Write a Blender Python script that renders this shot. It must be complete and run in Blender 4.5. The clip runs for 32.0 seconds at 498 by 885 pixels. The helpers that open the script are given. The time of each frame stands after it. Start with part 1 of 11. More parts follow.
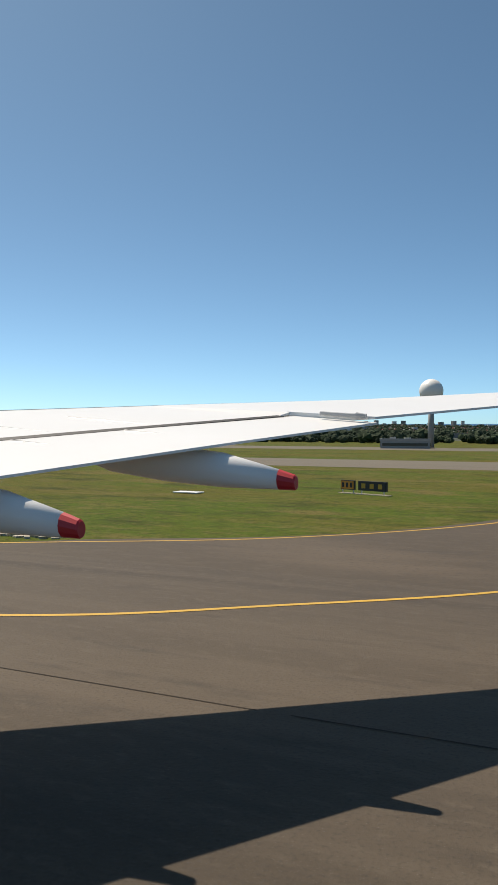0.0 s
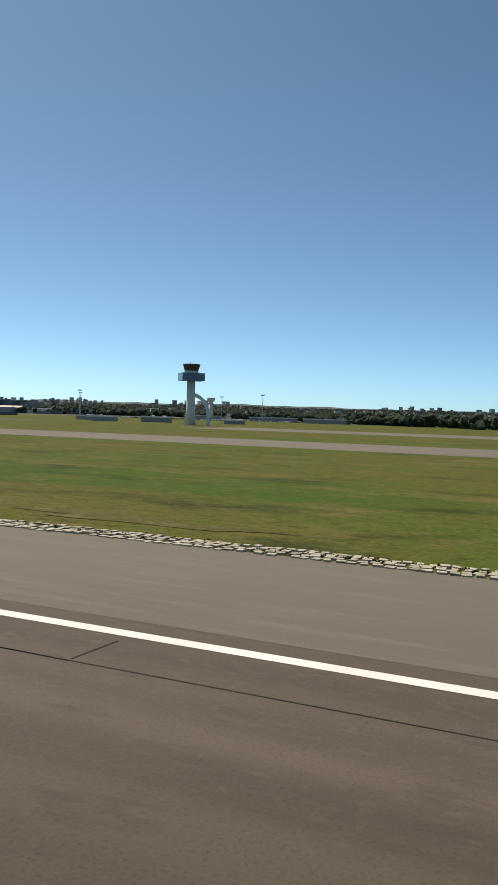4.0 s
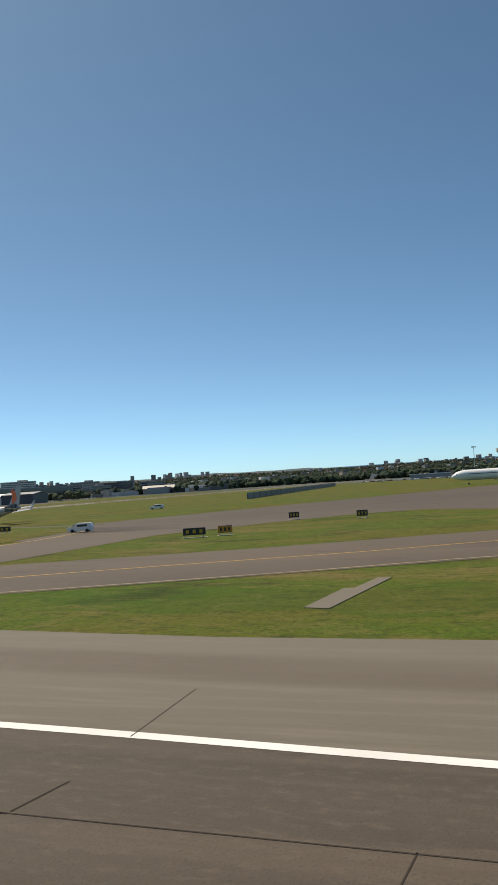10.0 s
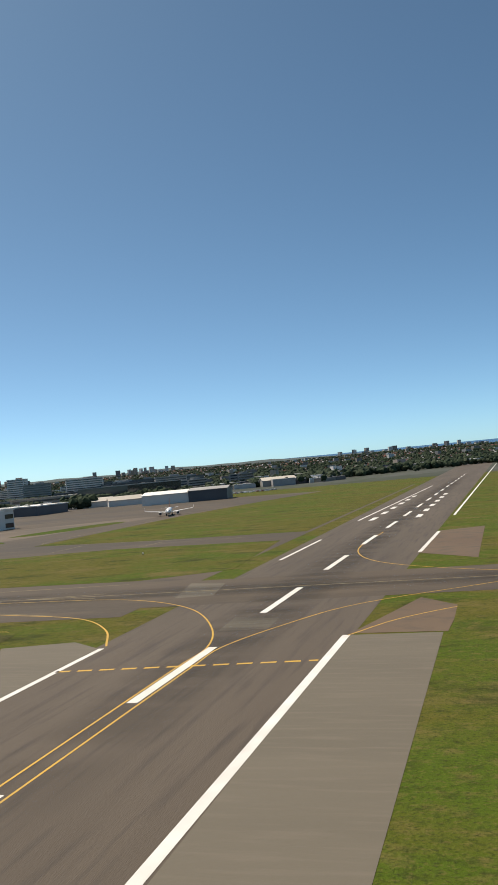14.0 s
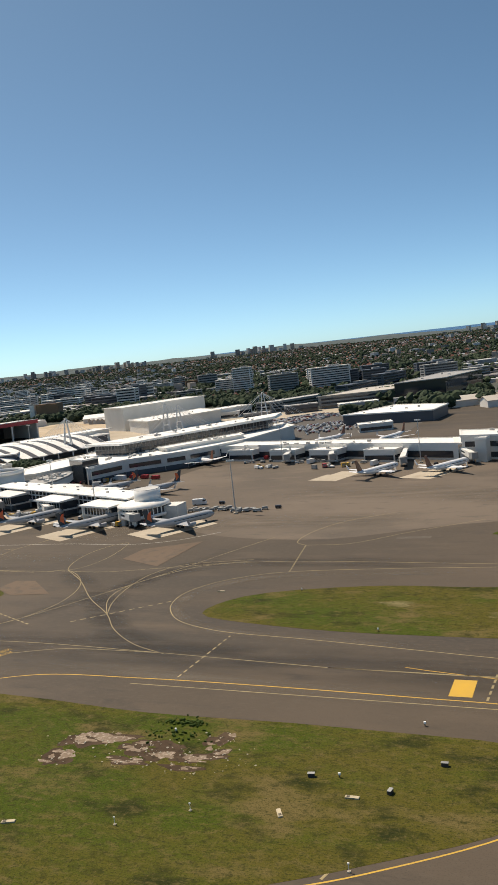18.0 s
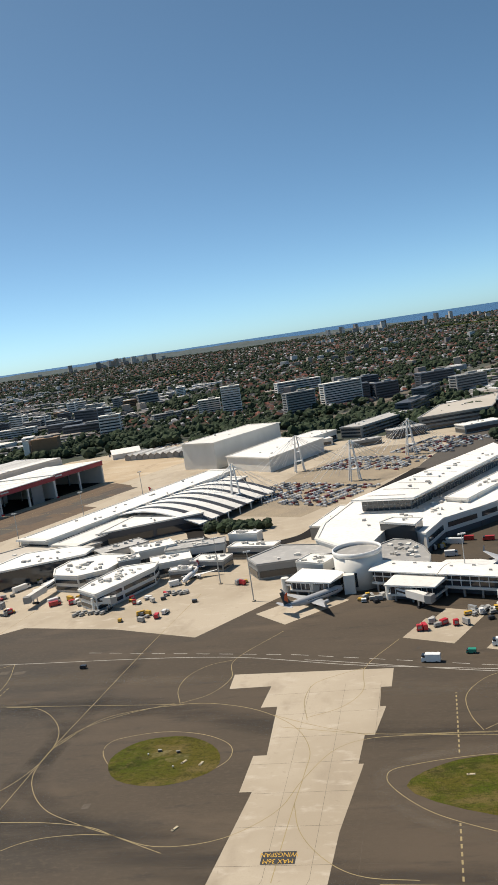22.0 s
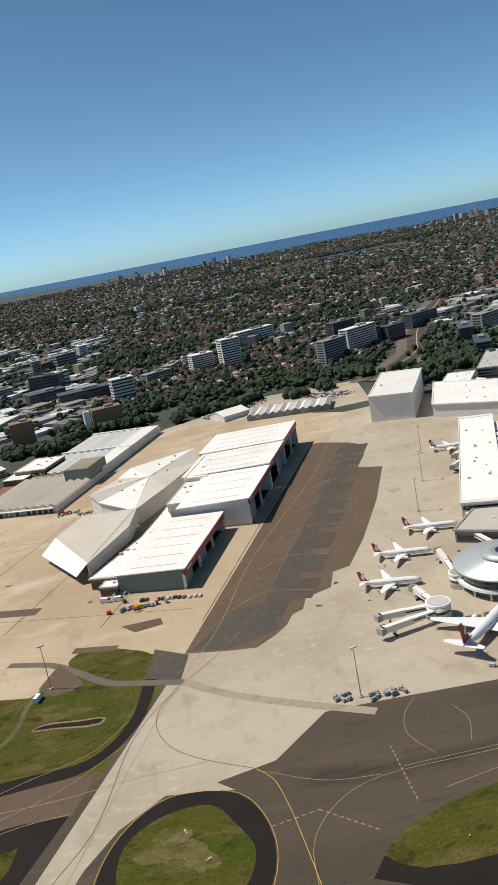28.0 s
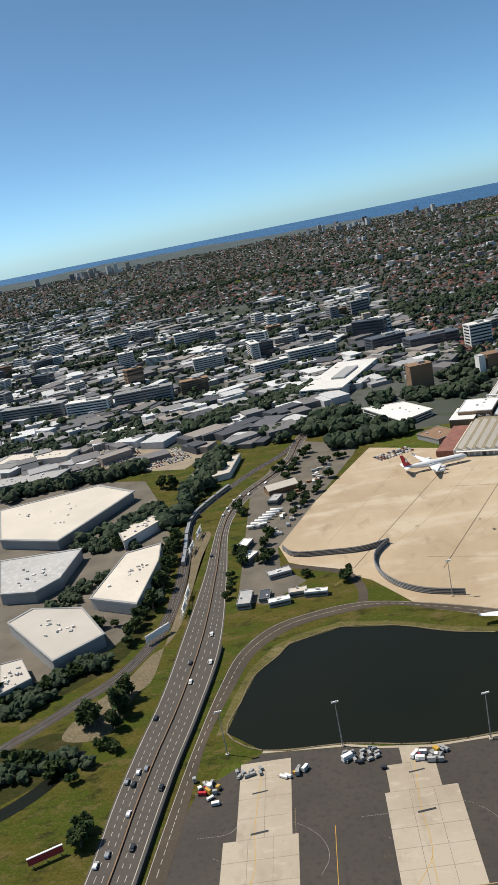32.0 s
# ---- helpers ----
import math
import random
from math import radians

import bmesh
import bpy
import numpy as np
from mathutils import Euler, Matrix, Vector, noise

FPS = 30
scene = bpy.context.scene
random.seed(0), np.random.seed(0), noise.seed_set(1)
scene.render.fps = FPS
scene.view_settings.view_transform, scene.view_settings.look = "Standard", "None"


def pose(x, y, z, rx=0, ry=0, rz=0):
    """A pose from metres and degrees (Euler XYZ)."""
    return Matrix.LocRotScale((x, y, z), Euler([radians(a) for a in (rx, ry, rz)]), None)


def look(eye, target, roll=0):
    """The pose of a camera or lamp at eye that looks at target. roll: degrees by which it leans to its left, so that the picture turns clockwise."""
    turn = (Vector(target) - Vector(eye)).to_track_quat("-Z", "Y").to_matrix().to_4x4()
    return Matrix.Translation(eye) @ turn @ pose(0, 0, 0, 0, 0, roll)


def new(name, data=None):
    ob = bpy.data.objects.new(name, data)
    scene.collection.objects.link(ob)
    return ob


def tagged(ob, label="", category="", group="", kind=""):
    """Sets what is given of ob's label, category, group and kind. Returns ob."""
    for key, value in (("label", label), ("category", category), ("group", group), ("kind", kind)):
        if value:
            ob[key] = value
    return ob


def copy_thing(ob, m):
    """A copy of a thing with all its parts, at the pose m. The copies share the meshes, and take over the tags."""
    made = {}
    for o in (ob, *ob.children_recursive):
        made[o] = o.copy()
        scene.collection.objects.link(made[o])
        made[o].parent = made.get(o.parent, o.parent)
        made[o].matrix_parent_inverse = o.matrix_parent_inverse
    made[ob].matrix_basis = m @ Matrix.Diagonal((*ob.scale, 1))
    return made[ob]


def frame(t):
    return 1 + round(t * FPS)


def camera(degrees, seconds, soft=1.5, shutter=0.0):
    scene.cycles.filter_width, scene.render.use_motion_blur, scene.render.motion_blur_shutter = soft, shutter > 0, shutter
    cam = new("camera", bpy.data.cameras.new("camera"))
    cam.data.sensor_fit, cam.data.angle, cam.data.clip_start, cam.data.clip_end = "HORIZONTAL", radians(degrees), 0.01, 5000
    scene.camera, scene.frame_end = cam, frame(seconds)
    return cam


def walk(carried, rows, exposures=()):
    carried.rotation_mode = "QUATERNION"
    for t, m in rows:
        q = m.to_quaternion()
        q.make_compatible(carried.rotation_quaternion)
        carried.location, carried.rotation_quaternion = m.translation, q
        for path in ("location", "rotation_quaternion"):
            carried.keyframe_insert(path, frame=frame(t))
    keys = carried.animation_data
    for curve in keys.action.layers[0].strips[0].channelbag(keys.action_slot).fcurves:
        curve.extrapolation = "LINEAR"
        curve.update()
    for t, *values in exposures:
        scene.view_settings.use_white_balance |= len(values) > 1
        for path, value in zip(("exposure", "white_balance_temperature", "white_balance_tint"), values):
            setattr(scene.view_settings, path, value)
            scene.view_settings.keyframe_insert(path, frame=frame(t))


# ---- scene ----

# One unit of the plan is K metres of the model: the take-off speed needs the whole airport at this scale.
K = 0.5
cam = camera(33.45, 32.0, soft=1.5)
# seconds, place in the plan (x back along the runway, y out to its side, z up), then turn left from +y, tilt up and lean
PATH = [
    (0, -0.00, 0.00, 6.30, 25.744, -0.599, 0.271),
    (0.5, -34.00, 0.01, 6.31, 25.744, -0.762, 0.798),
    (1, -68.01, 0.02, 6.32, 25.746, -1.233, 2.995),
    (1.5, -102.01, 0.02, 6.33, 25.853, -1.013, 2.563),
    (2, -136.00, 0.02, 6.37, 26.015, -1.674, 3.438),
    (2.5, -169.99, 0.02, 6.34, 25.997, -1.580, 3.546),
    (3, -204.09, 0.01, 6.31, 25.935, -1.601, 2.936),
    (3.5, -238.31, 0.00, 6.30, 25.843, -1.696, 2.186),
    (4, -272.64, 0.00, 6.30, 25.733, -1.825, 1.688),
    (4.5, -307.09, 0.00, 6.30, 25.617, -1.947, 1.698),
    (5, -341.67, 0.00, 6.30, 25.509, -2.023, 2.368),
    (5.5, -376.37, 0.00, 6.30, 26.288, -1.928, 2.466),
    (6, -411.18, -0.00, 6.31, 26.373, -1.990, 2.708),
    (6.5, -446.08, -0.01, 6.30, 26.741, -1.369, 2.578),
    (7, -481.08, -0.02, 6.30, 26.930, -1.632, 4.524),
    (7.5, -516.17, -0.03, 6.29, 26.931, -1.164, 3.891),
    (8, -551.36, -0.02, 6.28, 26.805, -0.381, 2.029),
    (8.5, -586.63, 0.04, 6.30, 26.478, -0.439, 3.703),
    (9, -621.98, 0.22, 6.43, 26.420, 0.166, 2.229),
    (9.5, -657.41, 0.49, 6.72, 26.050, 2.720, -3.190),
    (10, -692.93, 0.86, 7.22, 21.100, 2.800, -3.600),
    (10.5, -728.52, 1.34, 7.96, 16.943, 2.521, -3.390),
    (11, -764.18, 1.92, 8.96, 16.245, 2.719, -2.831),
    (11.5, -799.92, 2.61, 10.26, 16.414, 3.432, -0.746),
    (12, -835.75, 3.41, 11.89, 16.367, 2.885, -3.335),
    (12.5, -871.71, 4.30, 13.97, 16.307, 2.712, -3.385),
    (13, -907.84, 5.28, 16.57, 16.474, 2.577, -3.844),
    (13.5, -943.99, 6.33, 19.75, 16.608, 2.079, -5.067),
    (14, -980.08, 7.48, 23.53, 16.455, 1.957, -5.260),
    (14.5, -1016.10, 8.75, 27.93, 17.289, 1.506, -6.916),
    (15, -1052.07, 10.12, 32.89, 19.627, 0.380, -5.326),
    (15.5, -1087.99, 11.62, 38.34, 21.401, -0.145, -3.655),
    (16, -1123.95, 13.17, 44.13, 22.625, -0.848, -2.858),
    (16.5, -1159.93, 14.77, 50.18, 23.311, -1.726, -2.962),
    (17, -1195.92, 16.44, 56.39, 23.469, -2.776, -3.814),
    (17.5, -1231.92, 18.15, 62.67, 23.112, -3.996, -5.077),
    (18, -1267.90, 19.92, 68.92, 23.195, -6.004, -6.309),
    (18.5, -1303.90, 21.75, 75.16, 24.808, -7.229, -6.097),
    (19, -1340.02, 23.60, 81.37, 25.044, -7.802, -7.249),
    (19.5, -1376.32, 25.42, 87.55, 21.358, -6.992, -8.292),
    (20, -1412.77, 27.19, 93.74, 15.087, -6.428, -8.414),
    (20.5, -1449.30, 28.90, 99.96, 9.235, -5.841, -8.127),
    (21, -1485.92, 30.58, 106.24, 7.772, -5.351, -7.966),
    (21.5, -1522.60, 32.22, 112.60, 9.570, -5.616, -8.005),
    (22, -1559.37, 33.81, 119.04, 11.526, -6.994, -8.522),
    (22.5, -1596.20, 35.36, 125.58, 13.024, -8.459, -8.741),
    (23, -1633.08, 36.85, 132.26, 13.490, -9.439, -8.592),
    (23.5, -1670.01, 38.25, 139.03, 13.851, -10.253, -8.649),
    (24, -1706.99, 39.57, 145.84, 14.141, -10.603, -8.305),
    (24.5, -1744.00, 40.84, 152.64, 14.999, -11.676, -9.871),
    (25, -1780.96, 42.07, 159.35, 12.890, -12.106, -11.739),
    (25.5, -1817.78, 43.27, 165.92, 11.325, -11.239, -12.395),
    (26, -1854.41, 44.40, 172.30, 10.717, -10.395, -10.351),
    (26.5, -1890.92, 45.48, 178.50, 9.837, -9.721, -7.999),
    (27, -1927.35, 46.49, 184.52, 7.457, -9.366, -7.084),
    (27.5, -1963.78, 47.44, 190.36, 2.349, -9.476, -8.851),
    (28, -2000.26, 48.33, 196.02, -6.274, -13.571, -10.827),
    (28.5, -2036.83, 49.18, 201.58, -8.858, -18.073, -12.340),
    (29, -2073.49, 50.03, 207.08, -8.782, -18.096, -12.558),
    (29.5, -2110.23, 50.86, 212.54, -8.883, -14.981, -11.106),
    (30, -2146.99, 51.71, 218.00, -8.520, -14.202, -10.311),
    (30.5, -2183.71, 52.57, 223.44, -6.762, -15.587, -9.732),
    (31, -2220.36, 53.44, 228.88, -2.519, -17.226, -9.956),
    (31.5, -2256.96, 54.30, 234.29, 2.914, -17.192, -10.607),
    (32, -2293.53, 55.16, 239.70, 4.927, -14.720, -11.227),
]


def shot(x, y, z, turn, tilt, lean):
    a, b = radians(turn), radians(tilt)
    eye = Vector((x, y, z)) * K
    return look(eye, eye + Vector((-math.sin(a) * math.cos(b), math.cos(a) * math.cos(b), math.sin(b))), lean)


walk(cam, [(t, shot(*place)) for t, *place in PATH], exposures=[(0.0, 0.2, 6600, 8), (1.5, 0.17, 6600, 8), (5.0, 0.16, 6600, 8), (15.0, 0.18, 6600, 8), (19.0, 0.18, 6750, 9), (21.5, 0.17, 6500, 8), (25.0, 0.08, 6400, 8), (28.0, -0.02, 6200, 8), (31.0, 0.0, 6200, 8), (32.0, 0.12, 6100, 8)])

# ---- light ----
SUN_UP, SUN_AWAY = 58.0, Vector((0.93, -0.37, 0.0)).normalized()
world = bpy.data.worlds.new("sky")
scene.world = world
world.use_nodes = True
wn = world.node_tree.nodes
sky = wn.new("ShaderNodeTexSky")
sky.sky_type = "NISHITA"
sky.sun_disc = False
sky.sun_elevation = radians(SUN_UP)
sky.sun_rotation = math.atan2(-SUN_AWAY.x, -SUN_AWAY.y)
sky.altitude, sky.air_density, sky.dust_density, sky.ozone_density = 0.0, 0.36, 0.5, 3.6
wn["Background"].inputs["Strength"].default_value = 0.15
tone = wn.new("ShaderNodeMix")
tone.data_type, tone.blend_type = "RGBA", "MULTIPLY"
tone.inputs["Factor"].default_value = 1.0
tone.inputs[7].default_value = (0.86, 1.02, 0.9, 1)
world.node_tree.links.new(sky.outputs["Color"], tone.inputs[6])
world.node_tree.links.new(tone.outputs[2], wn["Background"].inputs["Color"])
sun = new("sun", bpy.data.lights.new("sun", "SUN"))
sun.data.energy, sun.data.angle, sun.data.color = 5.0, radians(0.53), (1.0, 0.88, 0.75)
down = SUN_AWAY * math.cos(radians(SUN_UP)) + Vector((0, 0, -math.sin(radians(SUN_UP))))
sun.matrix_world = Matrix.Translation((0, 0, 400)) @ down.to_track_quat("-Z", "Y").to_matrix().to_4x4()

# ---- materials ----


def material(name, colour, rough=0.7, metal=0.0, second=None, scale=0.2, mix=0.5, fine=None, fine_scale=4.0, bump=0.0, bump_scale=8.0, tint=0.0, stretch=None, hue=0.0, spec=0.5):
    """A base colour with stains of a second colour, fine grain, and light relief. tint: how far whole pieces differ in brightness."""
    m = bpy.data.materials.new(name)
    m.use_nodes = True
    n, l = m.node_tree.nodes, m.node_tree.links
    b = n["Principled BSDF"]
    b.inputs["Roughness"].default_value, b.inputs["Metallic"].default_value = rough, metal
    b.inputs["Specular IOR Level"].default_value = spec
    geo = n.new("ShaderNodeNewGeometry")
    where = geo.outputs["Position"]
    if stretch:
        mp = n.new("ShaderNodeMapping")
        mp.inputs["Scale"].default_value = stretch
        l.new(where, mp.inputs["Vector"])
        where = mp.outputs["Vector"]

    def cloud(s, detail):
        t = n.new("ShaderNodeTexNoise")
        t.inputs["Scale"].default_value, t.inputs["Detail"].default_value = s, detail
        l.new(where, t.inputs["Vector"])
        return t.outputs["Fac"]

    def blend(a, other, fac, low=0.4, high=0.6):
        r = n.new("ShaderNodeMapRange")
        r.inputs["From Min"].default_value, r.inputs["From Max"].default_value = low, high
        l.new(fac, r.inputs["Value"])
        x = n.new("ShaderNodeMix")
        x.data_type = "RGBA"
        l.new(r.outputs["Result"], x.inputs["Factor"])
        for sock, v in ((x.inputs[6], a), (x.inputs[7], other)):
            if isinstance(v, tuple):
                sock.default_value = (*v, 1)
            else:
                l.new(v, sock)
        return x.outputs[2]

    c = colour
    if second:
        c = blend(colour, tuple(p + (q - p) * mix * 2 for p, q in zip(colour, second)) if mix < 0.5 else second, cloud(scale, 5), 0.5 - 0.25, 0.5 + 0.25)
    if fine:
        c = blend(c, fine, cloud(fine_scale, 3), 0.5, 0.75)
    if tint or hue:
        info = n.new("ShaderNodeObjectInfo")
        hs = n.new("ShaderNodeHueSaturation")
        r = n.new("ShaderNodeMapRange")
        r.inputs["To Min"].default_value, r.inputs["To Max"].default_value = 1 - tint, 1 + tint
        l.new(info.outputs["Random"], r.inputs["Value"])
        l.new(r.outputs["Result"], hs.inputs["Value"])
        if isinstance(c, tuple):
            hs.inputs["Color"].default_value = (*c, 1)
        else:
            l.new(c, hs.inputs["Color"])
        c = hs.outputs["Color"]
    if isinstance(c, tuple):
        b.inputs["Base Color"].default_value = (*c, 1)
    else:
        l.new(c, b.inputs["Base Color"])
    if bump:
        bp = n.new("ShaderNodeBump")
        bp.inputs["Strength"].default_value, bp.inputs["Distance"].default_value = bump, 0.1
        l.new(cloud(bump_scale, 4), bp.inputs["Height"])
        l.new(bp.outputs["Normal"], b.inputs["Normal"])
    return m





def tarmac(name, base, layers, rough=0.85, bump=0.15):
    """Old pavement: base colour under layers of (colour, scale, low, high, stretch along x, along y), from broad stains to grain."""
    m = bpy.data.materials.new(name)
    m.use_nodes = True
    n, l = m.node_tree.nodes, m.node_tree.links
    b = n["Principled BSDF"]
    b.inputs["Roughness"].default_value, b.inputs["Specular IOR Level"].default_value = rough, 0.35
    geo = n.new("ShaderNodeNewGeometry")
    colour = None
    for k, (other, s, low, high, sx, sy) in enumerate(layers):
        mp = n.new("ShaderNodeMapping")
        mp.inputs["Scale"].default_value, mp.inputs["Location"].default_value = (sx, sy, 1), (k * 23.1, k * 41.7, 0)
        l.new(geo.outputs["Position"], mp.inputs["Vector"])
        t = n.new("ShaderNodeTexNoise")
        t.inputs["Scale"].default_value, t.inputs["Detail"].default_value, t.inputs["Roughness"].default_value = s, 7, 0.6
        l.new(mp.outputs["Vector"], t.inputs["Vector"])
        r = n.new("ShaderNodeMapRange")
        r.inputs["From Min"].default_value, r.inputs["From Max"].default_value = low, high
        l.new(t.outputs["Fac"], r.inputs["Value"])
        x = n.new("ShaderNodeMix")
        x.data_type = "RGBA"
        l.new(r.outputs["Result"], x.inputs["Factor"])
        x.inputs[6].default_value, x.inputs[7].default_value = (*base, 1), (*other, 1)
        if colour:
            l.new(colour, x.inputs[6])
        colour = x.outputs[2]
    l.new(colour, b.inputs["Base Color"])
    bp = n.new("ShaderNodeBump")
    bp.inputs["Strength"].default_value, bp.inputs["Distance"].default_value = bump, 0.05
    l.new(t.outputs["Fac"], bp.inputs["Height"])
    l.new(bp.outputs["Normal"], b.inputs["Normal"])
    return m


ASPHALT = tarmac("old brown-grey asphalt", (0.062, 0.047, 0.031), [((0.094, 0.07, 0.047), 0.016, 0.42, 0.62, 0.6, 1), ((0.046, 0.038, 0.029), 0.03, 0.5, 0.66, 0.35, 1), ((0.105, 0.078, 0.052), 0.12, 0.55, 0.75, 0.3, 1), ((0.042, 0.034, 0.026), 0.45, 0.56, 0.74, 0.25, 1), ((0.09, 0.07, 0.048), 2.2, 0.5, 0.8, 0.5, 1), ((0.04, 0.032, 0.024), 7.0, 0.52, 0.8, 1, 1)])
APRON = tarmac("sun-bleached apron asphalt", (0.105, 0.081, 0.058), [((0.14, 0.108, 0.078), 0.02, 0.42, 0.62, 0.8, 1), ((0.08, 0.064, 0.047), 0.04, 0.48, 0.66, 0.6, 1), ((0.15, 0.115, 0.082), 0.15, 0.55, 0.75, 0.5, 1), ((0.075, 0.06, 0.045), 0.5, 0.56, 0.74, 0.5, 1), ((0.13, 0.102, 0.072), 2.2, 0.5, 0.8, 0.7, 1)])
RUNWAY = tarmac("worn runway asphalt", (0.068, 0.052, 0.035), [((0.1, 0.078, 0.054), 0.1, 0.42, 0.64, 0.06, 1), ((0.048, 0.037, 0.026), 0.22, 0.48, 0.68, 0.05, 1), ((0.098, 0.076, 0.053), 0.9, 0.5, 0.75, 0.05, 1), ((0.05, 0.039, 0.028), 1.6, 0.55, 0.75, 0.3, 1), ((0.1, 0.08, 0.056), 6.0, 0.52, 0.8, 0.5, 1), ((0.036, 0.029, 0.022), 22.0, 0.52, 0.8, 1, 1)], bump=0.25)
CROSS_RUNWAY = material("worn crossing runway asphalt", (0.06, 0.044, 0.029), 0.85, second=(0.098, 0.075, 0.052), scale=0.22, fine=(0.046, 0.034, 0.025), fine_scale=1.6, bump=0.3, bump_scale=30, stretch=(1, 0.07, 1))
ROAD_ASPHALT = material("traffic-worn road asphalt", (0.062, 0.053, 0.043), 0.85, second=(0.08, 0.068, 0.055), scale=0.1, fine=(0.05, 0.043, 0.036), fine_scale=1.2, bump=0.1)
STAND_ASPHALT = material("oil-dark stand asphalt", (0.04, 0.033, 0.026), 0.85, second=(0.058, 0.047, 0.036), scale=0.08, fine=(0.03, 0.026, 0.022), fine_scale=0.8, bump=0.1)
SHOULDER = material("grey shoulder asphalt", (0.13, 0.111, 0.081), 0.9, second=(0.1, 0.086, 0.062), scale=0.15, fine=(0.14, 0.118, 0.088), fine_scale=2.5, bump=0.2, bump_scale=30, stretch=(0.1, 1, 1))
DARK_ASPHALT = material("fresh dark asphalt", (0.014, 0.0125, 0.011), 0.85, second=(0.021, 0.018, 0.015), scale=0.08, fine=(0.016, 0.014, 0.012), fine_scale=0.7, bump=0.1, spec=0.12)
LANE_GREY = material("grey oily asphalt", (0.072, 0.061, 0.047), 0.88, second=(0.054, 0.046, 0.036), scale=0.08, fine=(0.086, 0.074, 0.058), fine_scale=0.6)
LANE_BROWN = material("dark brown-grey asphalt", (0.075, 0.056, 0.04), 0.88, second=(0.06, 0.046, 0.034), scale=0.06, fine=(0.09, 0.07, 0.052), fine_scale=0.6)
BROWN_ASPHALT = material("brown old asphalt", (0.095, 0.06, 0.035), 0.9, second=(0.12, 0.082, 0.05), scale=0.06, fine=(0.07, 0.054, 0.036), fine_scale=0.5, bump=0.1)
CONCRETE = tarmac("pale concrete", (0.42, 0.36, 0.275), [((0.34, 0.285, 0.21), 0.03, 0.42, 0.62, 1, 1), ((0.3, 0.25, 0.185), 0.16, 0.55, 0.72, 1, 0.5), ((0.47, 0.41, 0.33), 0.5, 0.55, 0.75, 0.5, 1), ((0.26, 0.215, 0.16), 1.1, 0.62, 0.78, 1, 1), ((0.36, 0.3, 0.23), 5.0, 0.5, 0.8, 1, 1)], 0.9)
TAN_CONCRETE = tarmac("tan stained concrete", (0.45, 0.355, 0.24), [((0.36, 0.275, 0.175), 0.02, 0.42, 0.6, 1, 0.6), ((0.5, 0.42, 0.31), 0.07, 0.5, 0.68, 0.5, 1), ((0.29, 0.22, 0.14), 0.14, 0.58, 0.74, 1, 0.4), ((0.27, 0.2, 0.13), 0.8, 0.62, 0.78, 1, 1), ((0.36, 0.28, 0.185), 4.0, 0.5, 0.8, 1, 1)], 0.9)


def turf(name, green, olive, straw, damp):
    """Mown grass: broad olive drifts, straw-dry patches, damp dark patches and a fine tufted grain."""
    m = bpy.data.materials.new(name)
    m.use_nodes = True
    n, l = m.node_tree.nodes, m.node_tree.links
    b = n["Principled BSDF"]
    b.inputs["Roughness"].default_value, b.inputs["Specular IOR Level"].default_value = 0.95, 0.1
    geo = n.new("ShaderNodeNewGeometry")
    colour = None
    for k, (other, s, detail, low, high, along) in enumerate(((olive, 0.07, 6, 0.44, 0.56, 0.45), (straw, 0.2, 7, 0.53, 0.64, 0.5), (damp, 0.24, 7, 0.54, 0.66, 0.6), (straw, 1.1, 6, 0.52, 0.74, 0.6), (damp, 1.9, 8, 0.5, 0.74, 0.7), (straw, 4.2, 4, 0.54, 0.8, 0.8), (damp, 6.5, 4, 0.5, 0.72, 0.8))):
        mp = n.new("ShaderNodeMapping")
        mp.inputs["Scale"].default_value = (along, 1, 1)
        mp.inputs["Location"].default_value = (k * 31.7, k * 17.3, 0)
        l.new(geo.outputs["Position"], mp.inputs["Vector"])
        t = n.new("ShaderNodeTexNoise")
        t.inputs["Scale"].default_value, t.inputs["Detail"].default_value, t.inputs["Roughness"].default_value = s, detail, 0.62
        l.new(mp.outputs["Vector"], t.inputs["Vector"])
        r = n.new("ShaderNodeMapRange")
        r.inputs["From Min"].default_value, r.inputs["From Max"].default_value = low, high
        l.new(t.outputs["Fac"], r.inputs["Value"])
        x = n.new("ShaderNodeMix")
        x.data_type = "RGBA"
        l.new(r.outputs["Result"], x.inputs["Factor"])
        x.inputs[6].default_value, x.inputs[7].default_value = (*green, 1), (*other, 1)
        if colour:
            l.new(colour, x.inputs[6])
        colour = x.outputs[2]
    l.new(colour, b.inputs["Base Color"])
    bp = n.new("ShaderNodeBump")
    bp.inputs["Strength"].default_value, bp.inputs["Distance"].default_value = 0.9, 0.12
    l.new(t.outputs["Fac"], bp.inputs["Height"])
    l.new(bp.outputs["Normal"], b.inputs["Normal"])
    return m


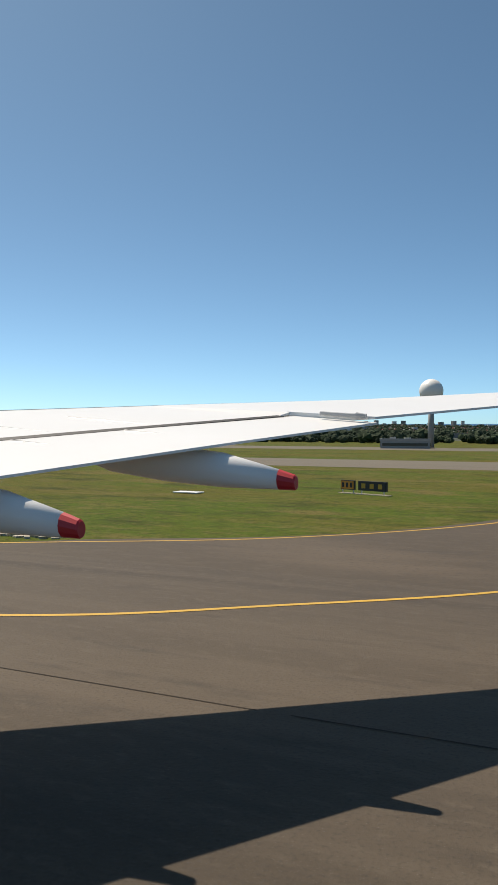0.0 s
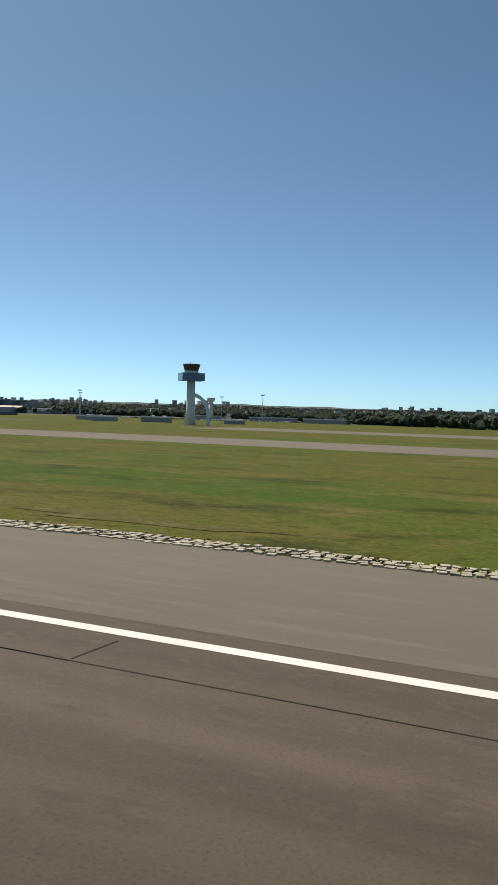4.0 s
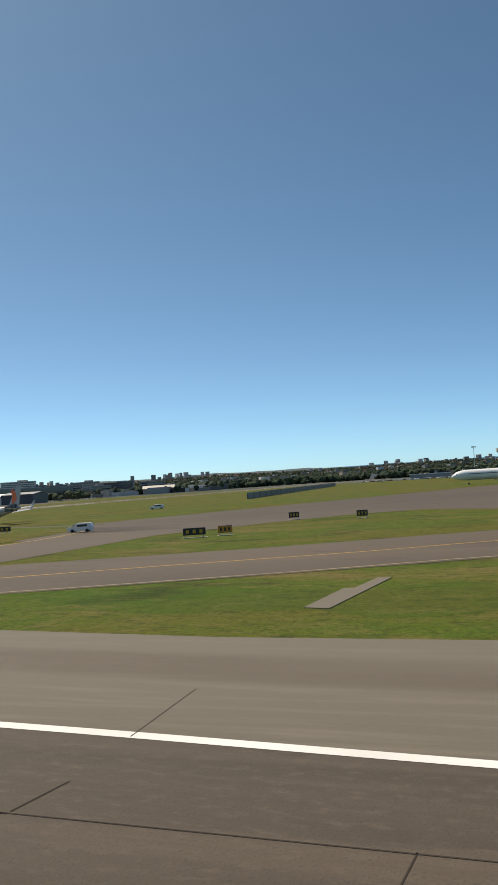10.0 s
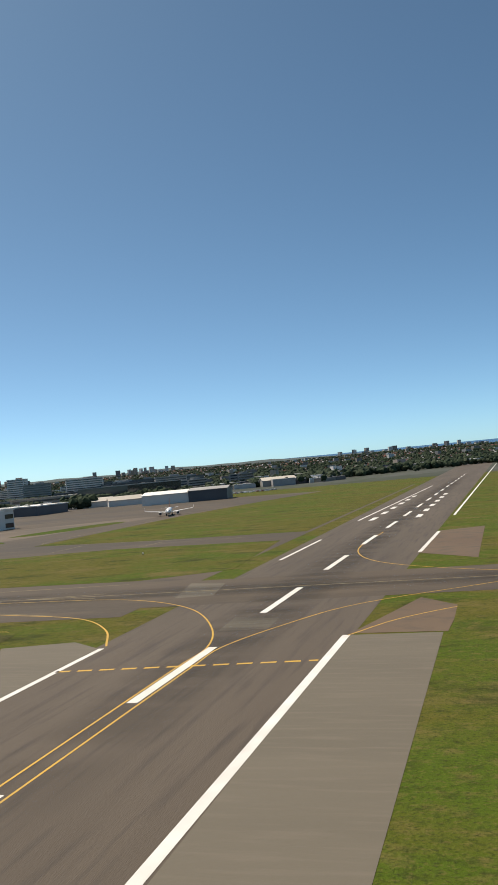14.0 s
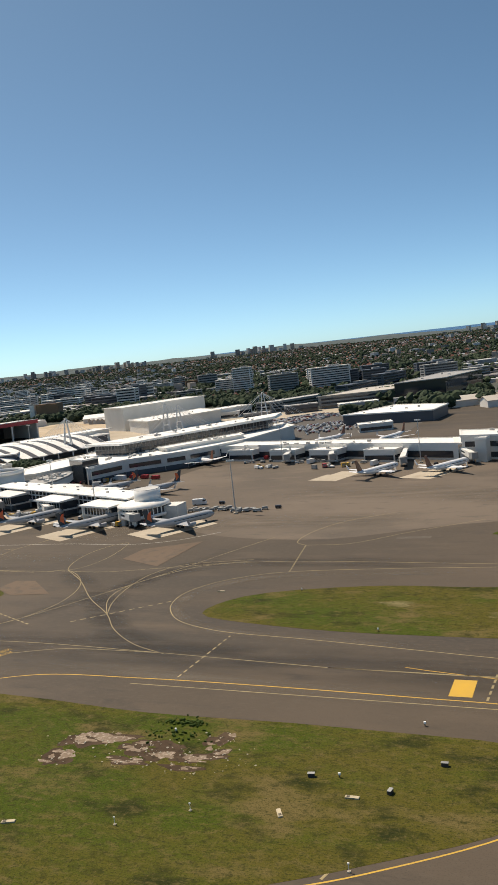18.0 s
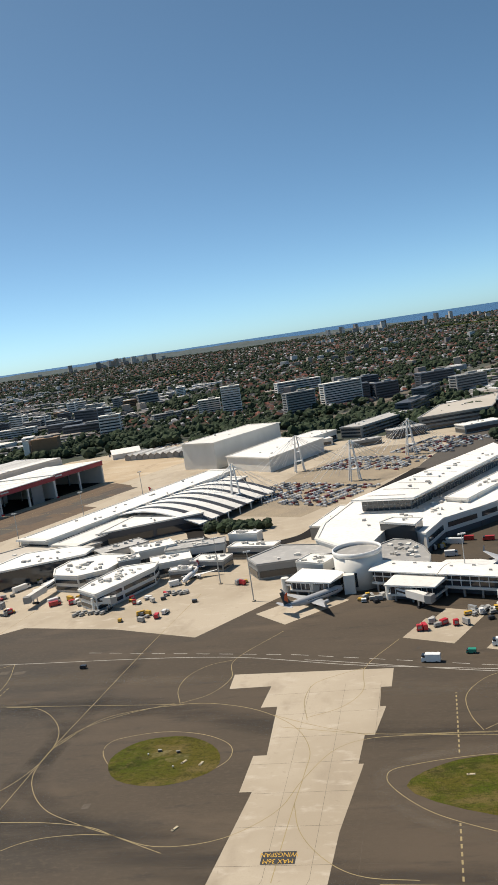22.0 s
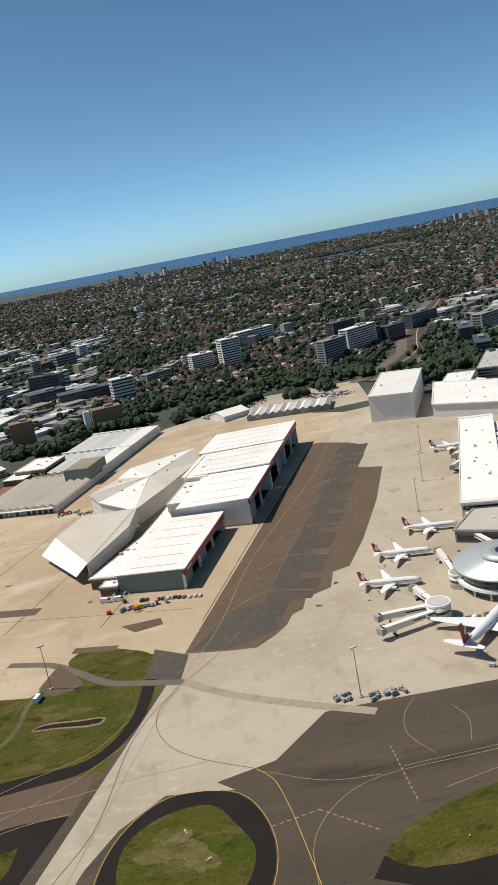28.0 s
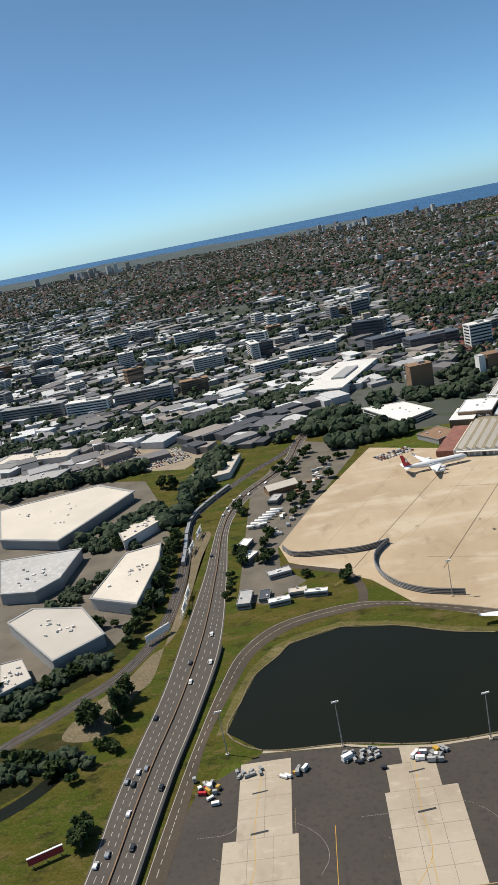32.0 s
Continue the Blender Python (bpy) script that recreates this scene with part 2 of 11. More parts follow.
OLIVE_GRASS = turf("olive mown grass", (0.053, 0.073, 0.006), (0.085, 0.075, 0.012), (0.13, 0.1, 0.035), (0.024, 0.028, 0.006))
GRASS = turf("mown grass", (0.066, 0.099, 0.008), (0.096, 0.092, 0.014), (0.138, 0.11, 0.035), (0.034, 0.042, 0.008))
GREEN_GRASS = turf("lush green grass", (0.052, 0.094, 0.007), (0.07, 0.082, 0.011), (0.11, 0.105, 0.025), (0.03, 0.046, 0.006))
PARCHED = turf("parched grass", (0.12, 0.105, 0.032), (0.09, 0.082, 0.022), (0.2, 0.165, 0.08), (0.055, 0.056, 0.018))
DRY_EARTH = material("dry bare earth", (0.180, 0.143, 0.090), 0.95, second=(0.112, 0.094, 0.053), scale=0.25, fine=(0.247, 0.210, 0.150), fine_scale=1.5, bump=0.4, spec=0.1)
PALE_STONE = material("pale rubble", (0.52, 0.47, 0.39), 0.95, second=(0.3, 0.26, 0.19), scale=0.9, fine=(0.12, 0.12, 0.05), fine_scale=2.2, bump=0.8, bump_scale=8)
YELLOW = material("yellow line paint", (0.55, 0.32, 0.022), 0.7, second=(0.42, 0.26, 0.04), scale=0.3)
FADED_YELLOW = material("faded yellow line paint", (0.33, 0.255, 0.12), 0.8, second=(0.22, 0.175, 0.09), scale=0.25)
WHITE_PAINT = material("white line paint", (0.72, 0.70, 0.66), 0.7, second=(0.56, 0.54, 0.5), scale=0.5)
WORN_WHITE = material("worn white line paint", (0.42, 0.39, 0.34), 0.8, second=(0.3, 0.28, 0.24), scale=0.3)
WORN_DARK = material("worn dark guide paint", (0.1, 0.085, 0.06), 0.8, second=(0.17, 0.14, 0.1), scale=0.2)
RUBBER = material("dark crack sealant", (0.03, 0.025, 0.02), 0.9, second=(0.05, 0.04, 0.03), scale=0.3, spec=0.15)
WHITE = material("white painted metal", (0.8, 0.79, 0.76), 0.45, second=(0.7, 0.69, 0.66), scale=0.15, mix=0.4)
ROOF_WHITE = material("white sheet roof", (0.82, 0.8, 0.76), 0.6, second=(0.7, 0.68, 0.63), scale=0.08, fine=(0.64, 0.62, 0.57), fine_scale=0.9, tint=0.08, bump=0.05)
ROOF_GREY = material("grey sheet roof", (0.42, 0.41, 0.39), 0.65, second=(0.33, 0.32, 0.3), scale=0.07, fine=(0.5, 0.48, 0.45), fine_scale=0.5, tint=0.25, bump=0.05)
ROOF_TAN = material("tan sheet roof", (0.5, 0.46, 0.4), 0.7, second=(0.42, 0.38, 0.32), scale=0.06, tint=0.1)
ROOF_CREAM = material("cream sheet roof", (0.6, 0.54, 0.45), 0.7, second=(0.5, 0.45, 0.37), scale=0.06, fine=(0.52, 0.47, 0.4), fine_scale=0.5, tint=0.08)
WALL_WHITE = material("off-white cladding", (0.7, 0.68, 0.63), 0.7, second=(0.6, 0.58, 0.53), scale=0.12, tint=0.06)
WALL_GREY = material("grey cladding", (0.3, 0.3, 0.29), 0.7, second=(0.24, 0.24, 0.23), scale=0.1, tint=0.2)
WALL_DARK = material("dark cladding", (0.06, 0.065, 0.075), 0.5, second=(0.085, 0.09, 0.1), scale=0.1, tint=0.2)
WALL_GREEN = material("sage green cladding", (0.2, 0.235, 0.2), 0.7, second=(0.165, 0.195, 0.165), scale=0.15)
WALL_RED = material("dark red fascia", (0.38, 0.035, 0.045), 0.5, second=(0.3, 0.03, 0.04), scale=0.2)
BRICK = material("brown brick", (0.25, 0.155, 0.085), 0.85, second=(0.19, 0.115, 0.065), scale=0.15, tint=0.1, bump=0.1)
STEEL = material("galvanised steel", (0.42, 0.43, 0.43), 0.45, 0.6)
DARK = material("dark metal", (0.035, 0.035, 0.04), 0.5)
GLASS = material("dark window glass", (0.025, 0.032, 0.04), 0.08, spec=0.8)
TYRE = material("black rubber", (0.02, 0.02, 0.02), 0.8)
RED = material("red paint", (0.45, 0.02, 0.03), 0.4)
ORANGE = material("orange sign face", (0.6, 0.24, 0.02), 0.5)
BLACK = material("black sign face", (0.02, 0.02, 0.02), 0.6)
SEA = material("deep blue sea", (0.008, 0.035, 0.09), 0.25, second=(0.012, 0.055, 0.14), scale=0.004)
WATER = material("murky canal water", (0.008, 0.01, 0.006), 0.35, second=(0.011, 0.012, 0.007), scale=0.03, bump=0.05, bump_scale=1.5, spec=0.1)
BARK = material("grey brown bark", (0.1, 0.08, 0.06), 0.9)

TRACKED = material("wheel-worn concrete", (0.27, 0.225, 0.165), 0.9, second=(0.34, 0.28, 0.2), scale=0.06, fine=(0.2, 0.17, 0.125), fine_scale=0.5, bump=0.08)

# ---- building helpers ----


class Shape:
    """Collects faces, in plan units; made() turns them into one mesh."""

    def __init__(self):
        self.v, self.f = [], []

    def add(self, verts, faces):
        k = len(self.v)
        self.v += [tuple(p) for p in verts]
        self.f += [tuple(k + i for i in f) for f in faces]
        return self

    def box(self, x, y, z, sx, sy, sz, turn=0.0):
        """A box that stands on z, centred on x, y."""
        c, s = math.cos(radians(turn)), math.sin(radians(turn))
        pts = [(x + a * c - b * s, y + a * s + b * c) for a, b in ((-sx / 2, -sy / 2), (sx / 2, -sy / 2), (sx / 2, sy / 2), (-sx / 2, sy / 2))]
        return self.prism(pts, z, z + sz)

    def prism(self, pts, z0, z1):
        """An upright prism over a plan outline. z1 may be a list, one height a corner."""
        area = sum(p[0] * q[1] - q[0] * p[1] for p, q in zip(pts, [*pts[1:], pts[0]]))
        top = list(z1) if isinstance(z1, (list, tuple)) else [z1] * len(pts)
        if area < 0:
            pts, top = list(reversed(pts)), list(reversed(top))
        n = len(pts)
        self.add([(p[0], p[1], z0) for p in pts] + [(p[0], p[1], h) for p, h in zip(pts, top)],
                 [tuple(range(n - 1, -1, -1)), tuple(range(n, 2 * n))] + [(i, (i + 1) % n, n + (i + 1) % n, n + i) for i in range(n)])
        return self

    def sheet(self, pts, z):
        area = sum(p[0] * q[1] - q[0] * p[1] for p, q in zip(pts, [*pts[1:], pts[0]]))
        pts = list(pts) if area > 0 else list(reversed(pts))
        return self.add([(p[0], p[1], z * 0.12) for p in pts], [tuple(range(len(pts)))])

    def rings(self, rings, closed=True):
        """A skin over rings of equally many points."""
        n = len(rings[0])
        faces = [(r * n + i, r * n + (i + 1) % n, (r + 1) * n + (i + 1) % n, (r + 1) * n + i) for r in range(len(rings) - 1) for i in range(n)]
        if closed:
            faces += [tuple(range(n - 1, -1, -1)), tuple(range((len(rings) - 1) * n, len(rings) * n))]
        return self.add([p for r in rings for p in r], faces)

    def tube(self, a, b, r0, r1=None, n=8):
        a, b = Vector(a), Vector(b)
        side = (b - a).orthogonal().normalized()
        up = (b - a).normalized().cross(side)
        r1 = r0 if r1 is None else r1
        turn = [(math.cos(6.2832 * i / n), math.sin(6.2832 * i / n)) for i in range(n)]
        return self.rings([[a + (side * c + up * s) * r0 for c, s in turn], [b + (side * c + up * s) * r1 for c, s in turn]])

    def drum(self, x, y, z, r, h, n=24, r2=None):
        r2 = r if r2 is None else r2
        return self.rings([[(x + q * math.cos(6.2832 * i / n), y + q * math.sin(6.2832 * i / n), w) for i in range(n)] for q, w in ((r, z), (r2, z + h))])

    def line(self, pts, width, z, dash=0.0, gap=0.0):
        """A flat painted line along points, whole or dashed."""
        if not dash:
            pts = [p for k, p in enumerate(pts) if k == 0 or math.dist(p, pts[k - 1]) > 1e-4]
            sides = []
            for k, (x, y) in enumerate(pts):
                (ax, ay), (bx, by) = pts[max(k - 1, 0)], pts[min(k + 1, len(pts) - 1)]
                d = math.hypot(bx - ax, by - ay) or 1.0
                nx, ny = -(by - ay) / d * width / 2, (bx - ax) / d * width / 2
                sides += [(x - nx, y - ny, z * 0.12), (x + nx, y + ny, z * 0.12)]
            return self.add(sides, [(2 * k, 2 * k + 2, 2 * k + 3, 2 * k + 1) for k in range(len(pts) - 1)])
        for (ax, ay), (bx, by) in zip(pts, pts[1:]):
            d = math.hypot(bx - ax, by - ay)
            if d < 1e-6:
                continue
            ux, uy = (bx - ax) / d, (by - ay) / d
            nx, ny = -uy * width / 2, ux * width / 2
            spans = [(0, d)] if not dash else [(s * (dash + gap), min(d, s * (dash + gap) + dash)) for s in range(int(d / (dash + gap)) + 1)]
            for s, e in spans:
                if e > s:
                    self.sheet([(ax + ux * s - nx, ay + uy * s - ny), (ax + ux * e - nx, ay + uy * e - ny), (ax + ux * e + nx, ay + uy * e + ny), (ax + ux * s + nx, ay + uy * s + ny)], z)
        return self

    def made(self, name, *mats, flat=True):
        me = bpy.data.meshes.new(name)
        me.from_pydata([(x * K, y * K, z * K) for x, y, z in self.v], [], self.f)
        for m in mats:
            me.materials.append(m)
        if not flat:
            me.polygons.foreach_set("use_smooth", [True] * len(self.f))
        me.update()
        return me


def glide(a, b, c, d, n):
    """Points of a smooth bend from b to c, kept from overshooting by the distances between the points."""
    a, b, c, d = (Vector(p) for p in (a, b, c, d))
    t1 = max((b - a).length ** 0.5, 1e-3)
    t2 = t1 + max((c - b).length ** 0.5, 1e-3)
    t3 = t2 + max((d - c).length ** 0.5, 1e-3)
    out = []
    for i in range(n):
        t = t1 + (t2 - t1) * i / n
        a1, a2, a3 = a + (b - a) * (t / t1), b + (c - b) * ((t - t1) / (t2 - t1)), c + (d - c) * ((t - t2) / (t3 - t2))
        b1, b2 = a1 + (a2 - a1) * (t / t2), a2 + (a3 - a2) * ((t - t1) / (t3 - t1))
        out.append(tuple(b1 + (b2 - b1) * ((t - t1) / (t2 - t1))))
    return out


def curve(*pts, n=8):
    """A smooth line through points."""
    p = [tuple(2 * u - w for u, w in zip(pts[0], pts[1])), *pts, tuple(2 * u - w for u, w in zip(pts[-1], pts[-2]))]
    return [q for a, b, c, d in zip(p, p[1:], p[2:], p[3:]) for q in glide(a, b, c, d, n)] + [pts[-1]]


def ring(*pts, n=6):
    """A smooth closed outline through points."""
    m = len(pts)
    return [q for i in range(m) for q in glide(*(pts[(i + k) % m] for k in (-1, 0, 1, 2)), n)]


def at(x, y, z=0.0, turn=0.0):
    return pose(x * K, y * K, z * K, 0, 0, turn)


def part(name, shape, mat, parent=None, label="", flat=True):
    """Links a shape as one mesh, under a thing or a part, in that thing's own axes."""
    data = shape if isinstance(shape, bpy.types.Mesh) else shape.made(name, *(mat if isinstance(mat, tuple) else (mat,)), flat=flat)
    ob = new(name, data)
    if parent:
        ob.parent = parent
    if label:
        ob["label"] = label
    return ob


def thing(name, label, category, x=0.0, y=0.0, z=0.0, turn=0.0, group="", kind=""):
    ob = tagged(new(name), label, category, group, kind)
    ob.empty_display_size = 0.5
    ob.matrix_world = at(x, y, z, turn)
    return ob


def structure(name, shape, mat, label, category):
    return tagged(part(name, shape, mat), label, category, kind="structure")


def stuff(name, shape, mat, label, category, flat=True):
    return tagged(part(name, shape, mat, flat=flat), label, category, kind="stuff")


# ---- ground, runway, taxiways ----
runway = structure("runway", Shape().sheet([(500, -21), (500, 21), (-2600, 21), (-2600, -21)], 0.0), RUNWAY, "brown-grey worn asphalt runway with rubber streaks", "runway")
structure("runway_verge", Shape().sheet([(500, 21), (500, 34.25), (-2600, 34.25), (-2600, 21)], 0.0), RUNWAY, "brown asphalt along the runway edge", "runway")
structure("runway_shoulder", Shape().sheet([(-47, 21), (-58, 34), (-400, 34.6), (-426, 34.8), (-426.5, 31), (-427.5, 28.6), (-415.3, 26.4), (-390, 23.2), (-362, 21)], 0.04).sheet([(-530, 21), (-545, 34), (-592, 34), (-600, 21)], 0.06).sheet([(-655, 21), (-662, 37.3), (-691, 37.1), (-709, 37.3), (-722, 38.6), (-736, 39.8), (-744.5, 41.9), (-746, 36), (-741.5, 28.9), (-737, 25.5), (-733, 24), (-690, 21.9)], 0.065), SHOULDER, "paler grey asphalt shoulder along the runway", "shoulder")
structure("cross_runway", Shape().sheet([(-1038, 34.2), (-1002, 34.2), (-986, 1500), (-1042, 1500)], 0.02), CROSS_RUNWAY, "brown-grey worn asphalt crossing runway", "runway")
structure("cross_shoulder", Shape().sheet([(-1002, 34.2), (-989, 34.2), (-989, 120), (-1002, 120)], 0.033), SHOULDER, "grey asphalt shoulder of the crossing runway", "shoulder")

structure("brown_shoulder", Shape().sheet([(-1000, 212), (-998.6, 268), (-985.5, 274), (-986, 197)], 0.1).sheet([(-1001.6, 121), (-994.3, 148), (-987.5, 139), (-988.4, 120.5)], 0.1), BROWN_ASPHALT, "brown asphalt shoulder where the taxiway meets the crossing runway", "shoulder")
structure("pale_patches", Shape().sheet([(-1022.5, 125.8), (-1023.3, 136.4), (-1015.2, 134.4), (-1014.9, 126.1)], 0.11).sheet([(-1043, 159.4), (-1047, 179.2), (-1038.2, 176.4), (-1035.4, 160.6)], 0.11), SHOULDER, "pale grey asphalt repairs at the runway crossing", "pavement")
# taxiways and aprons as flat sheets
taxi = Shape()
taxi.sheet([(60, 34.2), (-36, 34.2), *curve((-30, 40), (-19, 48), (-10, 64), (-6, 100), (-5, 175)), (60, 175)], 0.02)
taxi.sheet([(-438, 34.2), (-490, 55), (-530, 58), (-567, 88), (-600, 104), (-618, 185), (-660, 185), (-655, 122), (-676, 105), (-660, 96), (-648, 88), (-634, 85), (-630, 66), (-638, 44), (-646, 34.2)], 0.04)
taxi.sheet([(-600, 86), (-660, 88), (-672, 84.6), (-687, 73), (-699, 70.5), (-712, 63.5), (-730, 54.7), (-744, 48.5), (-752, 44), (-762, 52), (-754, 74), (-738, 81), (-725, 87), (-712, 95), (-700, 102), (-676, 105), (-640, 112), (-600, 112)], 0.055)
taxi.sheet([(-744.2, 41.2), (-744.8, 48.4), (-753, 45), (-753, 34.4), (-744.2, 34.4)], 0.058)
taxi.sheet([(-682, 36.5), (-673.8, 36.5), (-677.3, 86), (-686, 75)], 0.047)
taxi.sheet([(-772, 112), (-860, 146), (-910, 156), (-990, 152), (-1180, 144), (-1260, 150), (-1260, 182), (-1165, 182), (-1110, 182), (-990, 184), (-905, 184), (-800, 166), (-742, 142), (-754, 116)], 0.05)
taxi.sheet([(-655, 122), (-640, 250), (-610, 420), (-700, 420), (-800, 166), (-742, 150), (-720, 165), (-690, 140)], 0.03)
taxi.sheet([(-785, 34.2), (-745.5, 34.2), (-745.5, 41), (-752, 46), (-754, 74), (-754, 116), (-742, 142), (-724, 168), (-700, 260), (-760, 260), (-792, 166), (-776, 114), (-782, 68), (-800, 57), (-870, 42), (-1002, 42), (-1002, 34.2)], 0.035)
structure("far_taxiways", Shape().sheet([(500, 148), (-160, 152), (-640, 166), (-640, 206), (-190, 200), (500, 186)], 0.022).sheet([(500, 325), (-470, 330), (-470, 400), (500, 395)], 0.024), SHOULDER, "two pale far taxiways across the grass", "taxiway")
structure("taxiway", taxi, ASPHALT, "brown-grey asphalt taxiways between the grass fields", "taxiway")

# ---- terrain beyond the airport: hills, suburb and sea ----


def rise(x, y):
    """Height of the land: flat round the airport, low hills further out."""
    a = max(0.0, min(1.0, (y - 1500) / 4200))
    a = a * a * (3 - 2 * a)
    n = noise.noise(Vector((x * 0.0006, y * 0.0006, 3.0))) + 0.5 * noise.noise(Vector((x * 0.0016, y * 0.0016, 7.0)))
    return a * (58 + 26 * n)


SUBURB = material("suburban ground", (0.045, 0.055, 0.038), 0.95, second=(0.1, 0.102, 0.095), scale=0.012, fine=(0.04, 0.055, 0.022), fine_scale=0.08, spec=0.1)
land = Shape()
xs = [-8800 + 200 * i for i in range(63)]
ys = [-2000, 0, 900, 1000] + [1100 + 150 * i for i in range(41)]
land.v = [(x, y, rise(x, y) - 0.02 if y < 7000 else -1.0) for y in ys for x in xs]
land.f = [(j * 63 + i, j * 63 + i + 1, (j + 1) * 63 + i + 1, (j + 1) * 63 + i) for j in range(len(ys) - 1) for i in range(62)]
me = land.made("ground", GRASS, SUBURB)
for p in me.polygons:
    if p.center.y > 900 * K or p.center.x < -2500 * K:
        p.material_index = 1
tagged(new("ground", me), "airfield grass running out into wooded suburb and low hills", "ground", kind="structure")
sea = Shape()
sea.add([(-9500, 7200, 42), (4500, 7200, 42), (6000, 9300, 128), (-10000, 9300, 128)], [(0, 1, 2, 3)])
structure("sea_backdrop", sea, SEA, "flat deep blue sea along the horizon", "sea")

# low wooded ridge between the suburb and the sea, haze painted blue-grey
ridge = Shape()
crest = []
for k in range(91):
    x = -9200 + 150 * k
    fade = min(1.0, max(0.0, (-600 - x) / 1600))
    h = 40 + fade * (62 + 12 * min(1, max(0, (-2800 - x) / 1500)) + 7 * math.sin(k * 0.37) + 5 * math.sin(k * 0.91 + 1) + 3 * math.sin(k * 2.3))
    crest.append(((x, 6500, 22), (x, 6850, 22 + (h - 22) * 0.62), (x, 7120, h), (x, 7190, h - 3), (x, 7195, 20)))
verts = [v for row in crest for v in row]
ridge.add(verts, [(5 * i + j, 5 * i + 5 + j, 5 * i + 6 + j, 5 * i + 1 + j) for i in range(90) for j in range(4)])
structure("ridge_backdrop", ridge, material("haze-tinted far wooded slopes", (0.045, 0.068, 0.07), 1.0, second=(0.085, 0.1, 0.105), scale=0.02, fine=(0.03, 0.05, 0.04), fine_scale=0.08), "wooded ridge far behind the suburb, distance haze painted in as blue-grey", "hill")

field = Shape().sheet([(-1046, 141), (-1168, 137), (-1176, 34.2), (-2165, 34.2), (-2165, 309), (-2062, 331), (-2010, 438), (-1990, 470), (-1880, 800), (-1500, 900), (-1250, 760), (-1046, 700)], 0.06)
structure("apron_asphalt", field, ASPHALT, "wide brown-grey asphalt aprons and taxiways of the airport", "apron")

concrete = Shape()
concrete.sheet([(-1637, 389), (-1660, 355), (-1702, 373), (-1752, 385), (-1786, 360), (-1809, 348), (-1846, 344), (-1933, 355), (-1956, 357), (-1982, 333), (-2006, 329), (-2000, 322), (-2026, 329), (-2044, 316), (-2056, 300), (-2078, 256), (-2095, 150), (-2150, 150), (-2105, 260), (-2073, 299), (-2009, 438), (-1990, 472), (-1820, 900), (-1500, 900), (-1580, 640), (-1627, 403)], 0.1)
concrete.sheet([(-1634.5, 314), (-1577, 310.5), (-1577.5, 296), (-1581, 296), (-1581, 282), (-1579, 282), (-1582, 264), (-1585, 264), (-1586, 248), (-1584.5, 248), (-1589, 217), (-1592, 170), (-1600, 120), (-1640, 120), (-1618, 199), (-1614, 236), (-1617.5, 236), (-1617, 255), (-1613, 255), (-1614.5, 286), (-1620, 286), (-1619, 302), (-1634, 302)], 0.15)
structure("landside_ground", Shape().sheet([(-1700, 900), (-1400, 900), (-1400, 620), (-1640, 620)], 0.07), ROAD_ASPHALT, "dark car parks and roads behind the terminal", "pavement")
structure("inner_apron", Shape().sheet(ring((-1505, 440), (-1480, 392), (-1440, 330), (-1405, 306), (-1360, 300), (-1320, 318), (-1262, 332), (-1216, 362), (-1200, 420), (-1190, 500), (-1250, 470), (-1310, 455), (-1370, 478), (-1430, 494), (-1500, 500), n=4), 0.105), APRON, "sun-bleached tan asphalt apron between the piers", "apron")
pads = tagged(new("stand_pads"), "pale concrete pads under the parked airliners", "pads", kind="structure")
for tail, nose in (((-1529, 322), (-1513, 353)), ((-1485, 312), (-1471, 341)), ((-1624, 373), (-1600, 396)), ((-1440, 312), (-1424, 338)), ((-1560, 338), (-1546, 366)), ((-1400, 430), (-1392, 455)), ((-1350, 425), (-1338, 450))):
    dx, dy = (nose[0] - tail[0]) / 30, (nose[1] - tail[1]) / 30
    part("stand_pad", Shape().sheet([(tail[0] + dx * a - dy * b, tail[1] + dy * a + dx * b) for a, b in ((-6, -8), (26, -8), (26, 9), (14, 9), (14, 12), (-6, 12))], 0.15), CONCRETE, pads)
structure("apron_concrete", concrete, CONCRETE, "pale beige concrete apron slabs round the terminal", "apron")
tan = Shape().sheet([(-2340, 655), (-2245, 862), (-2150, 800), (-2060, 880), (-1990, 1010), (-1830, 930), (-1800, 900), (-1846, 790), (-2000, 450), (-2009, 438), (-2060, 466), (-2088, 432), (-2168, 459), (-2227, 491), (-2253, 519), (-2275, 560), (-2330, 610)], 0.14)
structure("maintenance_apron", tan, TAN_CONCRETE, "tan stained concrete apron of the maintenance base", "apron")
brown = Shape().sheet([(-2010, 439), (-1860, 796), (-1852, 795), (-1829, 772), (-1819, 749.5), (-1845, 690), (-1827.6, 678), (-1856.5, 602), (-1886, 536), (-1905.5, 499), (-1916.6, 496), (-1923, 476), (-1939, 470), (-1943.5, 457), (-1950, 454), (-1955.5, 443), (-1964, 434.5), (-1974, 427), (-1988, 431)], 0.2)
structure("hangar_taxilane", brown, BROWN_ASPHALT, "brown and grey patched asphalt taxilane beside the hangars", "taxiway")
patch = Shape()
patch.sheet([(-2006.5, 441), (-1978.5, 477), (-1963, 476), (-1927.5, 554), (-1881, 651.5), (-1833, 768), (-1826, 760), (-1872, 650), (-1913, 556), (-1948, 470), (-1962, 440), (-1988, 433)], 0.23)
structure("taxilane_patch", patch, LANE_GREY, "grey asphalt strip down the taxilane", "taxiway")
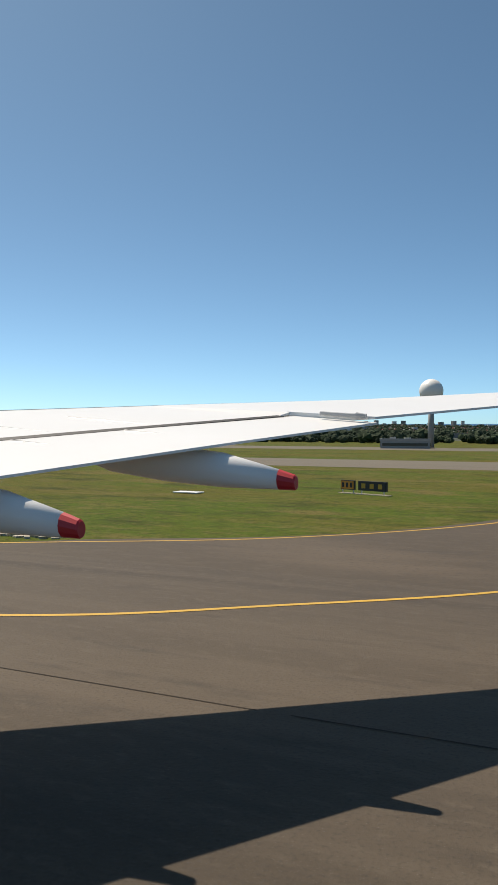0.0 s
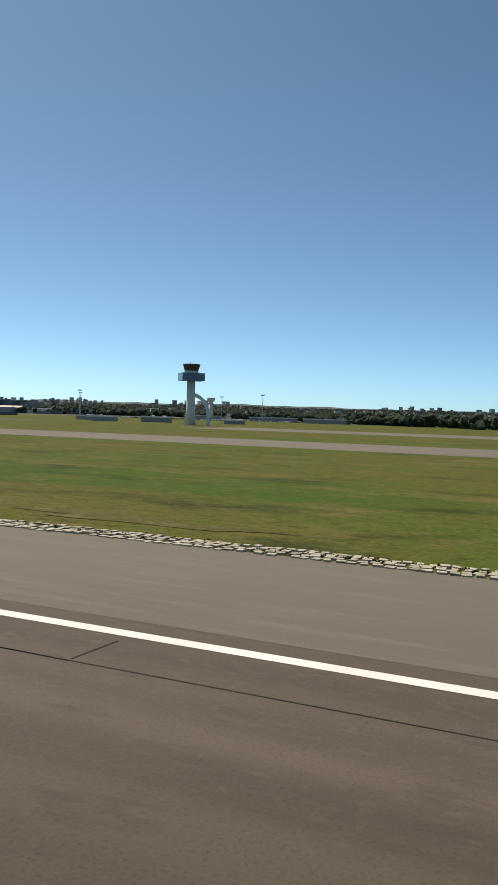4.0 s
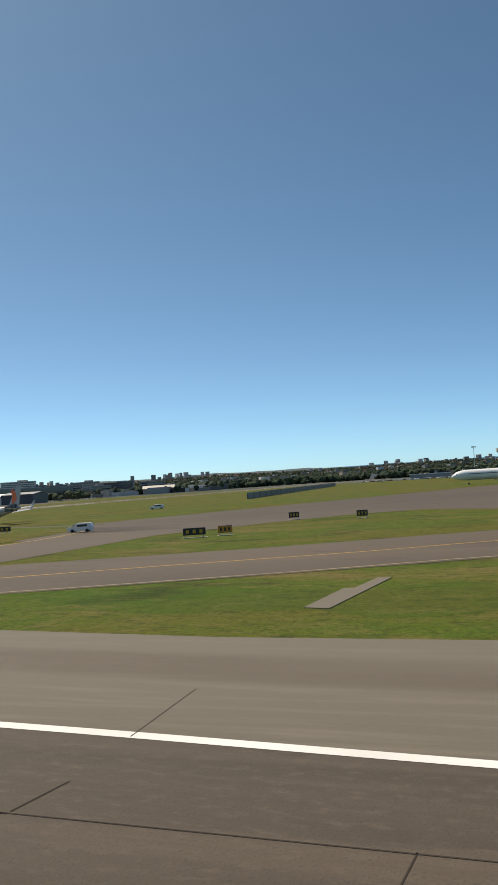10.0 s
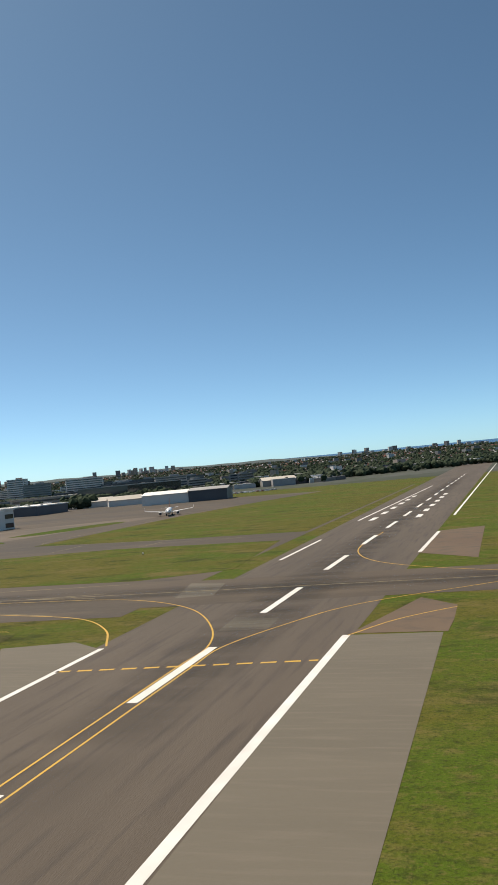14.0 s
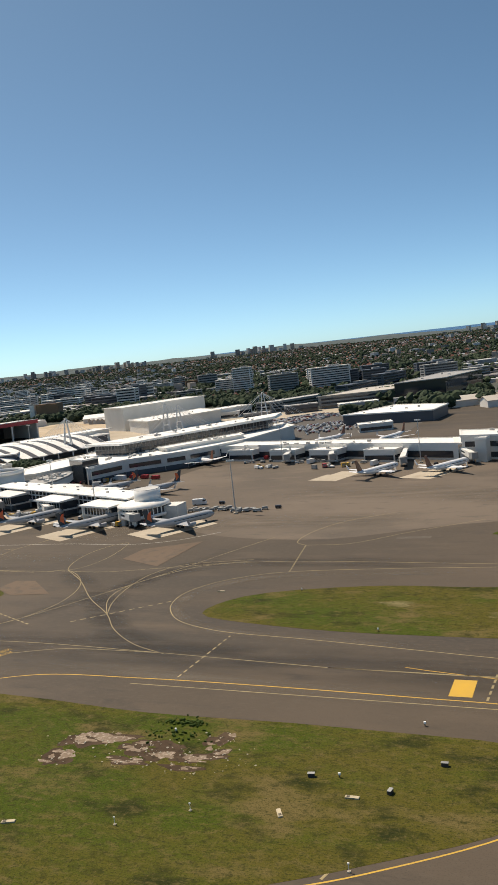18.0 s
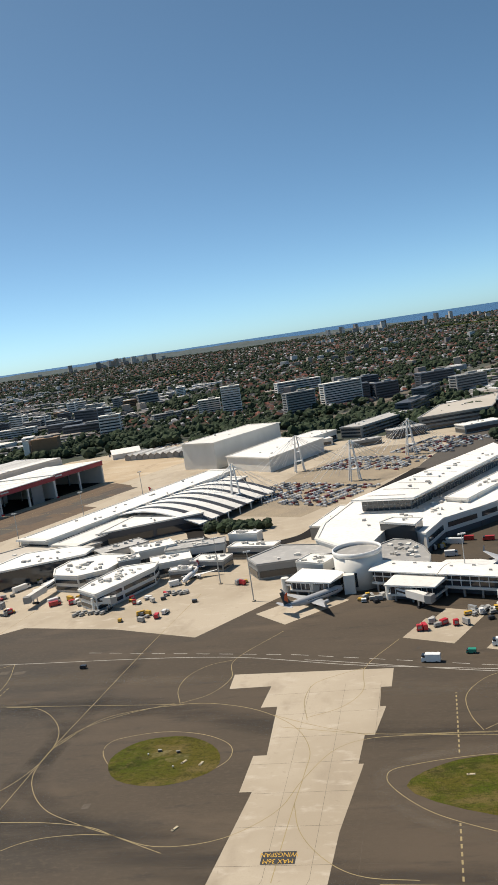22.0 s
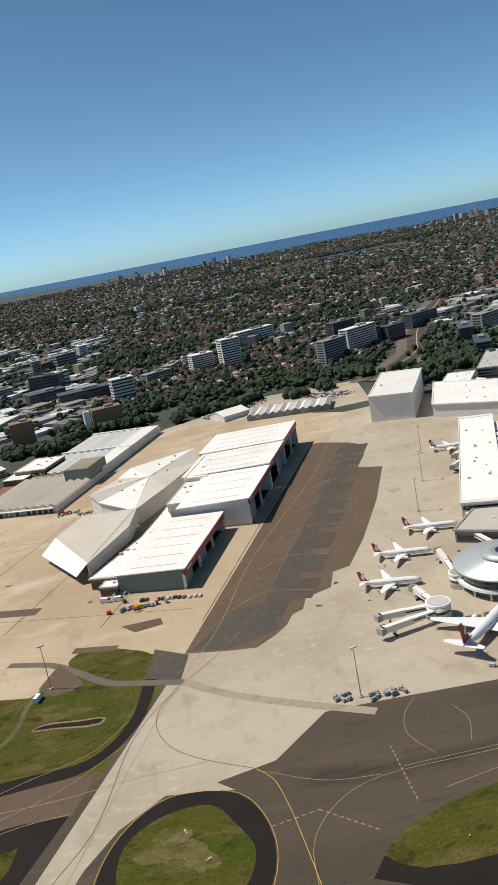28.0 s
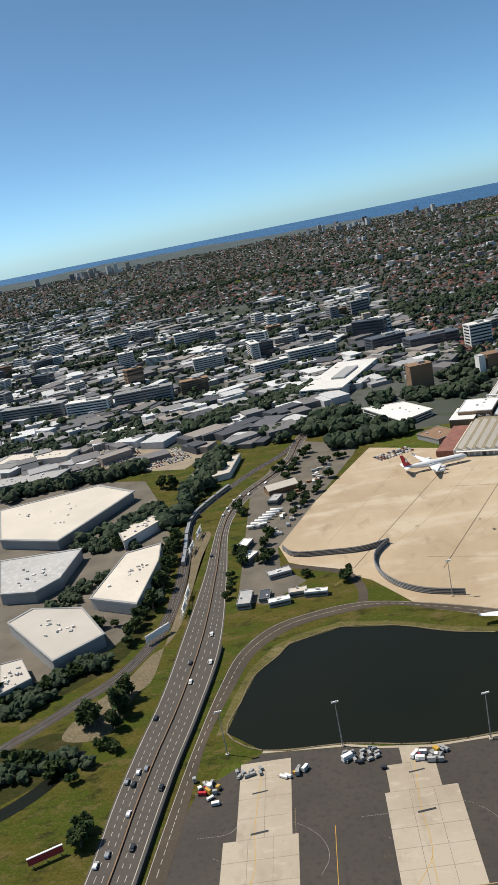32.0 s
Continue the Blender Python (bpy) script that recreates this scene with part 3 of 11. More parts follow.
structure("works_ground", Shape().sheet([(-2800, 200), (-2404, 200), (-2396, 299), (-2362, 391), (-2300, 386), (-2169, 378), (-2100, 400), (-2080, 470), (-2245, 862), (-2240, 1000), (-2800, 1000)], 0.05), OLIVE_GRASS, "rough olive grass round the canal and the works", "grass")
stands = Shape().sheet([(-2166, 378), (-2173, 299), (-2396, 299), (-2387, 330), (-2374, 372), (-2345, 393), (-2305, 389), (-2290, 384.5), (-2267, 381.5), (-2215, 382)], 0.12)
structure("stand_apron", stands, STAND_ASPHALT, "dark asphalt parking stands beside the canal", "apron")
structure("canal_kerb", Shape().line([(-2110, 385.8), (-2166, 380.8), (-2215, 383), (-2267, 381.2), (-2290, 385.4), (-2305, 390.2), (-2345, 394)], 1.6, 0.6), CONCRETE, "pale concrete kerb between the stands and the canal", "kerb")
slabs = tagged(new("stand_slabs"), "stepped pale concrete slabs set in the dark stands", "slabs", kind="structure")
slabs.matrix_world = at(0, 0, 0.02)
for rows in (((-2226.5, -2195, 300.5, 327), (-2221.5, -2199, 327, 368.5), (-2211.7, -2206.4, 368.5, 380)), ((-2291.8, -2261, 300.3, 354.5), (-2289.5, -2267.6, 354.5, 372), (-2281.9, -2273.2, 372, 383)), ((-2360.4, -2329, 303, 338), (-2355, -2331.5, 338, 387))):
    for xa, xb, ya, yb in rows:
        nx, ny = max(1, round((xb - xa) / 11)), max(1, round((yb - ya) / 12))
        dx, dy = (xb - xa) / nx, (yb - ya) / ny
        tile = Shape().box(0, 0, 0, dx - 0.1, dy - 0.1, 0.06).made("slab", CONCRETE)
        for i in range(nx):
            for j in range(ny):
                part("slab", tile, None, slabs).matrix_basis = at(xa + (i + 0.5) * dx, ya + (j + 0.5) * dy)

# grass fields and islands on the pavement
ISLANDS = []
ISLANDS.append(([(-1050, 34.2), (-1051, 111), (-1055, 118), (-1061, 125), (-1089, 136), (-1113, 139), (-1140, 137), (-1157, 131), (-1165, 108), (-1172, 60), (-1172, 34.2)], GRASS))
ISLANDS.append(([(-1190, 34.2), (-1188, 110), (-1205, 140), (-1245, 148), (-1254, 142), (-1257, 110), (-1264, 60), (-1268, 34.2)], GREEN_GRASS))
ISLANDS.append(([(-1275, 152), (-1314, 157), (-1356, 157), (-1388, 160), (-1408, 159), (-1420, 137), (-1426, 110), (-1436, 60), (-1400, 60), (-1317, 109), (-1300, 119), (-1281, 133)], OLIVE_GRASS))
ISLANDS.append(([(-1466, 163), (-1457, 140), (-1458, 60), (-1600, 60), (-1570, 150), (-1520, 167), (-1482, 168)], OLIVE_GRASS))
ISLANDS.append(([(-1573, 236), (-1559, 248), (-1528, 249), (-1487, 244), (-1462, 238), (-1451, 230), (-1458, 221), (-1504, 218), (-1552, 222)], OLIVE_GRASS))
ISLANDS.append(([(-1372, 217), (-1366, 232), (-1333, 243), (-1305, 243), (-1275, 240), (-1273, 209), (-1308, 205), (-1349, 209)], OLIVE_GRASS))
ISLANDS.append(([(-1304, 303), (-1290, 317), (-1266, 321), (-1240, 306), (-1216, 295), (-1240, 283), (-1266, 300)], OLIVE_GRASS))
ISLANDS.append(([(-1246, 226), (-1218, 213), (-1224, 200), (-1245, 203), (-1252, 215)], GREEN_GRASS))
ISLANDS.append(([(-1176, 206), (-1166, 266), (-1112, 278), (-1050, 270), (-1044, 200), (-1064, 188), (-1105, 189), (-1160, 191)], GRASS))
ISLANDS.append(([(-1170, 317), (-1166, 481), (-1150, 605), (-1094, 900), (-1048, 900), (-1048, 300), (-1114, 306)], GRASS))
ISLANDS.append(([(-1236, 337), (-1215, 358), (-1206, 350), (-1216, 338)], GREEN_GRASS))
ISLANDS.append(([(-1230, 390), (-1206, 465), (-1194, 460), (-1212, 395)], GREEN_GRASS))
ISLANDS.append(([(-1662, 257), (-1656, 267), (-1641, 269), (-1629, 260), (-1627, 249), (-1640, 241), (-1656, 245)], OLIVE_GRASS))
ISLANDS.append(([(-1707, 261), (-1716, 270), (-1754, 281), (-1801, 288), (-1860, 291), (-1910, 289), (-1944, 281), (-1957, 270), (-1948, 261), (-1888, 258), (-1779, 256), (-1714, 255)], OLIVE_GRASS))
ISLANDS.append(([(-2044.5, 284), (-2042, 306.5), (-2028, 317.3), (-2010, 317), (-2002, 303), (-1997.4, 288), (-2004, 272), (-2018, 264.5), (-2037.5, 268.5)], OLIVE_GRASS))
ISLANDS.append(([(-2071, 460), (-2061, 471), (-2040, 460), (-2027, 447), (-2031, 426), (-2055, 434)], OLIVE_GRASS))
ISLANDS.append(([(-2171, 316), (-2168, 359), (-2148, 377), (-2110, 399), (-2096, 415), (-2078, 447), (-2069, 455), (-2055, 430), (-2034, 423), (-2040, 392), (-2054, 370), (-2083, 367), (-2117, 364), (-2141, 350), (-2157, 328), (-2163, 316)], OLIVE_GRASS))
ISLANDS.append(([(-2122, 289), (-2114, 307), (-2098, 319), (-2081, 321), (-2083, 310), (-2094, 293), (-2108, 270)], OLIVE_GRASS))
ISLANDS.append(([(-784, 66), (-778, 100), (-783, 135), (-797, 160), (-823, 166), (-866, 148), (-900, 148), (-988, 146), (-988, 42.5), (-925, 42.35), (-880, 42.3), (-862, 43), (-848, 45), (-836, 47.8), (-801, 57.4)], GRASS))
for k, (pts, mat) in enumerate(ISLANDS):
    tidy = ring(*pts, n=4) if k not in (0, 8, 9, 18) else pts
    structure("grass_island", Shape().prism(tidy, 0.0, 0.03), mat, "mown grass island with dry patches between the taxiways", "grass")
strip = Shape().sheet([(-1706, 262), (-1714, 254.5), (-1888, 257.5), (-1948, 260.5), (-1958, 270), (-1964, 262), (-1940, 247), (-1875, 243), (-1760, 239.5), (-1722, 245), (-1704, 253)], 0.215)
strip.sheet([(-1900, 227), (-1842, 222.7), (-1790, 217.6), (-1756, 214.4), (-1746, 212.5), (-1728, 209), (-1715, 202), (-1705, 190), (-1900, 190)], 0.2)
strip.sheet(ring((-2053, 284), (-2043, 313), (-2024, 327), (-1999, 319), (-1990.5, 290), (-1999, 264), (-2019, 253), (-2045, 258), n=4), 0.21)
strip.sheet(curve((-2031, 423), (-2040, 386), (-2057, 366), (-2084, 365), (-2118, 363), (-2138, 349), (-2151, 335), (-2163, 317), n=4) + curve((-2156, 310), (-2148, 324), (-2132, 341), (-2112, 354), (-2083, 356), (-2056, 359), (-2035, 383), (-2025, 420), n=4), 0.43)
strip.sheet(curve((-2133, 294), (-2124, 313), (-2105, 329), (-2087, 334), (-2063, 332), n=4) + [(-2091, 277), (-2108, 270), (-2094, 293), (-2083, 310), (-2081, 321), (-2098, 319), (-2114, 307), (-2122, 289)], 0.43)
structure("left_shoulder", Shape().sheet([(-1051, 34.5), (-1037.5, 34.5), (-1037.5, 116), (-1044, 121), (-1055, 118), (-1051, 111)], 0.09), SHOULDER, "grey asphalt shoulder of the crossing runway", "shoulder")
structure("stand_taxiway", Shape().sheet([(-2165, 34.2), (-2165, 313), (-2172, 301), (-2399, 301), (-2404, 150), (-2300, 34.2)], 0.06), ASPHALT, "brown-grey asphalt taxiway below the parking stands", "taxiway")
structure("brown_taxiway", Shape().sheet(curve((-2156, 310), (-2148, 324), (-2132, 341), (-2112, 354), (-2083, 356), (-2052, 356), n=4) + curve((-2062, 331), (-2087, 334), (-2105, 329), (-2124, 313), (-2133, 294), n=4), 0.41), BROWN_ASPHALT, "brown old asphalt taxiway curving past the grass", "taxiway")
structure("grass_road", Shape().line(curve((-2104, 474), (-2079.9, 462), (-2064, 445.1), (-2049.2, 428.1), (-2028.3, 417.8), (-2012.9, 410.9)), 5, 0.44), SHOULDER, "grey service road across the grass", "road")
structure("apron_road", Shape().line(curve((-2012.9, 410.9), (-1991.7, 388.6), (-1965, 368), (-1936.2, 348.1)), 5, 0.5), TRACKED, "grey wheel-worn service road over the concrete", "road")
structure("island_corner", Shape().sheet([(-2025, 452), (-2008, 437), (-2014, 413), (-2027, 417), (-2031, 426), (-2026, 446)], 0.36), LANE_GREY, "grey asphalt corner beside the small grass island", "shoulder")
structure("dark_shoulder", strip, DARK_ASPHALT, "fresh black asphalt edging round the grass islands", "shoulder")

# painted lines
W = 0.45
stop_places = []
yellow, faded, white, worn_white = Shape(), Shape(), Shape(), Shape()
white.line([(-47, 19.5), (-330, 19.7)], 0.55, 0.085).line([(-497, 19.4), (-600, 20)], 0.55, 0.085).line(curve((-648, 20.6), (-662, 21.4), (-690, 21.8), (-710, 22.9), (-732.8, 23.7)), 0.55, 0.085)
yellow.line(curve((-36, 34.6), (-31, 38), (-20, 46), (-9, 63), (-4, 100), (-3, 170)), W * 0.6, 0.12)
yellow.line(curve((-60, 12), (-20, 22), (-12, 28), (-4, 36), (8, 60), (12, 170)), W * 0.7, 0.12)
yellow.line([(-335, 19.7), (-347, 19.85), (-362, 20.2)], 0.2, 0.12).line([(-335, 20.1), (-347, 20.25), (-362, 20.6)], 0.2, 0.12).line(curve((-362, 20.4), (-390, 23), (-415, 26.2), (-426, 28), (-440, 29.5), (-491, 48), (-522, 50), (-562, 62), (-600, 75), (-640, 88)), W * 0.8, 0.14)
yellow.line(curve((-370, 3), (-395, 8), (-414, 11), (-425, 12.5), (-490, 30), (-515, 35), (-562, 50), (-594, 63), (-640, 84)), W * 0.8, 0.14)
yellow.line([(-495, 19.1), (-500, 20.2), (-530, 25)], W * 1.2, 0.14)
for x, y in ((-566, 21), (-576, 26), (-564, 40), (-575, 45), (-586, 50)):
    yellow.line([(x, y), (x + 1.5, y + 7)], 1.1, 0.14)
yellow.line(curve((-600, 34), (-618, 36), (-632, 58), (-628, 85)), W * 0.8, 0.14).line(curve((-646, 27), (-639, 40), (-632, 58)), W * 0.8, 0.14)
yellow.line(curve((-650, 14.8), (-640, 17), (-634, 24), (-627, 36), (-620, 80)), W * 0.8, 0.14)
yellow.line(curve((-590, 12), (-604, 22), (-612, 40), (-600, 62)), W * 0.8, 0.14)
yellow.line(curve((-800, 56), (-784, 65.5), (-776, 100), (-777, 124), (-784, 146)), W * 0.7, 0.14).line(curve((-900, 37.6), (-880, 38.3), (-861, 39.7), (-848, 41.8), (-836, 44.6), (-800, 55.4)), W * 0.7, 0.14)
structure("taxiway_verge", Shape().line(curve((-1000, 39.2), (-910, 39.4), (-876, 40.4), (-861, 41.3), (-848.3, 43.5), (-836.4, 46.4), (-803, 56)), 2.4, 0.12), SHOULDER, "grey asphalt verge beside the grass", "verge")
yellow.line(curve((-830, 33), (-789.5, 40.3), (-764.4, 51.2), (-748, 60), (-730, 70), (-712, 79), (-699, 87), (-672, 95)), W * 0.6, 0.14)
yellow.line(curve((-782, 8), (-772.6, 19.4), (-770.4, 23.1), (-767.6, 29.3), (-764.5, 40.6), (-757, 80)), W * 0.9, 0.14)
yellow.line(curve((-732.8, 23.9), (-736.9, 25.3), (-741.4, 28.6), (-745.6, 33.9), (-750.4, 45)), 0.22, 0.14).line(curve((-732.8, 24.25), (-736.7, 25.65), (-741.1, 28.9), (-745.3, 34.1), (-750.1, 45)), 0.2, 0.14)
faded.line(curve((-750.2, 45.2), (-744, 49.6), (-730, 55.8), (-712, 64.6), (-699, 71.6), (-687, 74.2)), W * 0.6, 0.14)
faded.line([(-764, 124), (-800, 140), (-905, 170), (-990, 168), (-1150, 166), (-1367, 170)], W * 0.6, 0.14)
yellow.line(curve((-1021, 60), (-1020.6, 105), (-1020.4, 114.5), (-1024.5, 128.4), (-1036.1, 147.9), (-1053.8, 160.1), (-1085.2, 163.6)), W * 0.6, 0.17)
yellow.line(curve((-1018.9, 60), (-1018.6, 104.8), (-1018.3, 114.3), (-1013.2, 128.4), (-1005.0, 143.2), (-981.9, 161.0)), W * 0.6, 0.17).line(curve((-960, 168), (-981.9, 175.6), (-1007.1, 197.5), (-1017.1, 223.9), (-1017.2, 275.8)), W * 0.6, 0.17)
yellow.line(curve((-1075.4, 148.7), (-1053.5, 140.6), (-1043.1, 129.5), (-1037.0, 117.5)), W * 0.7, 0.17).line(curve((-1001.8, 119.7), (-995.4, 130.8), (-982.0, 142.2), (-960, 150)), W * 0.6, 0.17)
white.line([(-1037, 60), (-1037, 116)], 0.9, 0.16).line([(-1035.7, 214), (-1035, 263)], 0.9, 0.16).line([(-1034.6, 334), (-1027.6, 639)], 0.9, 0.16).line([(-1003, 36), (-1002, 120)], 1.1, 0.16).line([(-1000.2, 214), (-998.9, 266)], 1.0, 0.16).line([(-997.3, 329), (-981, 1350)], 0.9, 0.16)
white.line([(-1020.3, 38.4), (-1012, 900)], 1.3, 0.18, 26, 24.5)
for k in range(6):
    white.line([(-1029 + 0.2 * k, 330 + 32 * k), (-1029 + 0.2 * k, 345 + 32 * k)], 2.2, 0.16).line([(-1011 + 0.2 * k, 330 + 32 * k), (-1011 + 0.2 * k, 345 + 32 * k)], 2.2, 0.16)
yellow.line([(-1037, 103), (-1003, 106)], 0.7, 0.16, 2, 1)
yellow.line(curve((-1172, 34.6), (-1166, 108), (-1158, 133), (-1140, 139), (-1113, 141), (-1062, 131)), W * 0.52, 0.16)
yellow.line(curve((-1317, 108), (-1300, 117), (-1278, 135), (-1271, 156), (-1275, 166), (-1283, 170), (-1303, 171.5), (-1367, 173), (-1395, 171), (-1411, 161), (-1424, 135), (-1430, 100)), W * 0.7, 0.16)
yellow.line(curve((-1311, 100), (-1281, 120), (-1270, 134), (-1264, 155), (-1273, 176), (-1309, 186)), W * 0.52, 0.16)
yellow.line(curve((-1263, 100), (-1264, 119), (-1264, 155), (-1253, 173), (-1230, 180)), W * 0.7, 0.16).line(curve((-1257, 100), (-1257, 146), (-1251, 164)), W * 0.7, 0.16)
faded.line(curve((-1067.8, 264.9), (-1114.4, 272.4), (-1143.4, 269.7), (-1171, 251.7), (-1177.4, 227.6), (-1177.1, 211.5), (-1172, 201.1), (-1163.2, 192.5), (-1151.2, 186.1), (-1134.9, 182.1), (-1108.3, 181), (-1063.7, 182.7)), W * 0.52, 0.16)
faded.line(curve((-1151.6, 171.6), (-1106.5, 167.7), (-1082.1, 166.7), (-1062.8, 164.2)), W * 0.52, 0.16)
faded.line([(-1082.1, 166.7), (-1063.1, 169.9)], W * 0.52, 0.16)
faded.line(curve((-1142.4, 154.1), (-1114, 156.8), (-1094, 154.9)), W * 0.52, 0.16)
faded.line(curve((-1089.5, 153.4), (-1075.5, 149.7), (-1061.8, 144.9)), W * 0.52, 0.16)
faded.line([(-1109.1, 156.4), (-1107.4, 178)], W * 0.9, 0.16)
faded.line([(-1107.1, 150.3), (-1098.3, 139.6)], 0.45, 0.2, 1.6, 1.2)
faded.line([(-1140.7, 279.2), (-1140.1, 303.8)], W * 0.52, 0.16)
faded.line([(-1105, 279.4), (-1102.6, 297.1)], W * 0.52, 0.16)
faded.line(curve((-1069.1, 291), (-1109.5, 303.3), (-1158.8, 315), (-1171.1, 325.4), (-1175.7, 346.4), (-1175, 378.5), (-1169, 459.2)), W * 0.52, 0.16)
faded.line(curve((-1298, 262.7), (-1331.9, 261), (-1365.8, 256.1), (-1380.4, 246.4), (-1386.2, 235), (-1385.4, 224.6), (-1382, 217.6), (-1375.3, 210.3), (-1360.9, 203.9), (-1336.1, 200.3), (-1290.8, 193.1)), W * 0.52, 0.16)
faded.line([(-1325.6, 183.9), (-1289.8, 183.2)], W * 0.52, 0.16)
faded.line(curve((-1401, 214), (-1409.3, 228.7), (-1410.2, 239.9), (-1405, 252.1), (-1393.1, 265.1), (-1371, 269.6), (-1298.3, 266.2)), W * 0.52, 0.16)
faded.line([(-1357.5, 174.5), (-1356.2, 200.7)], 0.45, 0.2, 1.6, 1.2)
faded.line([(-1290.6, 172), (-1290, 184.5)], 0.45, 0.2, 1.6, 1.2)
faded.line([(-1360.8, 257.4), (-1366.6, 291)], 0.45, 0.2, 1.6, 1.2)
faded.line(curve((-1366.6, 291), (-1351, 292.6), (-1334, 307.3), (-1308.8, 326.4)), W * 0.52, 0.16)
faded.line(curve((-1366.6, 291), (-1371.2, 295.1), (-1370.9, 310), (-1363, 327.4), (-1342.9, 344.8)), W * 0.52, 0.16)
faded.line(curve((-1504.7, 194.1), (-1485.8, 194.3), (-1449.7, 191.4), (-1406.1, 190.9), (-1368.1, 187.9)), W * 0.52, 0.16)
faded.line(curve((-1485.8, 194.3), (-1475.2, 192.1), (-1464.3, 186.2), (-1455.4, 178.2), (-1449.1, 170.8), (-1444.8, 162.6), (-1441.1, 152.8), (-1438.9, 142.9), (-1440.3, 119.6)), W * 0.52, 0.16)
faded.line(curve((-1438.9, 142.9), (-1438.6, 150.1), (-1437.7, 178.1)), W * 0.52, 0.16)
faded.line(curve((-1436.6, 187), (-1434.2, 197.4), (-1423.6, 215.5), (-1416.1, 229.9), (-1405, 252.9), (-1388.9, 291.1), (-1383.2, 303.7)), W * 0.52, 0.16)
faded.line(curve((-1438.9, 142.9), (-1439, 145.9), (-1433, 162.3), (-1424.9, 172.2), (-1416.4, 179.6)), W * 0.52, 0.16)
faded.line(curve((-1411.2, 183.1), (-1398.6, 187.5), (-1390.2, 188.3), (-1368.1, 187.9)), W * 0.52, 0.16)
faded.line(curve((-1489.7, 176.7), (-1478.7, 174), (-1468.6, 167.6), (-1460.9, 159.7), (-1457.2, 152), (-1455.4, 143.6), (-1454.3, 135.8)), W * 0.52, 0.16)
faded.line([(-1455.7, 149.5), (-1422.3, 147.9)], 0.45, 0.2, 1.6, 1.2)
faded.line([(-1450.3, 218.6), (-1421.1, 204.4)], 0.45, 0.2, 1.6, 1.2)
faded.line([(-1408.8, 207.3), (-1386.8, 226.7)], 0.45, 0.2, 1.6, 1.2)
faded.line([(-1490.4, 177.6), (-1488.9, 207.3)], 0.45, 0.2, 1.6, 1.2)
faded.line(curve((-1446.1, 259.7), (-1438.2, 253.8), (-1430.2, 244.3), (-1425.4, 233.4), (-1424.1, 221.2), (-1428.2, 207.7), (-1435.4, 199.9), (-1450.2, 192.3)), W * 0.52, 0.16)
faded.line(curve((-1446.1, 259.7), (-1449.6, 266.9), (-1452, 281.8), (-1449.1, 293.6), (-1444.1, 298.3), (-1441, 288.2), (-1439.6, 272.9), (-1443, 261.5), (-1451.4, 258.4)), W * 0.52, 0.16)
faded.line(curve((-1446.1, 259.7), (-1431.9, 246.6), (-1415.5, 227.9), (-1401, 214.3), (-1391.2, 202.4), (-1379.2, 192.6), (-1368, 187.4)), W * 0.52, 0.16)
faded.line(curve((-1401, 214.3), (-1405.7, 224.9), (-1409.2, 241.1), (-1408.8, 255.2), (-1402.9, 265.5), (-1379.1, 272.5)), W * 0.52, 0.16)
faded.line(curve((-1447.4, 258.1), (-1428.5, 257.3), (-1412.1, 261.1), (-1378.9, 270.4)), W * 0.52, 0.16)
faded.line(curve((-1573.6, 263.1), (-1506.9, 260.3), (-1450.6, 257.6)), W * 0.52, 0.16)
worn_white.line(curve((-1609.8, 323.3), (-1523.8, 298.6), (-1471.4, 297.9), (-1442.5, 295.6), (-1425.4, 300.3), (-1410, 313.7)), 0.4, 0.16)
faded.line(curve((-1551, 263.5), (-1553.8, 272.9), (-1554.1, 286.6), (-1547.3, 298.1), (-1540.6, 302.6)), W * 0.52, 0.16)
faded.line(curve((-1550.3, 264.1), (-1542.6, 270.9), (-1538.4, 281.5), (-1539.1, 298.6), (-1527.3, 317.5)), W * 0.52, 0.16)
faded.line(curve((-1505.1, 262.4), (-1508, 270), (-1506.4, 281.2), (-1500.7, 288.2), (-1493, 290.8)), W * 0.52, 0.16)
faded.line(curve((-1505.1, 262.4), (-1495.9, 269.5), (-1493.6, 280.6), (-1493, 290.8), (-1486.4, 307.6)), W * 0.52, 0.16)
faded.line([(-1558.6, 251.6), (-1557.2, 288.5)], 0.45, 0.2, 1.6, 1.2)
faded.line([(-1561.4, 192.9), (-1560.5, 219.3)], 0.45, 0.2, 1.6, 1.2)
faded.line(curve((-1611.6, 271.9), (-1580.9, 264.3), (-1550, 262.6), (-1505.1, 260.7), (-1458.6, 256.7)), W * 0.52, 0.16)
faded.line(curve((-1461.9, 237.2), (-1494.7, 247.7), (-1521, 249.4), (-1549.7, 250.2), (-1568.9, 247), (-1577.2, 243.7), (-1578, 239.5), (-1575.2, 233.6), (-1567.9, 225), (-1559.1, 219.1), (-1541.3, 211.5), (-1512.2, 206.9), (-1487.4, 207.7), (-1466.5, 210.6)), W * 0.52, 0.16)
faded.line(curve((-1578.8, 197.9), (-1561.1, 197.3), (-1520.5, 195.5), (-1489.9, 194)), W * 0.52, 0.16)
faded.line(curve((-1720.5, 299.1), (-1651.9, 292.4), (-1638.6, 291.5), (-1622.9, 285.6), (-1613, 278.2), (-1605.1, 268.8), (-1600.4, 255.9), (-1600.6, 244.6), (-1601.6, 229.5), (-1603, 199)), W * 0.52, 0.16)
faded.line(curve((-1684.7, 265.3), (-1675.5, 283.7), (-1662.5, 289.8), (-1648, 291.9)), W * 0.52, 0.16)
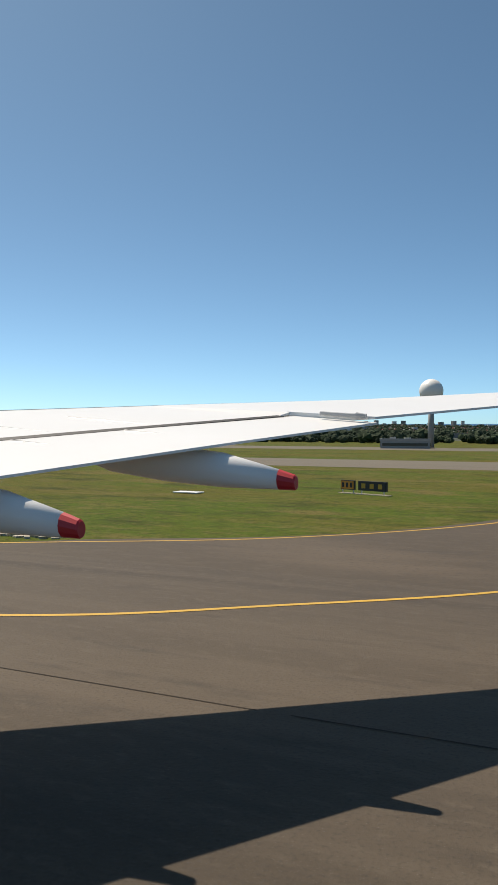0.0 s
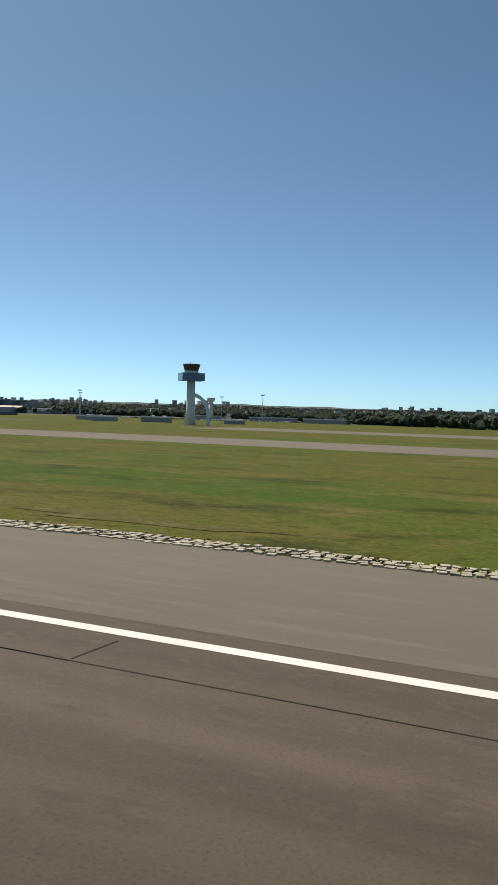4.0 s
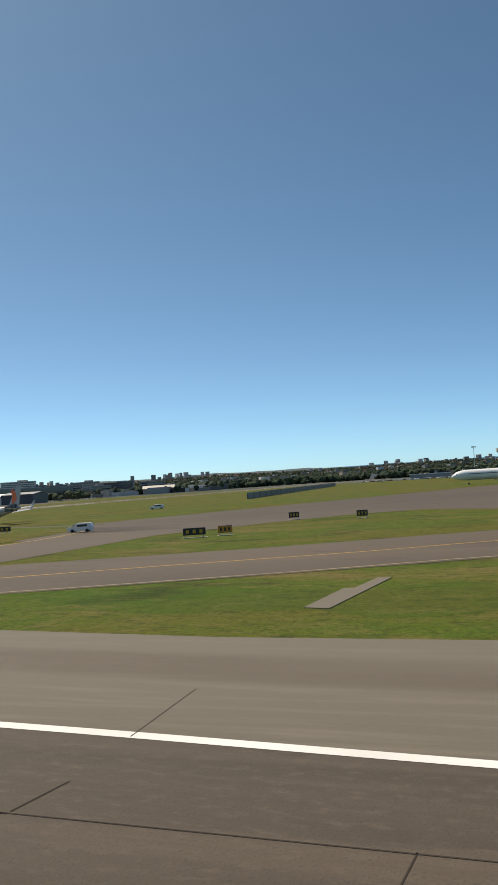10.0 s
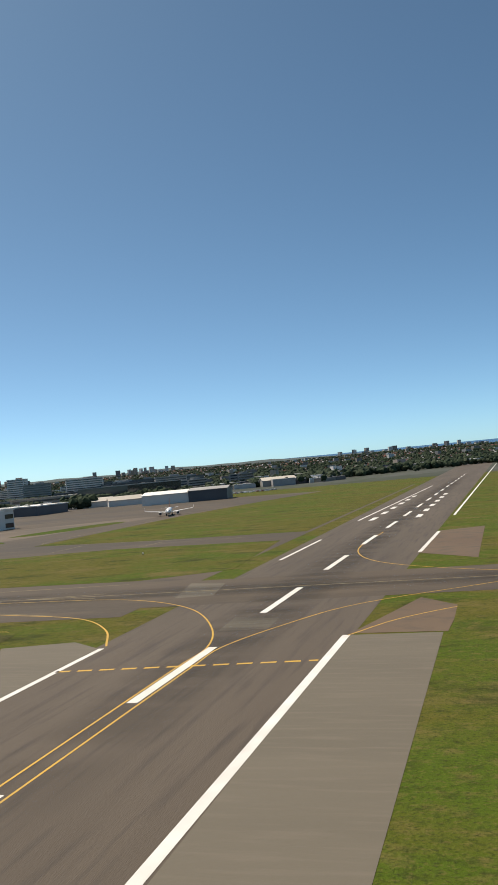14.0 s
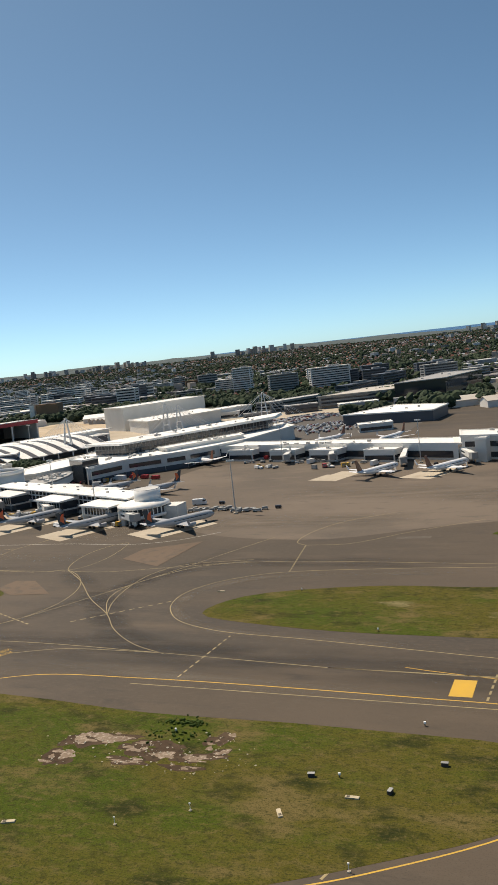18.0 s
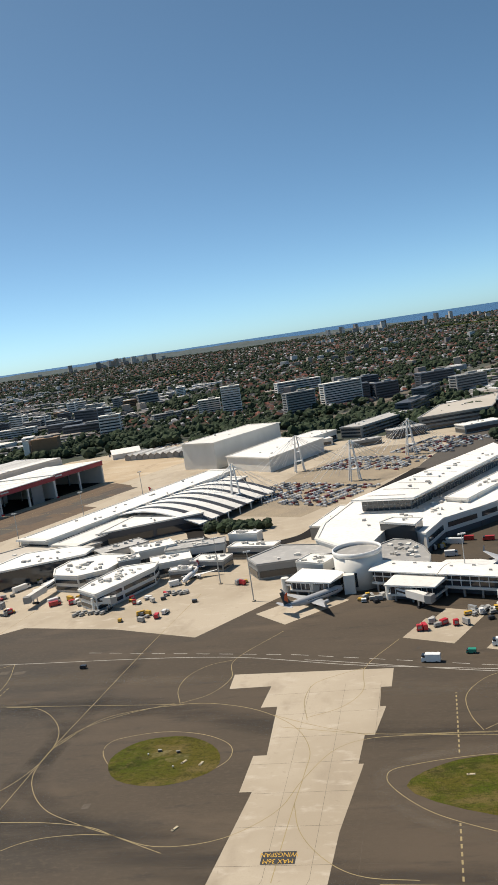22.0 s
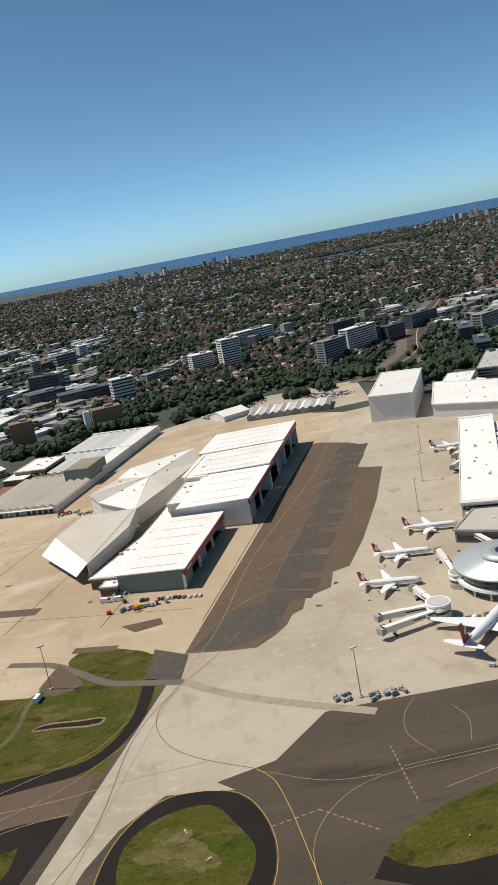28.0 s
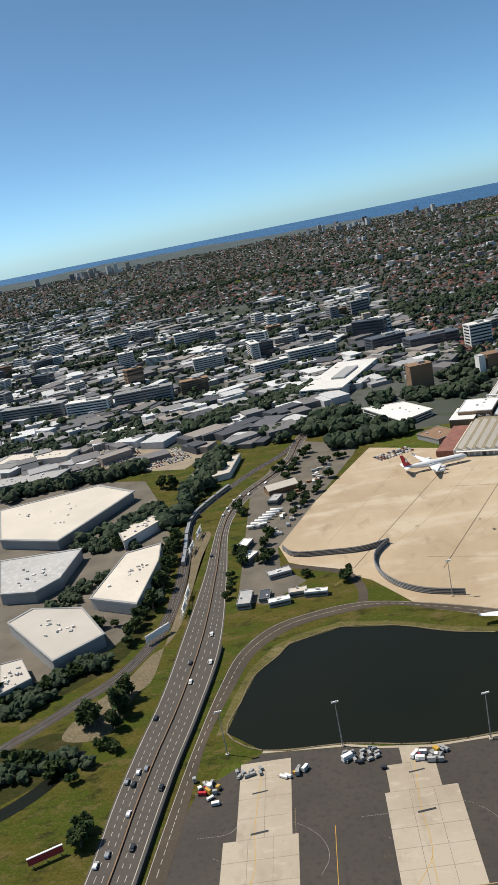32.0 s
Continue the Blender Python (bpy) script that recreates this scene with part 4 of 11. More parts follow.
faded.line(curve((-1646.9, 218.1), (-1635.1, 213.4), (-1623.1, 214), (-1614.6, 217.8), (-1605.4, 227.4), (-1600.9, 240.6), (-1592.9, 256.6), (-1584, 261.8), (-1560.1, 261.8), (-1547.4, 260.5)), W * 0.52, 0.16)
faded.line(curve((-1615, 280.3), (-1600.5, 271.6), (-1584.1, 264)), W * 0.52, 0.16)
faded.line(curve((-1601.6, 229.5), (-1598.9, 218.2), (-1594.1, 209.8), (-1587.5, 203.1), (-1581.5, 200.3), (-1570.3, 199.1)), W * 0.52, 0.16)
faded.line(ring((-1666.5, 263.6), (-1665.3, 268.4), (-1656.7, 271.9), (-1646.3, 272.6), (-1633.2, 268.5), (-1624.9, 261.2), (-1624.2, 253.6), (-1629.7, 246.9), (-1638.1, 243.4), (-1647.7, 244.1), (-1656.6, 249), (-1663.7, 257)), W * 0.52, 0.16)
faded.line(curve((-1649.6, 292.9), (-1653.5, 305), (-1652.4, 316), (-1646.3, 324.5), (-1637.8, 328)), W * 0.52, 0.16)
faded.line(curve((-1649.6, 292.9), (-1640.3, 298.9), (-1635.3, 311.1), (-1637.5, 326.5), (-1622.1, 354.7)), W * 0.52, 0.16)
faded.line(curve((-1603.4, 275.4), (-1605.9, 290.3), (-1603.7, 302), (-1596.8, 307.4), (-1587, 312.4)), W * 0.52, 0.16)
faded.line(curve((-1603.6, 277.1), (-1593.2, 283), (-1587, 293.6), (-1587, 312.4), (-1575.2, 337)), W * 0.52, 0.16)
worn_white.line(curve((-1741.9, 340.4), (-1641.6, 331.2), (-1589.9, 315.2), (-1542.7, 304.4)), 0.4, 0.16)
worn_white.line([(-1704, 346.5), (-1614.5, 328.9), (-1542.4, 307.3)], 0.35, 0.16, 6, 4)
faded.line(curve((-1809.1, 303.7), (-1756, 300.3), (-1720.5, 299.1)), W * 0.52, 0.16)
faded.line(curve((-1717.6, 298.5), (-1703.7, 295.5), (-1692.8, 285.6), (-1686.8, 275.2), (-1684.9, 265.8), (-1685.9, 253), (-1690.2, 242.7), (-1697.8, 235.5), (-1708.3, 229.8), (-1727.2, 227.6)), W * 0.52, 0.16)
faded.line(curve((-1651.7, 293.2), (-1666.8, 287.3), (-1678.1, 279.6), (-1683.6, 270.3), (-1684.8, 261.4), (-1684.2, 250.2), (-1679.4, 240), (-1671.1, 230.6), (-1659.8, 224.1), (-1646.9, 218.1)), W * 0.52, 0.16)
faded.line(curve((-1687.2, 202.2), (-1685.6, 237.7), (-1684.9, 265.8), (-1682.3, 301.3), (-1678, 355.4), (-1671.9, 413.8)), W * 0.52, 0.16)
faded.line(curve((-1768.2, 229.5), (-1727.2, 227.6), (-1690, 225.9), (-1669.2, 224.9), (-1654.5, 222), (-1646.9, 218.1), (-1632, 210.5)), W * 0.52, 0.16)
faded.line(curve((-1728.8, 227.6), (-1715.9, 225.3), (-1705.3, 218.9), (-1697.7, 211), (-1692.6, 202.1)), W * 0.52, 0.16)
faded.line(curve((-1684.1, 202.3), (-1678, 211.2), (-1669.7, 217), (-1658.3, 219), (-1646.9, 218.5)), W * 0.52, 0.16)
yellow.line(curve((-1802.7, 292), (-1763.6, 288.6), (-1738.7, 285.2), (-1720, 278.8), (-1709, 270), (-1705.4, 263.7), (-1707.4, 256.5), (-1715.5, 249.8), (-1727.4, 246.1), (-1739.3, 242.4), (-1774.3, 240.5)), W * 0.6, 0.22)
yellow.line(curve((-1760.1, 214.8), (-1745.8, 213.8), (-1730.6, 209.6), (-1716.5, 201.9)), W * 0.8, 0.22)
faded.line([(-1728.6, 213.6), (-1728.1, 253)], 0.45, 0.2, 1.6, 1.2)
faded.line([(-1725.9, 283.3), (-1725.4, 315.5)], 0.45, 0.2, 1.6, 1.2)
faded.line(curve((-1743.5, 302.5), (-1747.7, 315.4), (-1746.6, 328.9), (-1735.4, 339.7)), W * 0.52, 0.16)
faded.line(curve((-1731.9, 300.8), (-1728.3, 309.4), (-1729.1, 322.4), (-1734.7, 339.7)), W * 0.52, 0.16)
faded.line(curve((-1842.9, 307.2), (-1846.7, 317.4), (-1842.6, 327.6), (-1837.3, 335.9)), W * 0.52, 0.16)
faded.line(curve((-1828.5, 304.4), (-1834.7, 320.6), (-1833.8, 333.3), (-1828, 344.2)), W * 0.52, 0.16)
faded.line(curve((-1837.2, 305.7), (-1833.3, 316.4), (-1834.6, 329), (-1837.3, 335.9), (-1827, 377.6)), W * 0.52, 0.16)
faded.line(curve((-1826.5, 304.3), (-1819.6, 311.4), (-1815.4, 323.1), (-1817.9, 338.5), (-1820.6, 343.4), (-1807.7, 392.1)), W * 0.52, 0.16)
faded.line(curve((-1794.5, 305.1), (-1797.5, 317.5), (-1797, 327.7), (-1792.1, 331.5), (-1786.3, 324.7), (-1784.5, 318.4), (-1785, 307), (-1789.5, 303.7)), W * 0.52, 0.16)
faded.line([(-1792.1, 331.5), (-1796.7, 378.8)], W * 0.52, 0.16)
faded.line(curve((-1777.2, 304.6), (-1772.7, 311.7), (-1771, 317.3), (-1757.3, 414.9)), W * 0.52, 0.16)
faded.line(curve((-1766, 304.9), (-1769.8, 309.6), (-1771, 317.3)), W * 0.52, 0.16)
faded.line(curve((-1924, 312.7), (-1929.6, 328.3), (-1926, 342.1), (-1918.4, 351.3)), W * 0.52, 0.16)
faded.line(curve((-1909.1, 314.6), (-1904.4, 328.4), (-1906.6, 339.3)), W * 0.52, 0.16)
faded.line(curve((-1927.8, 293.3), (-1895.2, 297.2), (-1830.4, 294.7), (-1778.3, 290.9)), W * 0.52, 0.16)
faded.line(curve((-1937.5, 310.2), (-1843.4, 305.4), (-1779.1, 304.8)), W * 0.52, 0.16)
yellow.line(curve((-1901.5, 247.3), (-1892.6, 245.4), (-1843.8, 243.3), (-1781.5, 240.4), (-1747.6, 241.6)), W * 0.7, 0.23)
faded.line(curve((-1895, 236), (-1823.7, 232.3), (-1748.4, 229.1)), W * 0.52, 0.16)
yellow.line(curve((-1888.9, 225.2), (-1853.5, 223.6), (-1813.1, 220.9), (-1767.5, 217.3)), W * 0.7, 0.23)
yellow.line(curve((-1990.1, 331), (-1985.1, 322.6), (-1982.3, 305.2), (-1980.9, 284.4), (-1980, 265)), W * 0.6, 0.22)
faded.line(curve((-1980.8, 265.3), (-1978.9, 281), (-1973.2, 292.5), (-1960.2, 303.9), (-1946.6, 307.9), (-1902.6, 306)), W * 0.52, 0.16)
faded.line(curve((-1990.2, 330), (-1966, 313.5), (-1946.4, 308.8)), W * 0.52, 0.16)
faded.line([(-1995.8, 296.4), (-1972.6, 299.1), (-1955.2, 281.2)], 0.45, 0.2, 1.6, 1.2)
faded.line([(-1938.3, 323.7), (-1939.2, 289.9)], 0.45, 0.2, 1.6, 1.2)
faded.line([(-1368.1, 187.9), (-1325.6, 183.9), (-1230, 181)], W * 0.52, 0.16)
structure("word_panel", Shape().sheet([(-1606.6, 205.4), (-1598.4, 205.4), (-1598.4, 210.2), (-1606.6, 210.2)], 0.3), BLACK, "black panel behind painted words on the concrete", "marking")
for cx, cy, turn in ((-1461.5, 183.4, 150), (-1437, 182.4, 180), (-1413.6, 181.5, 245), (-1602.5, 207.8, 180)):
    words = bpy.data.curves.new("painted_words", "FONT")
    words.body = "MAX 36M\nWINGSPAN"
    words.align_x, words.align_y, words.size = "CENTER", "CENTER", 1.75 * K
    words.materials.append(YELLOW)
    tagged(new("painted_words", words), "yellow wingspan limit painted on the taxiway", "marking", kind="structure").matrix_world = at(cx, cy, 0.05, turn) @ Matrix.Diagonal((1, 1.35, 1, 1))
yellow.sheet([(-1298, 173), (-1298, 181), (-1293.5, 181), (-1293.5, 173)], 0.2)
for cx, cy in ((-1264, 211), (-1263, 251)):
    white.line([(cx - 4, cy - 3), (cx + 4, cy + 3)], 1.1, 0.2).line([(cx - 4, cy + 3), (cx + 4, cy - 3)], 1.1, 0.2)
for a, b in (((-1306, 112), (-1300, 132)), ((-2129, 342), (-2119, 326))):
    faded.line([a, b], 0.45, 0.2, 1.6, 1.2)
# maintenance side
faded.line(curve((-2151.6, 310.5), (-2143.1, 323.8), (-2133.6, 333.1), (-2113.8, 348.2), (-2085.1, 360.5), (-2055.7, 370.7), (-2039.6, 388.3)), W * 0.7, 0.62).line(curve((-2132.9, 293.7), (-2122.4, 312), (-2105.8, 325.5), (-2085, 332.4), (-2063, 333)), W * 0.7, 0.62).line([(-2128.9, 341.7), (-2113.9, 321.6)], W * 0.7, 0.64, 0.9, 0.7)
faded.line(curve((-2110, 180), (-2060, 300), (-2020, 400), (-1990, 460), (-1960, 540), (-1880, 700), (-1848, 780)), W * 0.7, 0.34)
for k in range(6):
    bx, by = -1958 + 22 * k, 482 + 46 * k
    faded.line(curve((bx - 22, by - 4), (bx, by + 8), (bx + 26, by - 4)), W * 0.7, 0.34)
yellow.line(ring((-2053.4, 284), (-2043.4, 313.2), (-2024, 327.6), (-1998.6, 319.3), (-1990, 290), (-1998.6, 263.6), (-2019, 252.4), (-2045.4, 257.6)), W * 0.5, 0.24)
faded.line(curve((-2152, 290), (-2146.1, 302.7), (-2133.7, 317.6), (-2114.5, 331.3), (-2090.4, 340.2), (-2067.7, 349.4), (-2040, 371)), W * 0.5, 0.5).line(curve((-2090.8, 344.5), (-2067.2, 343.3), (-2036.9, 344.6), (-2008.2, 343.3)), 0.3, 0.5)
faded.line([(-2169.6, 371.4), (-2172.8, 311.4)], W * 0.8, 0.22).line([(-2385, 303), (-2300, 300.1), (-2246, 300.4), (-2185, 301.2), (-2176, 299.8)], W, 0.75).line(curve((-2380, 297), (-2278.5, 294.3), (-2201.7, 290.3), (-2194.4, 296.2), (-2183.7, 314.6), (-2170.3, 347.7)), W * 0.5, 0.75)
faded.line([(-2400, 291), (-2278, 287), (-2196, 283)], W * 0.4, 0.22, 1.5, 1.5)
for x0 in (0, -68, -137):
    yellow.line(curve((-2208.1 + x0, 378), (-2210.3 + x0, 344), (-2210.6 + x0, 316.5), (-2222.7 + x0, 296), (-2224.8 + x0, 280)), W * 0.5, 0.8).line([(-2210.6 + x0, 316.5), (-2211.2 + x0, 277)], W * 0.5, 0.8).line([(-2245.9 + x0, 339.6), (-2247 + x0, 297.5)], W * 0.5, 0.24)
    worn_white.line(curve((-2234.8 + x0, 342.3), (-2220.8 + x0, 343.1), (-2215.4 + x0, 349.2), (-2206 + x0, 348.8), (-2188.8 + x0, 340.9), (-2181.1 + x0, 329.8), (-2180.5 + x0, 321.5), (-2183.7 + x0, 314.6), n=12), 0.14, 0.8, 0.8, 1.1)
    worn_white.line(curve((-2227 + x0, 330), (-2213 + x0, 320), (-2205 + x0, 305), (-2200 + x0, 292), n=8), 0.14, 0.8, 0.8, 1.1)
    faded.line([(-2262.2 + x0, 353), (-2262 + x0, 326.8)], 0.25, 0.24, 0.8, 0.8)
    stop_places.append((-2207 + x0, 366))
yellow.sheet([(-2177.3, 299), (-2171.6, 297.4), (-2172, 292.6), (-2178, 292.9)], 0.5)
yellow.sheet([(-2149.4, 301.6), (-2145.4, 300.4), (-2144.4, 305), (-2148.4, 306.4)], 0.5)
for k in range(9):
    faded.line([(-2330 + 30 * k, 640 - 6 * k), (-2240 + 30 * k, 840 - 22 * k)] if k % 2 else [(-2300 + 30 * k, 560), (-2090 + 26 * k, 800)], 0.35, 0.2)
for cx, cy, turn in ((-2174.8, 295.6, 190), (-2147, 303.5, 165)):
    words = bpy.data.curves.new("taxiway_letters", "FONT")
    words.body = "B1"
    words.align_x, words.align_y, words.size = "CENTER", "CENTER", 3.2 * K
    words.materials.append(BLACK)
    tagged(new("taxiway_letters", words), "black taxiway letters on a yellow patch", "marking", kind="structure").matrix_world = at(cx, cy, 0.068, turn)
stops = Shape()
for sx, sy in stop_places:
    stops.sheet([(sx - 5, sy - 1), (sx + 2, sy), (sx + 2, sy + 0.9), (sx - 5, sy - 0.1)], 0.85).sheet([(sx - 5, sy - 26), (sx + 2.5, sy - 25), (sx + 2.5, sy - 23.8), (sx - 5, sy - 24.8)], 0.85)
structure("stop_bars", stops, BLACK, "black stop bars painted on the stand slabs", "marking")
structure("yellow_markings", yellow, YELLOW, "yellow painted taxi lines, curves and hold bars", "marking")
structure("faded_markings", faded, FADED_YELLOW, "faded yellow taxi guide lines", "marking")
structure("service_road_markings", worn_white, WORN_WHITE, "worn white edge lines of the apron service road", "marking")
structure("white_markings", white, WHITE_PAINT, "white painted runway edge lines and dashes", "marking")

# pavement joints, cracks and dark seams
seams = Shape()
seams.line([(-870, 33.6), (-856.6, 34.3), (-842.6, 36.7), (-842.2, 33.3), (-826, 35.6)], 0.08, 0.16).line([(-778.5, 38), (-777.7, 34), (-770.9, 36.4), (-765, 38.8)], 0.07, 0.16).line([(-778.3, 49.4), (-777.8, 52.8)], 0.1, 0.16).line([(-437, 35), (-428, 33.6), (-420.9, 29.7)], 0.06, 0.13).line([(-427.7, 28.3), (-426.3, 31.1), (-425.9, 34.6)], 0.06, 0.13)
for k in range(70):
    x = 60 - 32 * k + random.uniform(-8, 8)
    if random.random() < 0.6:
        seams.line([(x, 22.5), (x + random.uniform(-1, 2), random.uniform(26, 32))], 0.05, 0.1)
    if random.random() < 0.7:
        seams.line([(x, 16.9), (x + random.uniform(-0.3, 0.6), 18.9)], 0.06, 0.1)
    if random.random() < 0.5:
        seams.line([(x + 9, 9.4), (x + 9 + random.uniform(-0.5, 0.5), 16.9)], 0.04, 0.1)
    seams.line([(x, 16.9 + 0.15 * math.sin(k)), (x - 16, 17.0 + 0.15 * math.sin(k + 0.5)), (x - 32, 16.9 + 0.15 * math.sin(k + 1))], 0.05, 0.1)
    if random.random() < 0.5:
        seams.line([(x, 9.4), (x - 32, 9.4 + random.uniform(-0.3, 0.3))], 0.04, 0.1)
for k in range(1, 46, 8):
    x = -1990 - 7.2 * k
    seams.line([(x, 470 + 0.38 * 7.2 * k), (x + 90, 690 + 0.2 * 7.2 * k)], 0.5, 0.18)
for k in range(2, 14, 5):
    y = 480 + 26 * k
    seams.line([(-2250 + 8 * k, y + 50), (-2020 + 9 * k, y - 40)], 0.4, 0.18)
guide = Shape()
guide.line(curve((-2066.8, 297.2), (-2053.5, 318.6), (-2036.3, 375.8), (-2014.6, 408.4), (-1999.9, 422.9), (-1963, 475.9), (-1932.7, 547), (-1829.3, 771.6)), 0.35, 0.55)
guide.line(curve((-2014.8, 405.8), (-2024.6, 393.1), (-2027.3, 378.3), (-2022.7, 361.4), (-2012.2, 348.1), (-1990.1, 331)), 0.35, 0.55)
structure("guide_lines", guide, WORN_DARK, "dark worn guide lines curving over the concrete", "marking")
structure("pavement_seams", seams, RUBBER, "thin dark sealed joints and cracks in the pavement", "seams")

# ---- aircraft ----
JET_PAINT = material("white aircraft paint", (0.78, 0.78, 0.77), 0.3, second=(0.68, 0.68, 0.67), scale=0.4, mix=0.3)
JET_GREY = material("silver grey aircraft paint", (0.42, 0.43, 0.44), 0.35, second=(0.34, 0.35, 0.36), scale=0.4)
JET_METAL = material("bare aircraft metal", (0.5, 0.5, 0.5), 0.35, 0.7)
TAIL_DARK = material("charcoal tail paint", (0.05, 0.06, 0.065), 0.4)
TAIL_ORANGE = material("orange tail star", (0.75, 0.14, 0.04), 0.4)
TAIL_BROWN = material("rust brown tail paint", (0.22, 0.1, 0.06), 0.4)


def foil(root, tip, thick=0.11):
    """A swept wing panel between two chords: (x of the leading edge, y, z, chord) each."""
    out = []
    for lead, y, z, chord in (root, tip):
        h = thick * chord / 2
        out.append([(lead - c * chord, y, z + k * h) for c, k in ((0, 0), (0.12, 0.8), (0.4, 1), (1, 0.05), (1, -0.05), (0.4, -0.6), (0.12, -0.5))])
    return Shape().rings(out)


def jet(name, label, paint, tail, length=34.0, span=31.0, r=1.8, four=False, accent=None):
    """A parked airliner, nose along +x, its wheels on the ground at z = 0."""
    t = thing(name, label, "airplane")
    z = r * 1.75
    prof = [(0.5, 0.02, -0.25), (0.485, 0.35, -0.15), (0.46, 0.66, -0.05), (0.42, 0.9, 0), (0.38, 1, 0), (-0.12, 1, 0), (-0.25, 0.86, 0.12), (-0.38, 0.5, 0.42), (-0.47, 0.2, 0.66), (-0.5, 0.06, 0.72)]
    n = 12
    hull = Shape().rings([[(s * length, r * k * math.cos(6.2832 * i / n), z + r * up + r * k * math.sin(6.2832 * i / n)) for i in range(n)] for s, k, up in reversed(prof)])
    body = part("fuselage", hull, paint, t, flat=False)
    for side in (-1, 1):
        part("window_strip", Shape().box(length * 0.12, side * r * 0.985, z + 0.14 * r, length * 0.5, 0.1, 0.26), GLASS, body, "thin dark strip of cabin windows")
    part("cockpit_window", Shape().box(length * 0.455, 0, z + 0.22 * r, 0.9, r * 1.15, 0.35), GLASS, body, "dark cockpit windscreen")
    h = span / 2
    for side in (-1, 1):
        wing = part("wing", foil((length * 0.1, side * r * 0.6, z - r * 0.55, length * 0.2), (length * 0.1 - h * 0.5, side * h, z - r * 0.55 + h * 0.09, length * 0.045)), paint, t)
        part("winglet", Shape().add([(length * 0.1 - h * 0.5, side * h, z - r * 0.5 + h * 0.09), (length * 0.06 - h * 0.5, side * h, z - r * 0.5 + h * 0.09), (length * 0.03 - h * 0.5, side * (h + 0.5), z + h * 0.09 + 1.5), (length * 0.055 - h * 0.5, side * (h + 0.5), z + h * 0.09 + 1.5), (length * 0.08 - h * 0.5, side * (h - 0.15), z - r * 0.5 + h * 0.09)], [(0, 1, 2, 3), (3, 2, 1, 4), (0, 3, 4), (0, 4, 1)]), paint, wing)
        for e in ((0.36, 0.66) if four else (0.36,)):
            x0 = length * 0.13 - h * e * 0.45
            eng = part("engine", Shape().rings([[(x0 + q * length, side * h * e + k * r * math.cos(6.2832 * i / 12), z - r * 1.0 + h * e * 0.05 + k * r * math.sin(6.2832 * i / 12)) for i in range(12)] for q, k in ((-0.075, 0.28), (-0.02, 0.5), (0.03, 0.56), (0.045, 0.5))]), paint, t, flat=False)
            part("intake", Shape().rings([[(x0 + q * length, side * h * e + k * r * math.cos(6.2832 * i / 12), z - r * 1.0 + h * e * 0.05 + k * r * math.sin(6.2832 * i / 12)) for i in range(12)] for q, k in ((0.0445, 0.44), (0.0475, 0.44))]), DARK, eng, "dark engine intake")
        part("tailplane", foil((-length * 0.38, side * 0.3 * r, z + r * 0.55, length * 0.11), (-length * 0.45, side * span * 0.18, z + r * 0.8, length * 0.04)), paint, t)
        gear = part("main_gear", Shape().tube((-length * 0.02, side * r * 1.05, 0.5), (-length * 0.02, side * r * 1.05, z - r * 0.6), 0.16, n=6), STEEL, t)
        part("wheel", Shape().tube((-length * 0.02, side * r * 1.05 - 0.45, 0.55), (-length * 0.02, side * r * 1.05 + 0.45, 0.55), 0.55, n=12), TYRE, gear)
    gear = part("nose_gear", Shape().tube((length * 0.36, 0, 0.4), (length * 0.36, 0, z - r * 0.8), 0.12, n=6), STEEL, t)
    part("wheel", Shape().tube((length * 0.36, -0.3, 0.4), (length * 0.36, 0.3, 0.4), 0.4, n=12), TYRE, gear)
    top = z + length * 0.215
    fin = Shape()
    for y in (0.14,):
        pts = [(-length * 0.3, z + r * 0.85), (-length * 0.37, z + r * 1.15), (-length * 0.47, top), (-length * 0.515, top), (-length * 0.475, z + r * 0.75)]
        fin.add([(x, -y, w) for x, w in pts] + [(x, y, w) for x, w in pts], [(0, 1, 2, 3, 4), (9, 8, 7, 6, 5)] + [(i, i + 5, (i + 1) % 5 + 5, (i + 1) % 5) for i in range(5)])
    f = part("fin", fin, tail, t, "painted tail fin")
    if accent:
        part("tail_mark", Shape().add([(-length * 0.42 + dx * 1.5, s * 0.17, z + length * 0.12 + dz * 1.5) for s in (-1, 1) for dx, dz in ((-1, -0.4), (0.3, -1.4), (0.2, 0.2), (0.4, 1.6), (-0.8, 0.9))], [(0, 1, 2, 3, 4), (9, 8, 7, 6, 5)]), accent, f, "bright shape on the tail fin")
    return t


def parked(master, tail, nose, group, first=False, length=34.0):
    """Stands a jet with its nose near one plan point and its tail towards another."""
    (ax, ay), (bx, by) = tail, nose
    d = math.hypot(bx - ax, by - ay)
    ux, uy = (bx - ax) / d, (by - ay) / d
    m = at(bx - ux * length * 0.5, by - uy * length * 0.5, 0.06, math.degrees(math.atan2(uy, ux)))
    if first:
        master.matrix_world = m
        ob = master
    else:
        ob = copy_thing(master, m)
    ob["group"] = group
    return ob


silver = jet("silver_airliner", "silver-grey twin-engine airliner with a dark orange-marked tail", JET_GREY, TAIL_DARK, accent=TAIL_ORANGE)
parked(silver, (-1529, 322), (-1513, 353), "airliners at the pier", True)
for a, b in (((-1485, 312), (-1471, 341)), ((-1624, 373), (-1600, 396)), ((-1440, 312), (-1424, 338)), ((-1519, 426), (-1537, 404)), ((-1486, 414), (-1502, 392))):
    parked(silver, a, b, "airliners at the pier")
white_jet = jet("white_airliner", "white twin-engine airliner with a red tail, parked on the concrete apron", JET_PAINT, RED, accent=WHITE)
parked(white_jet, (-1863, 530), (-1829, 518), "red-tailed airliners at the terminal", True)
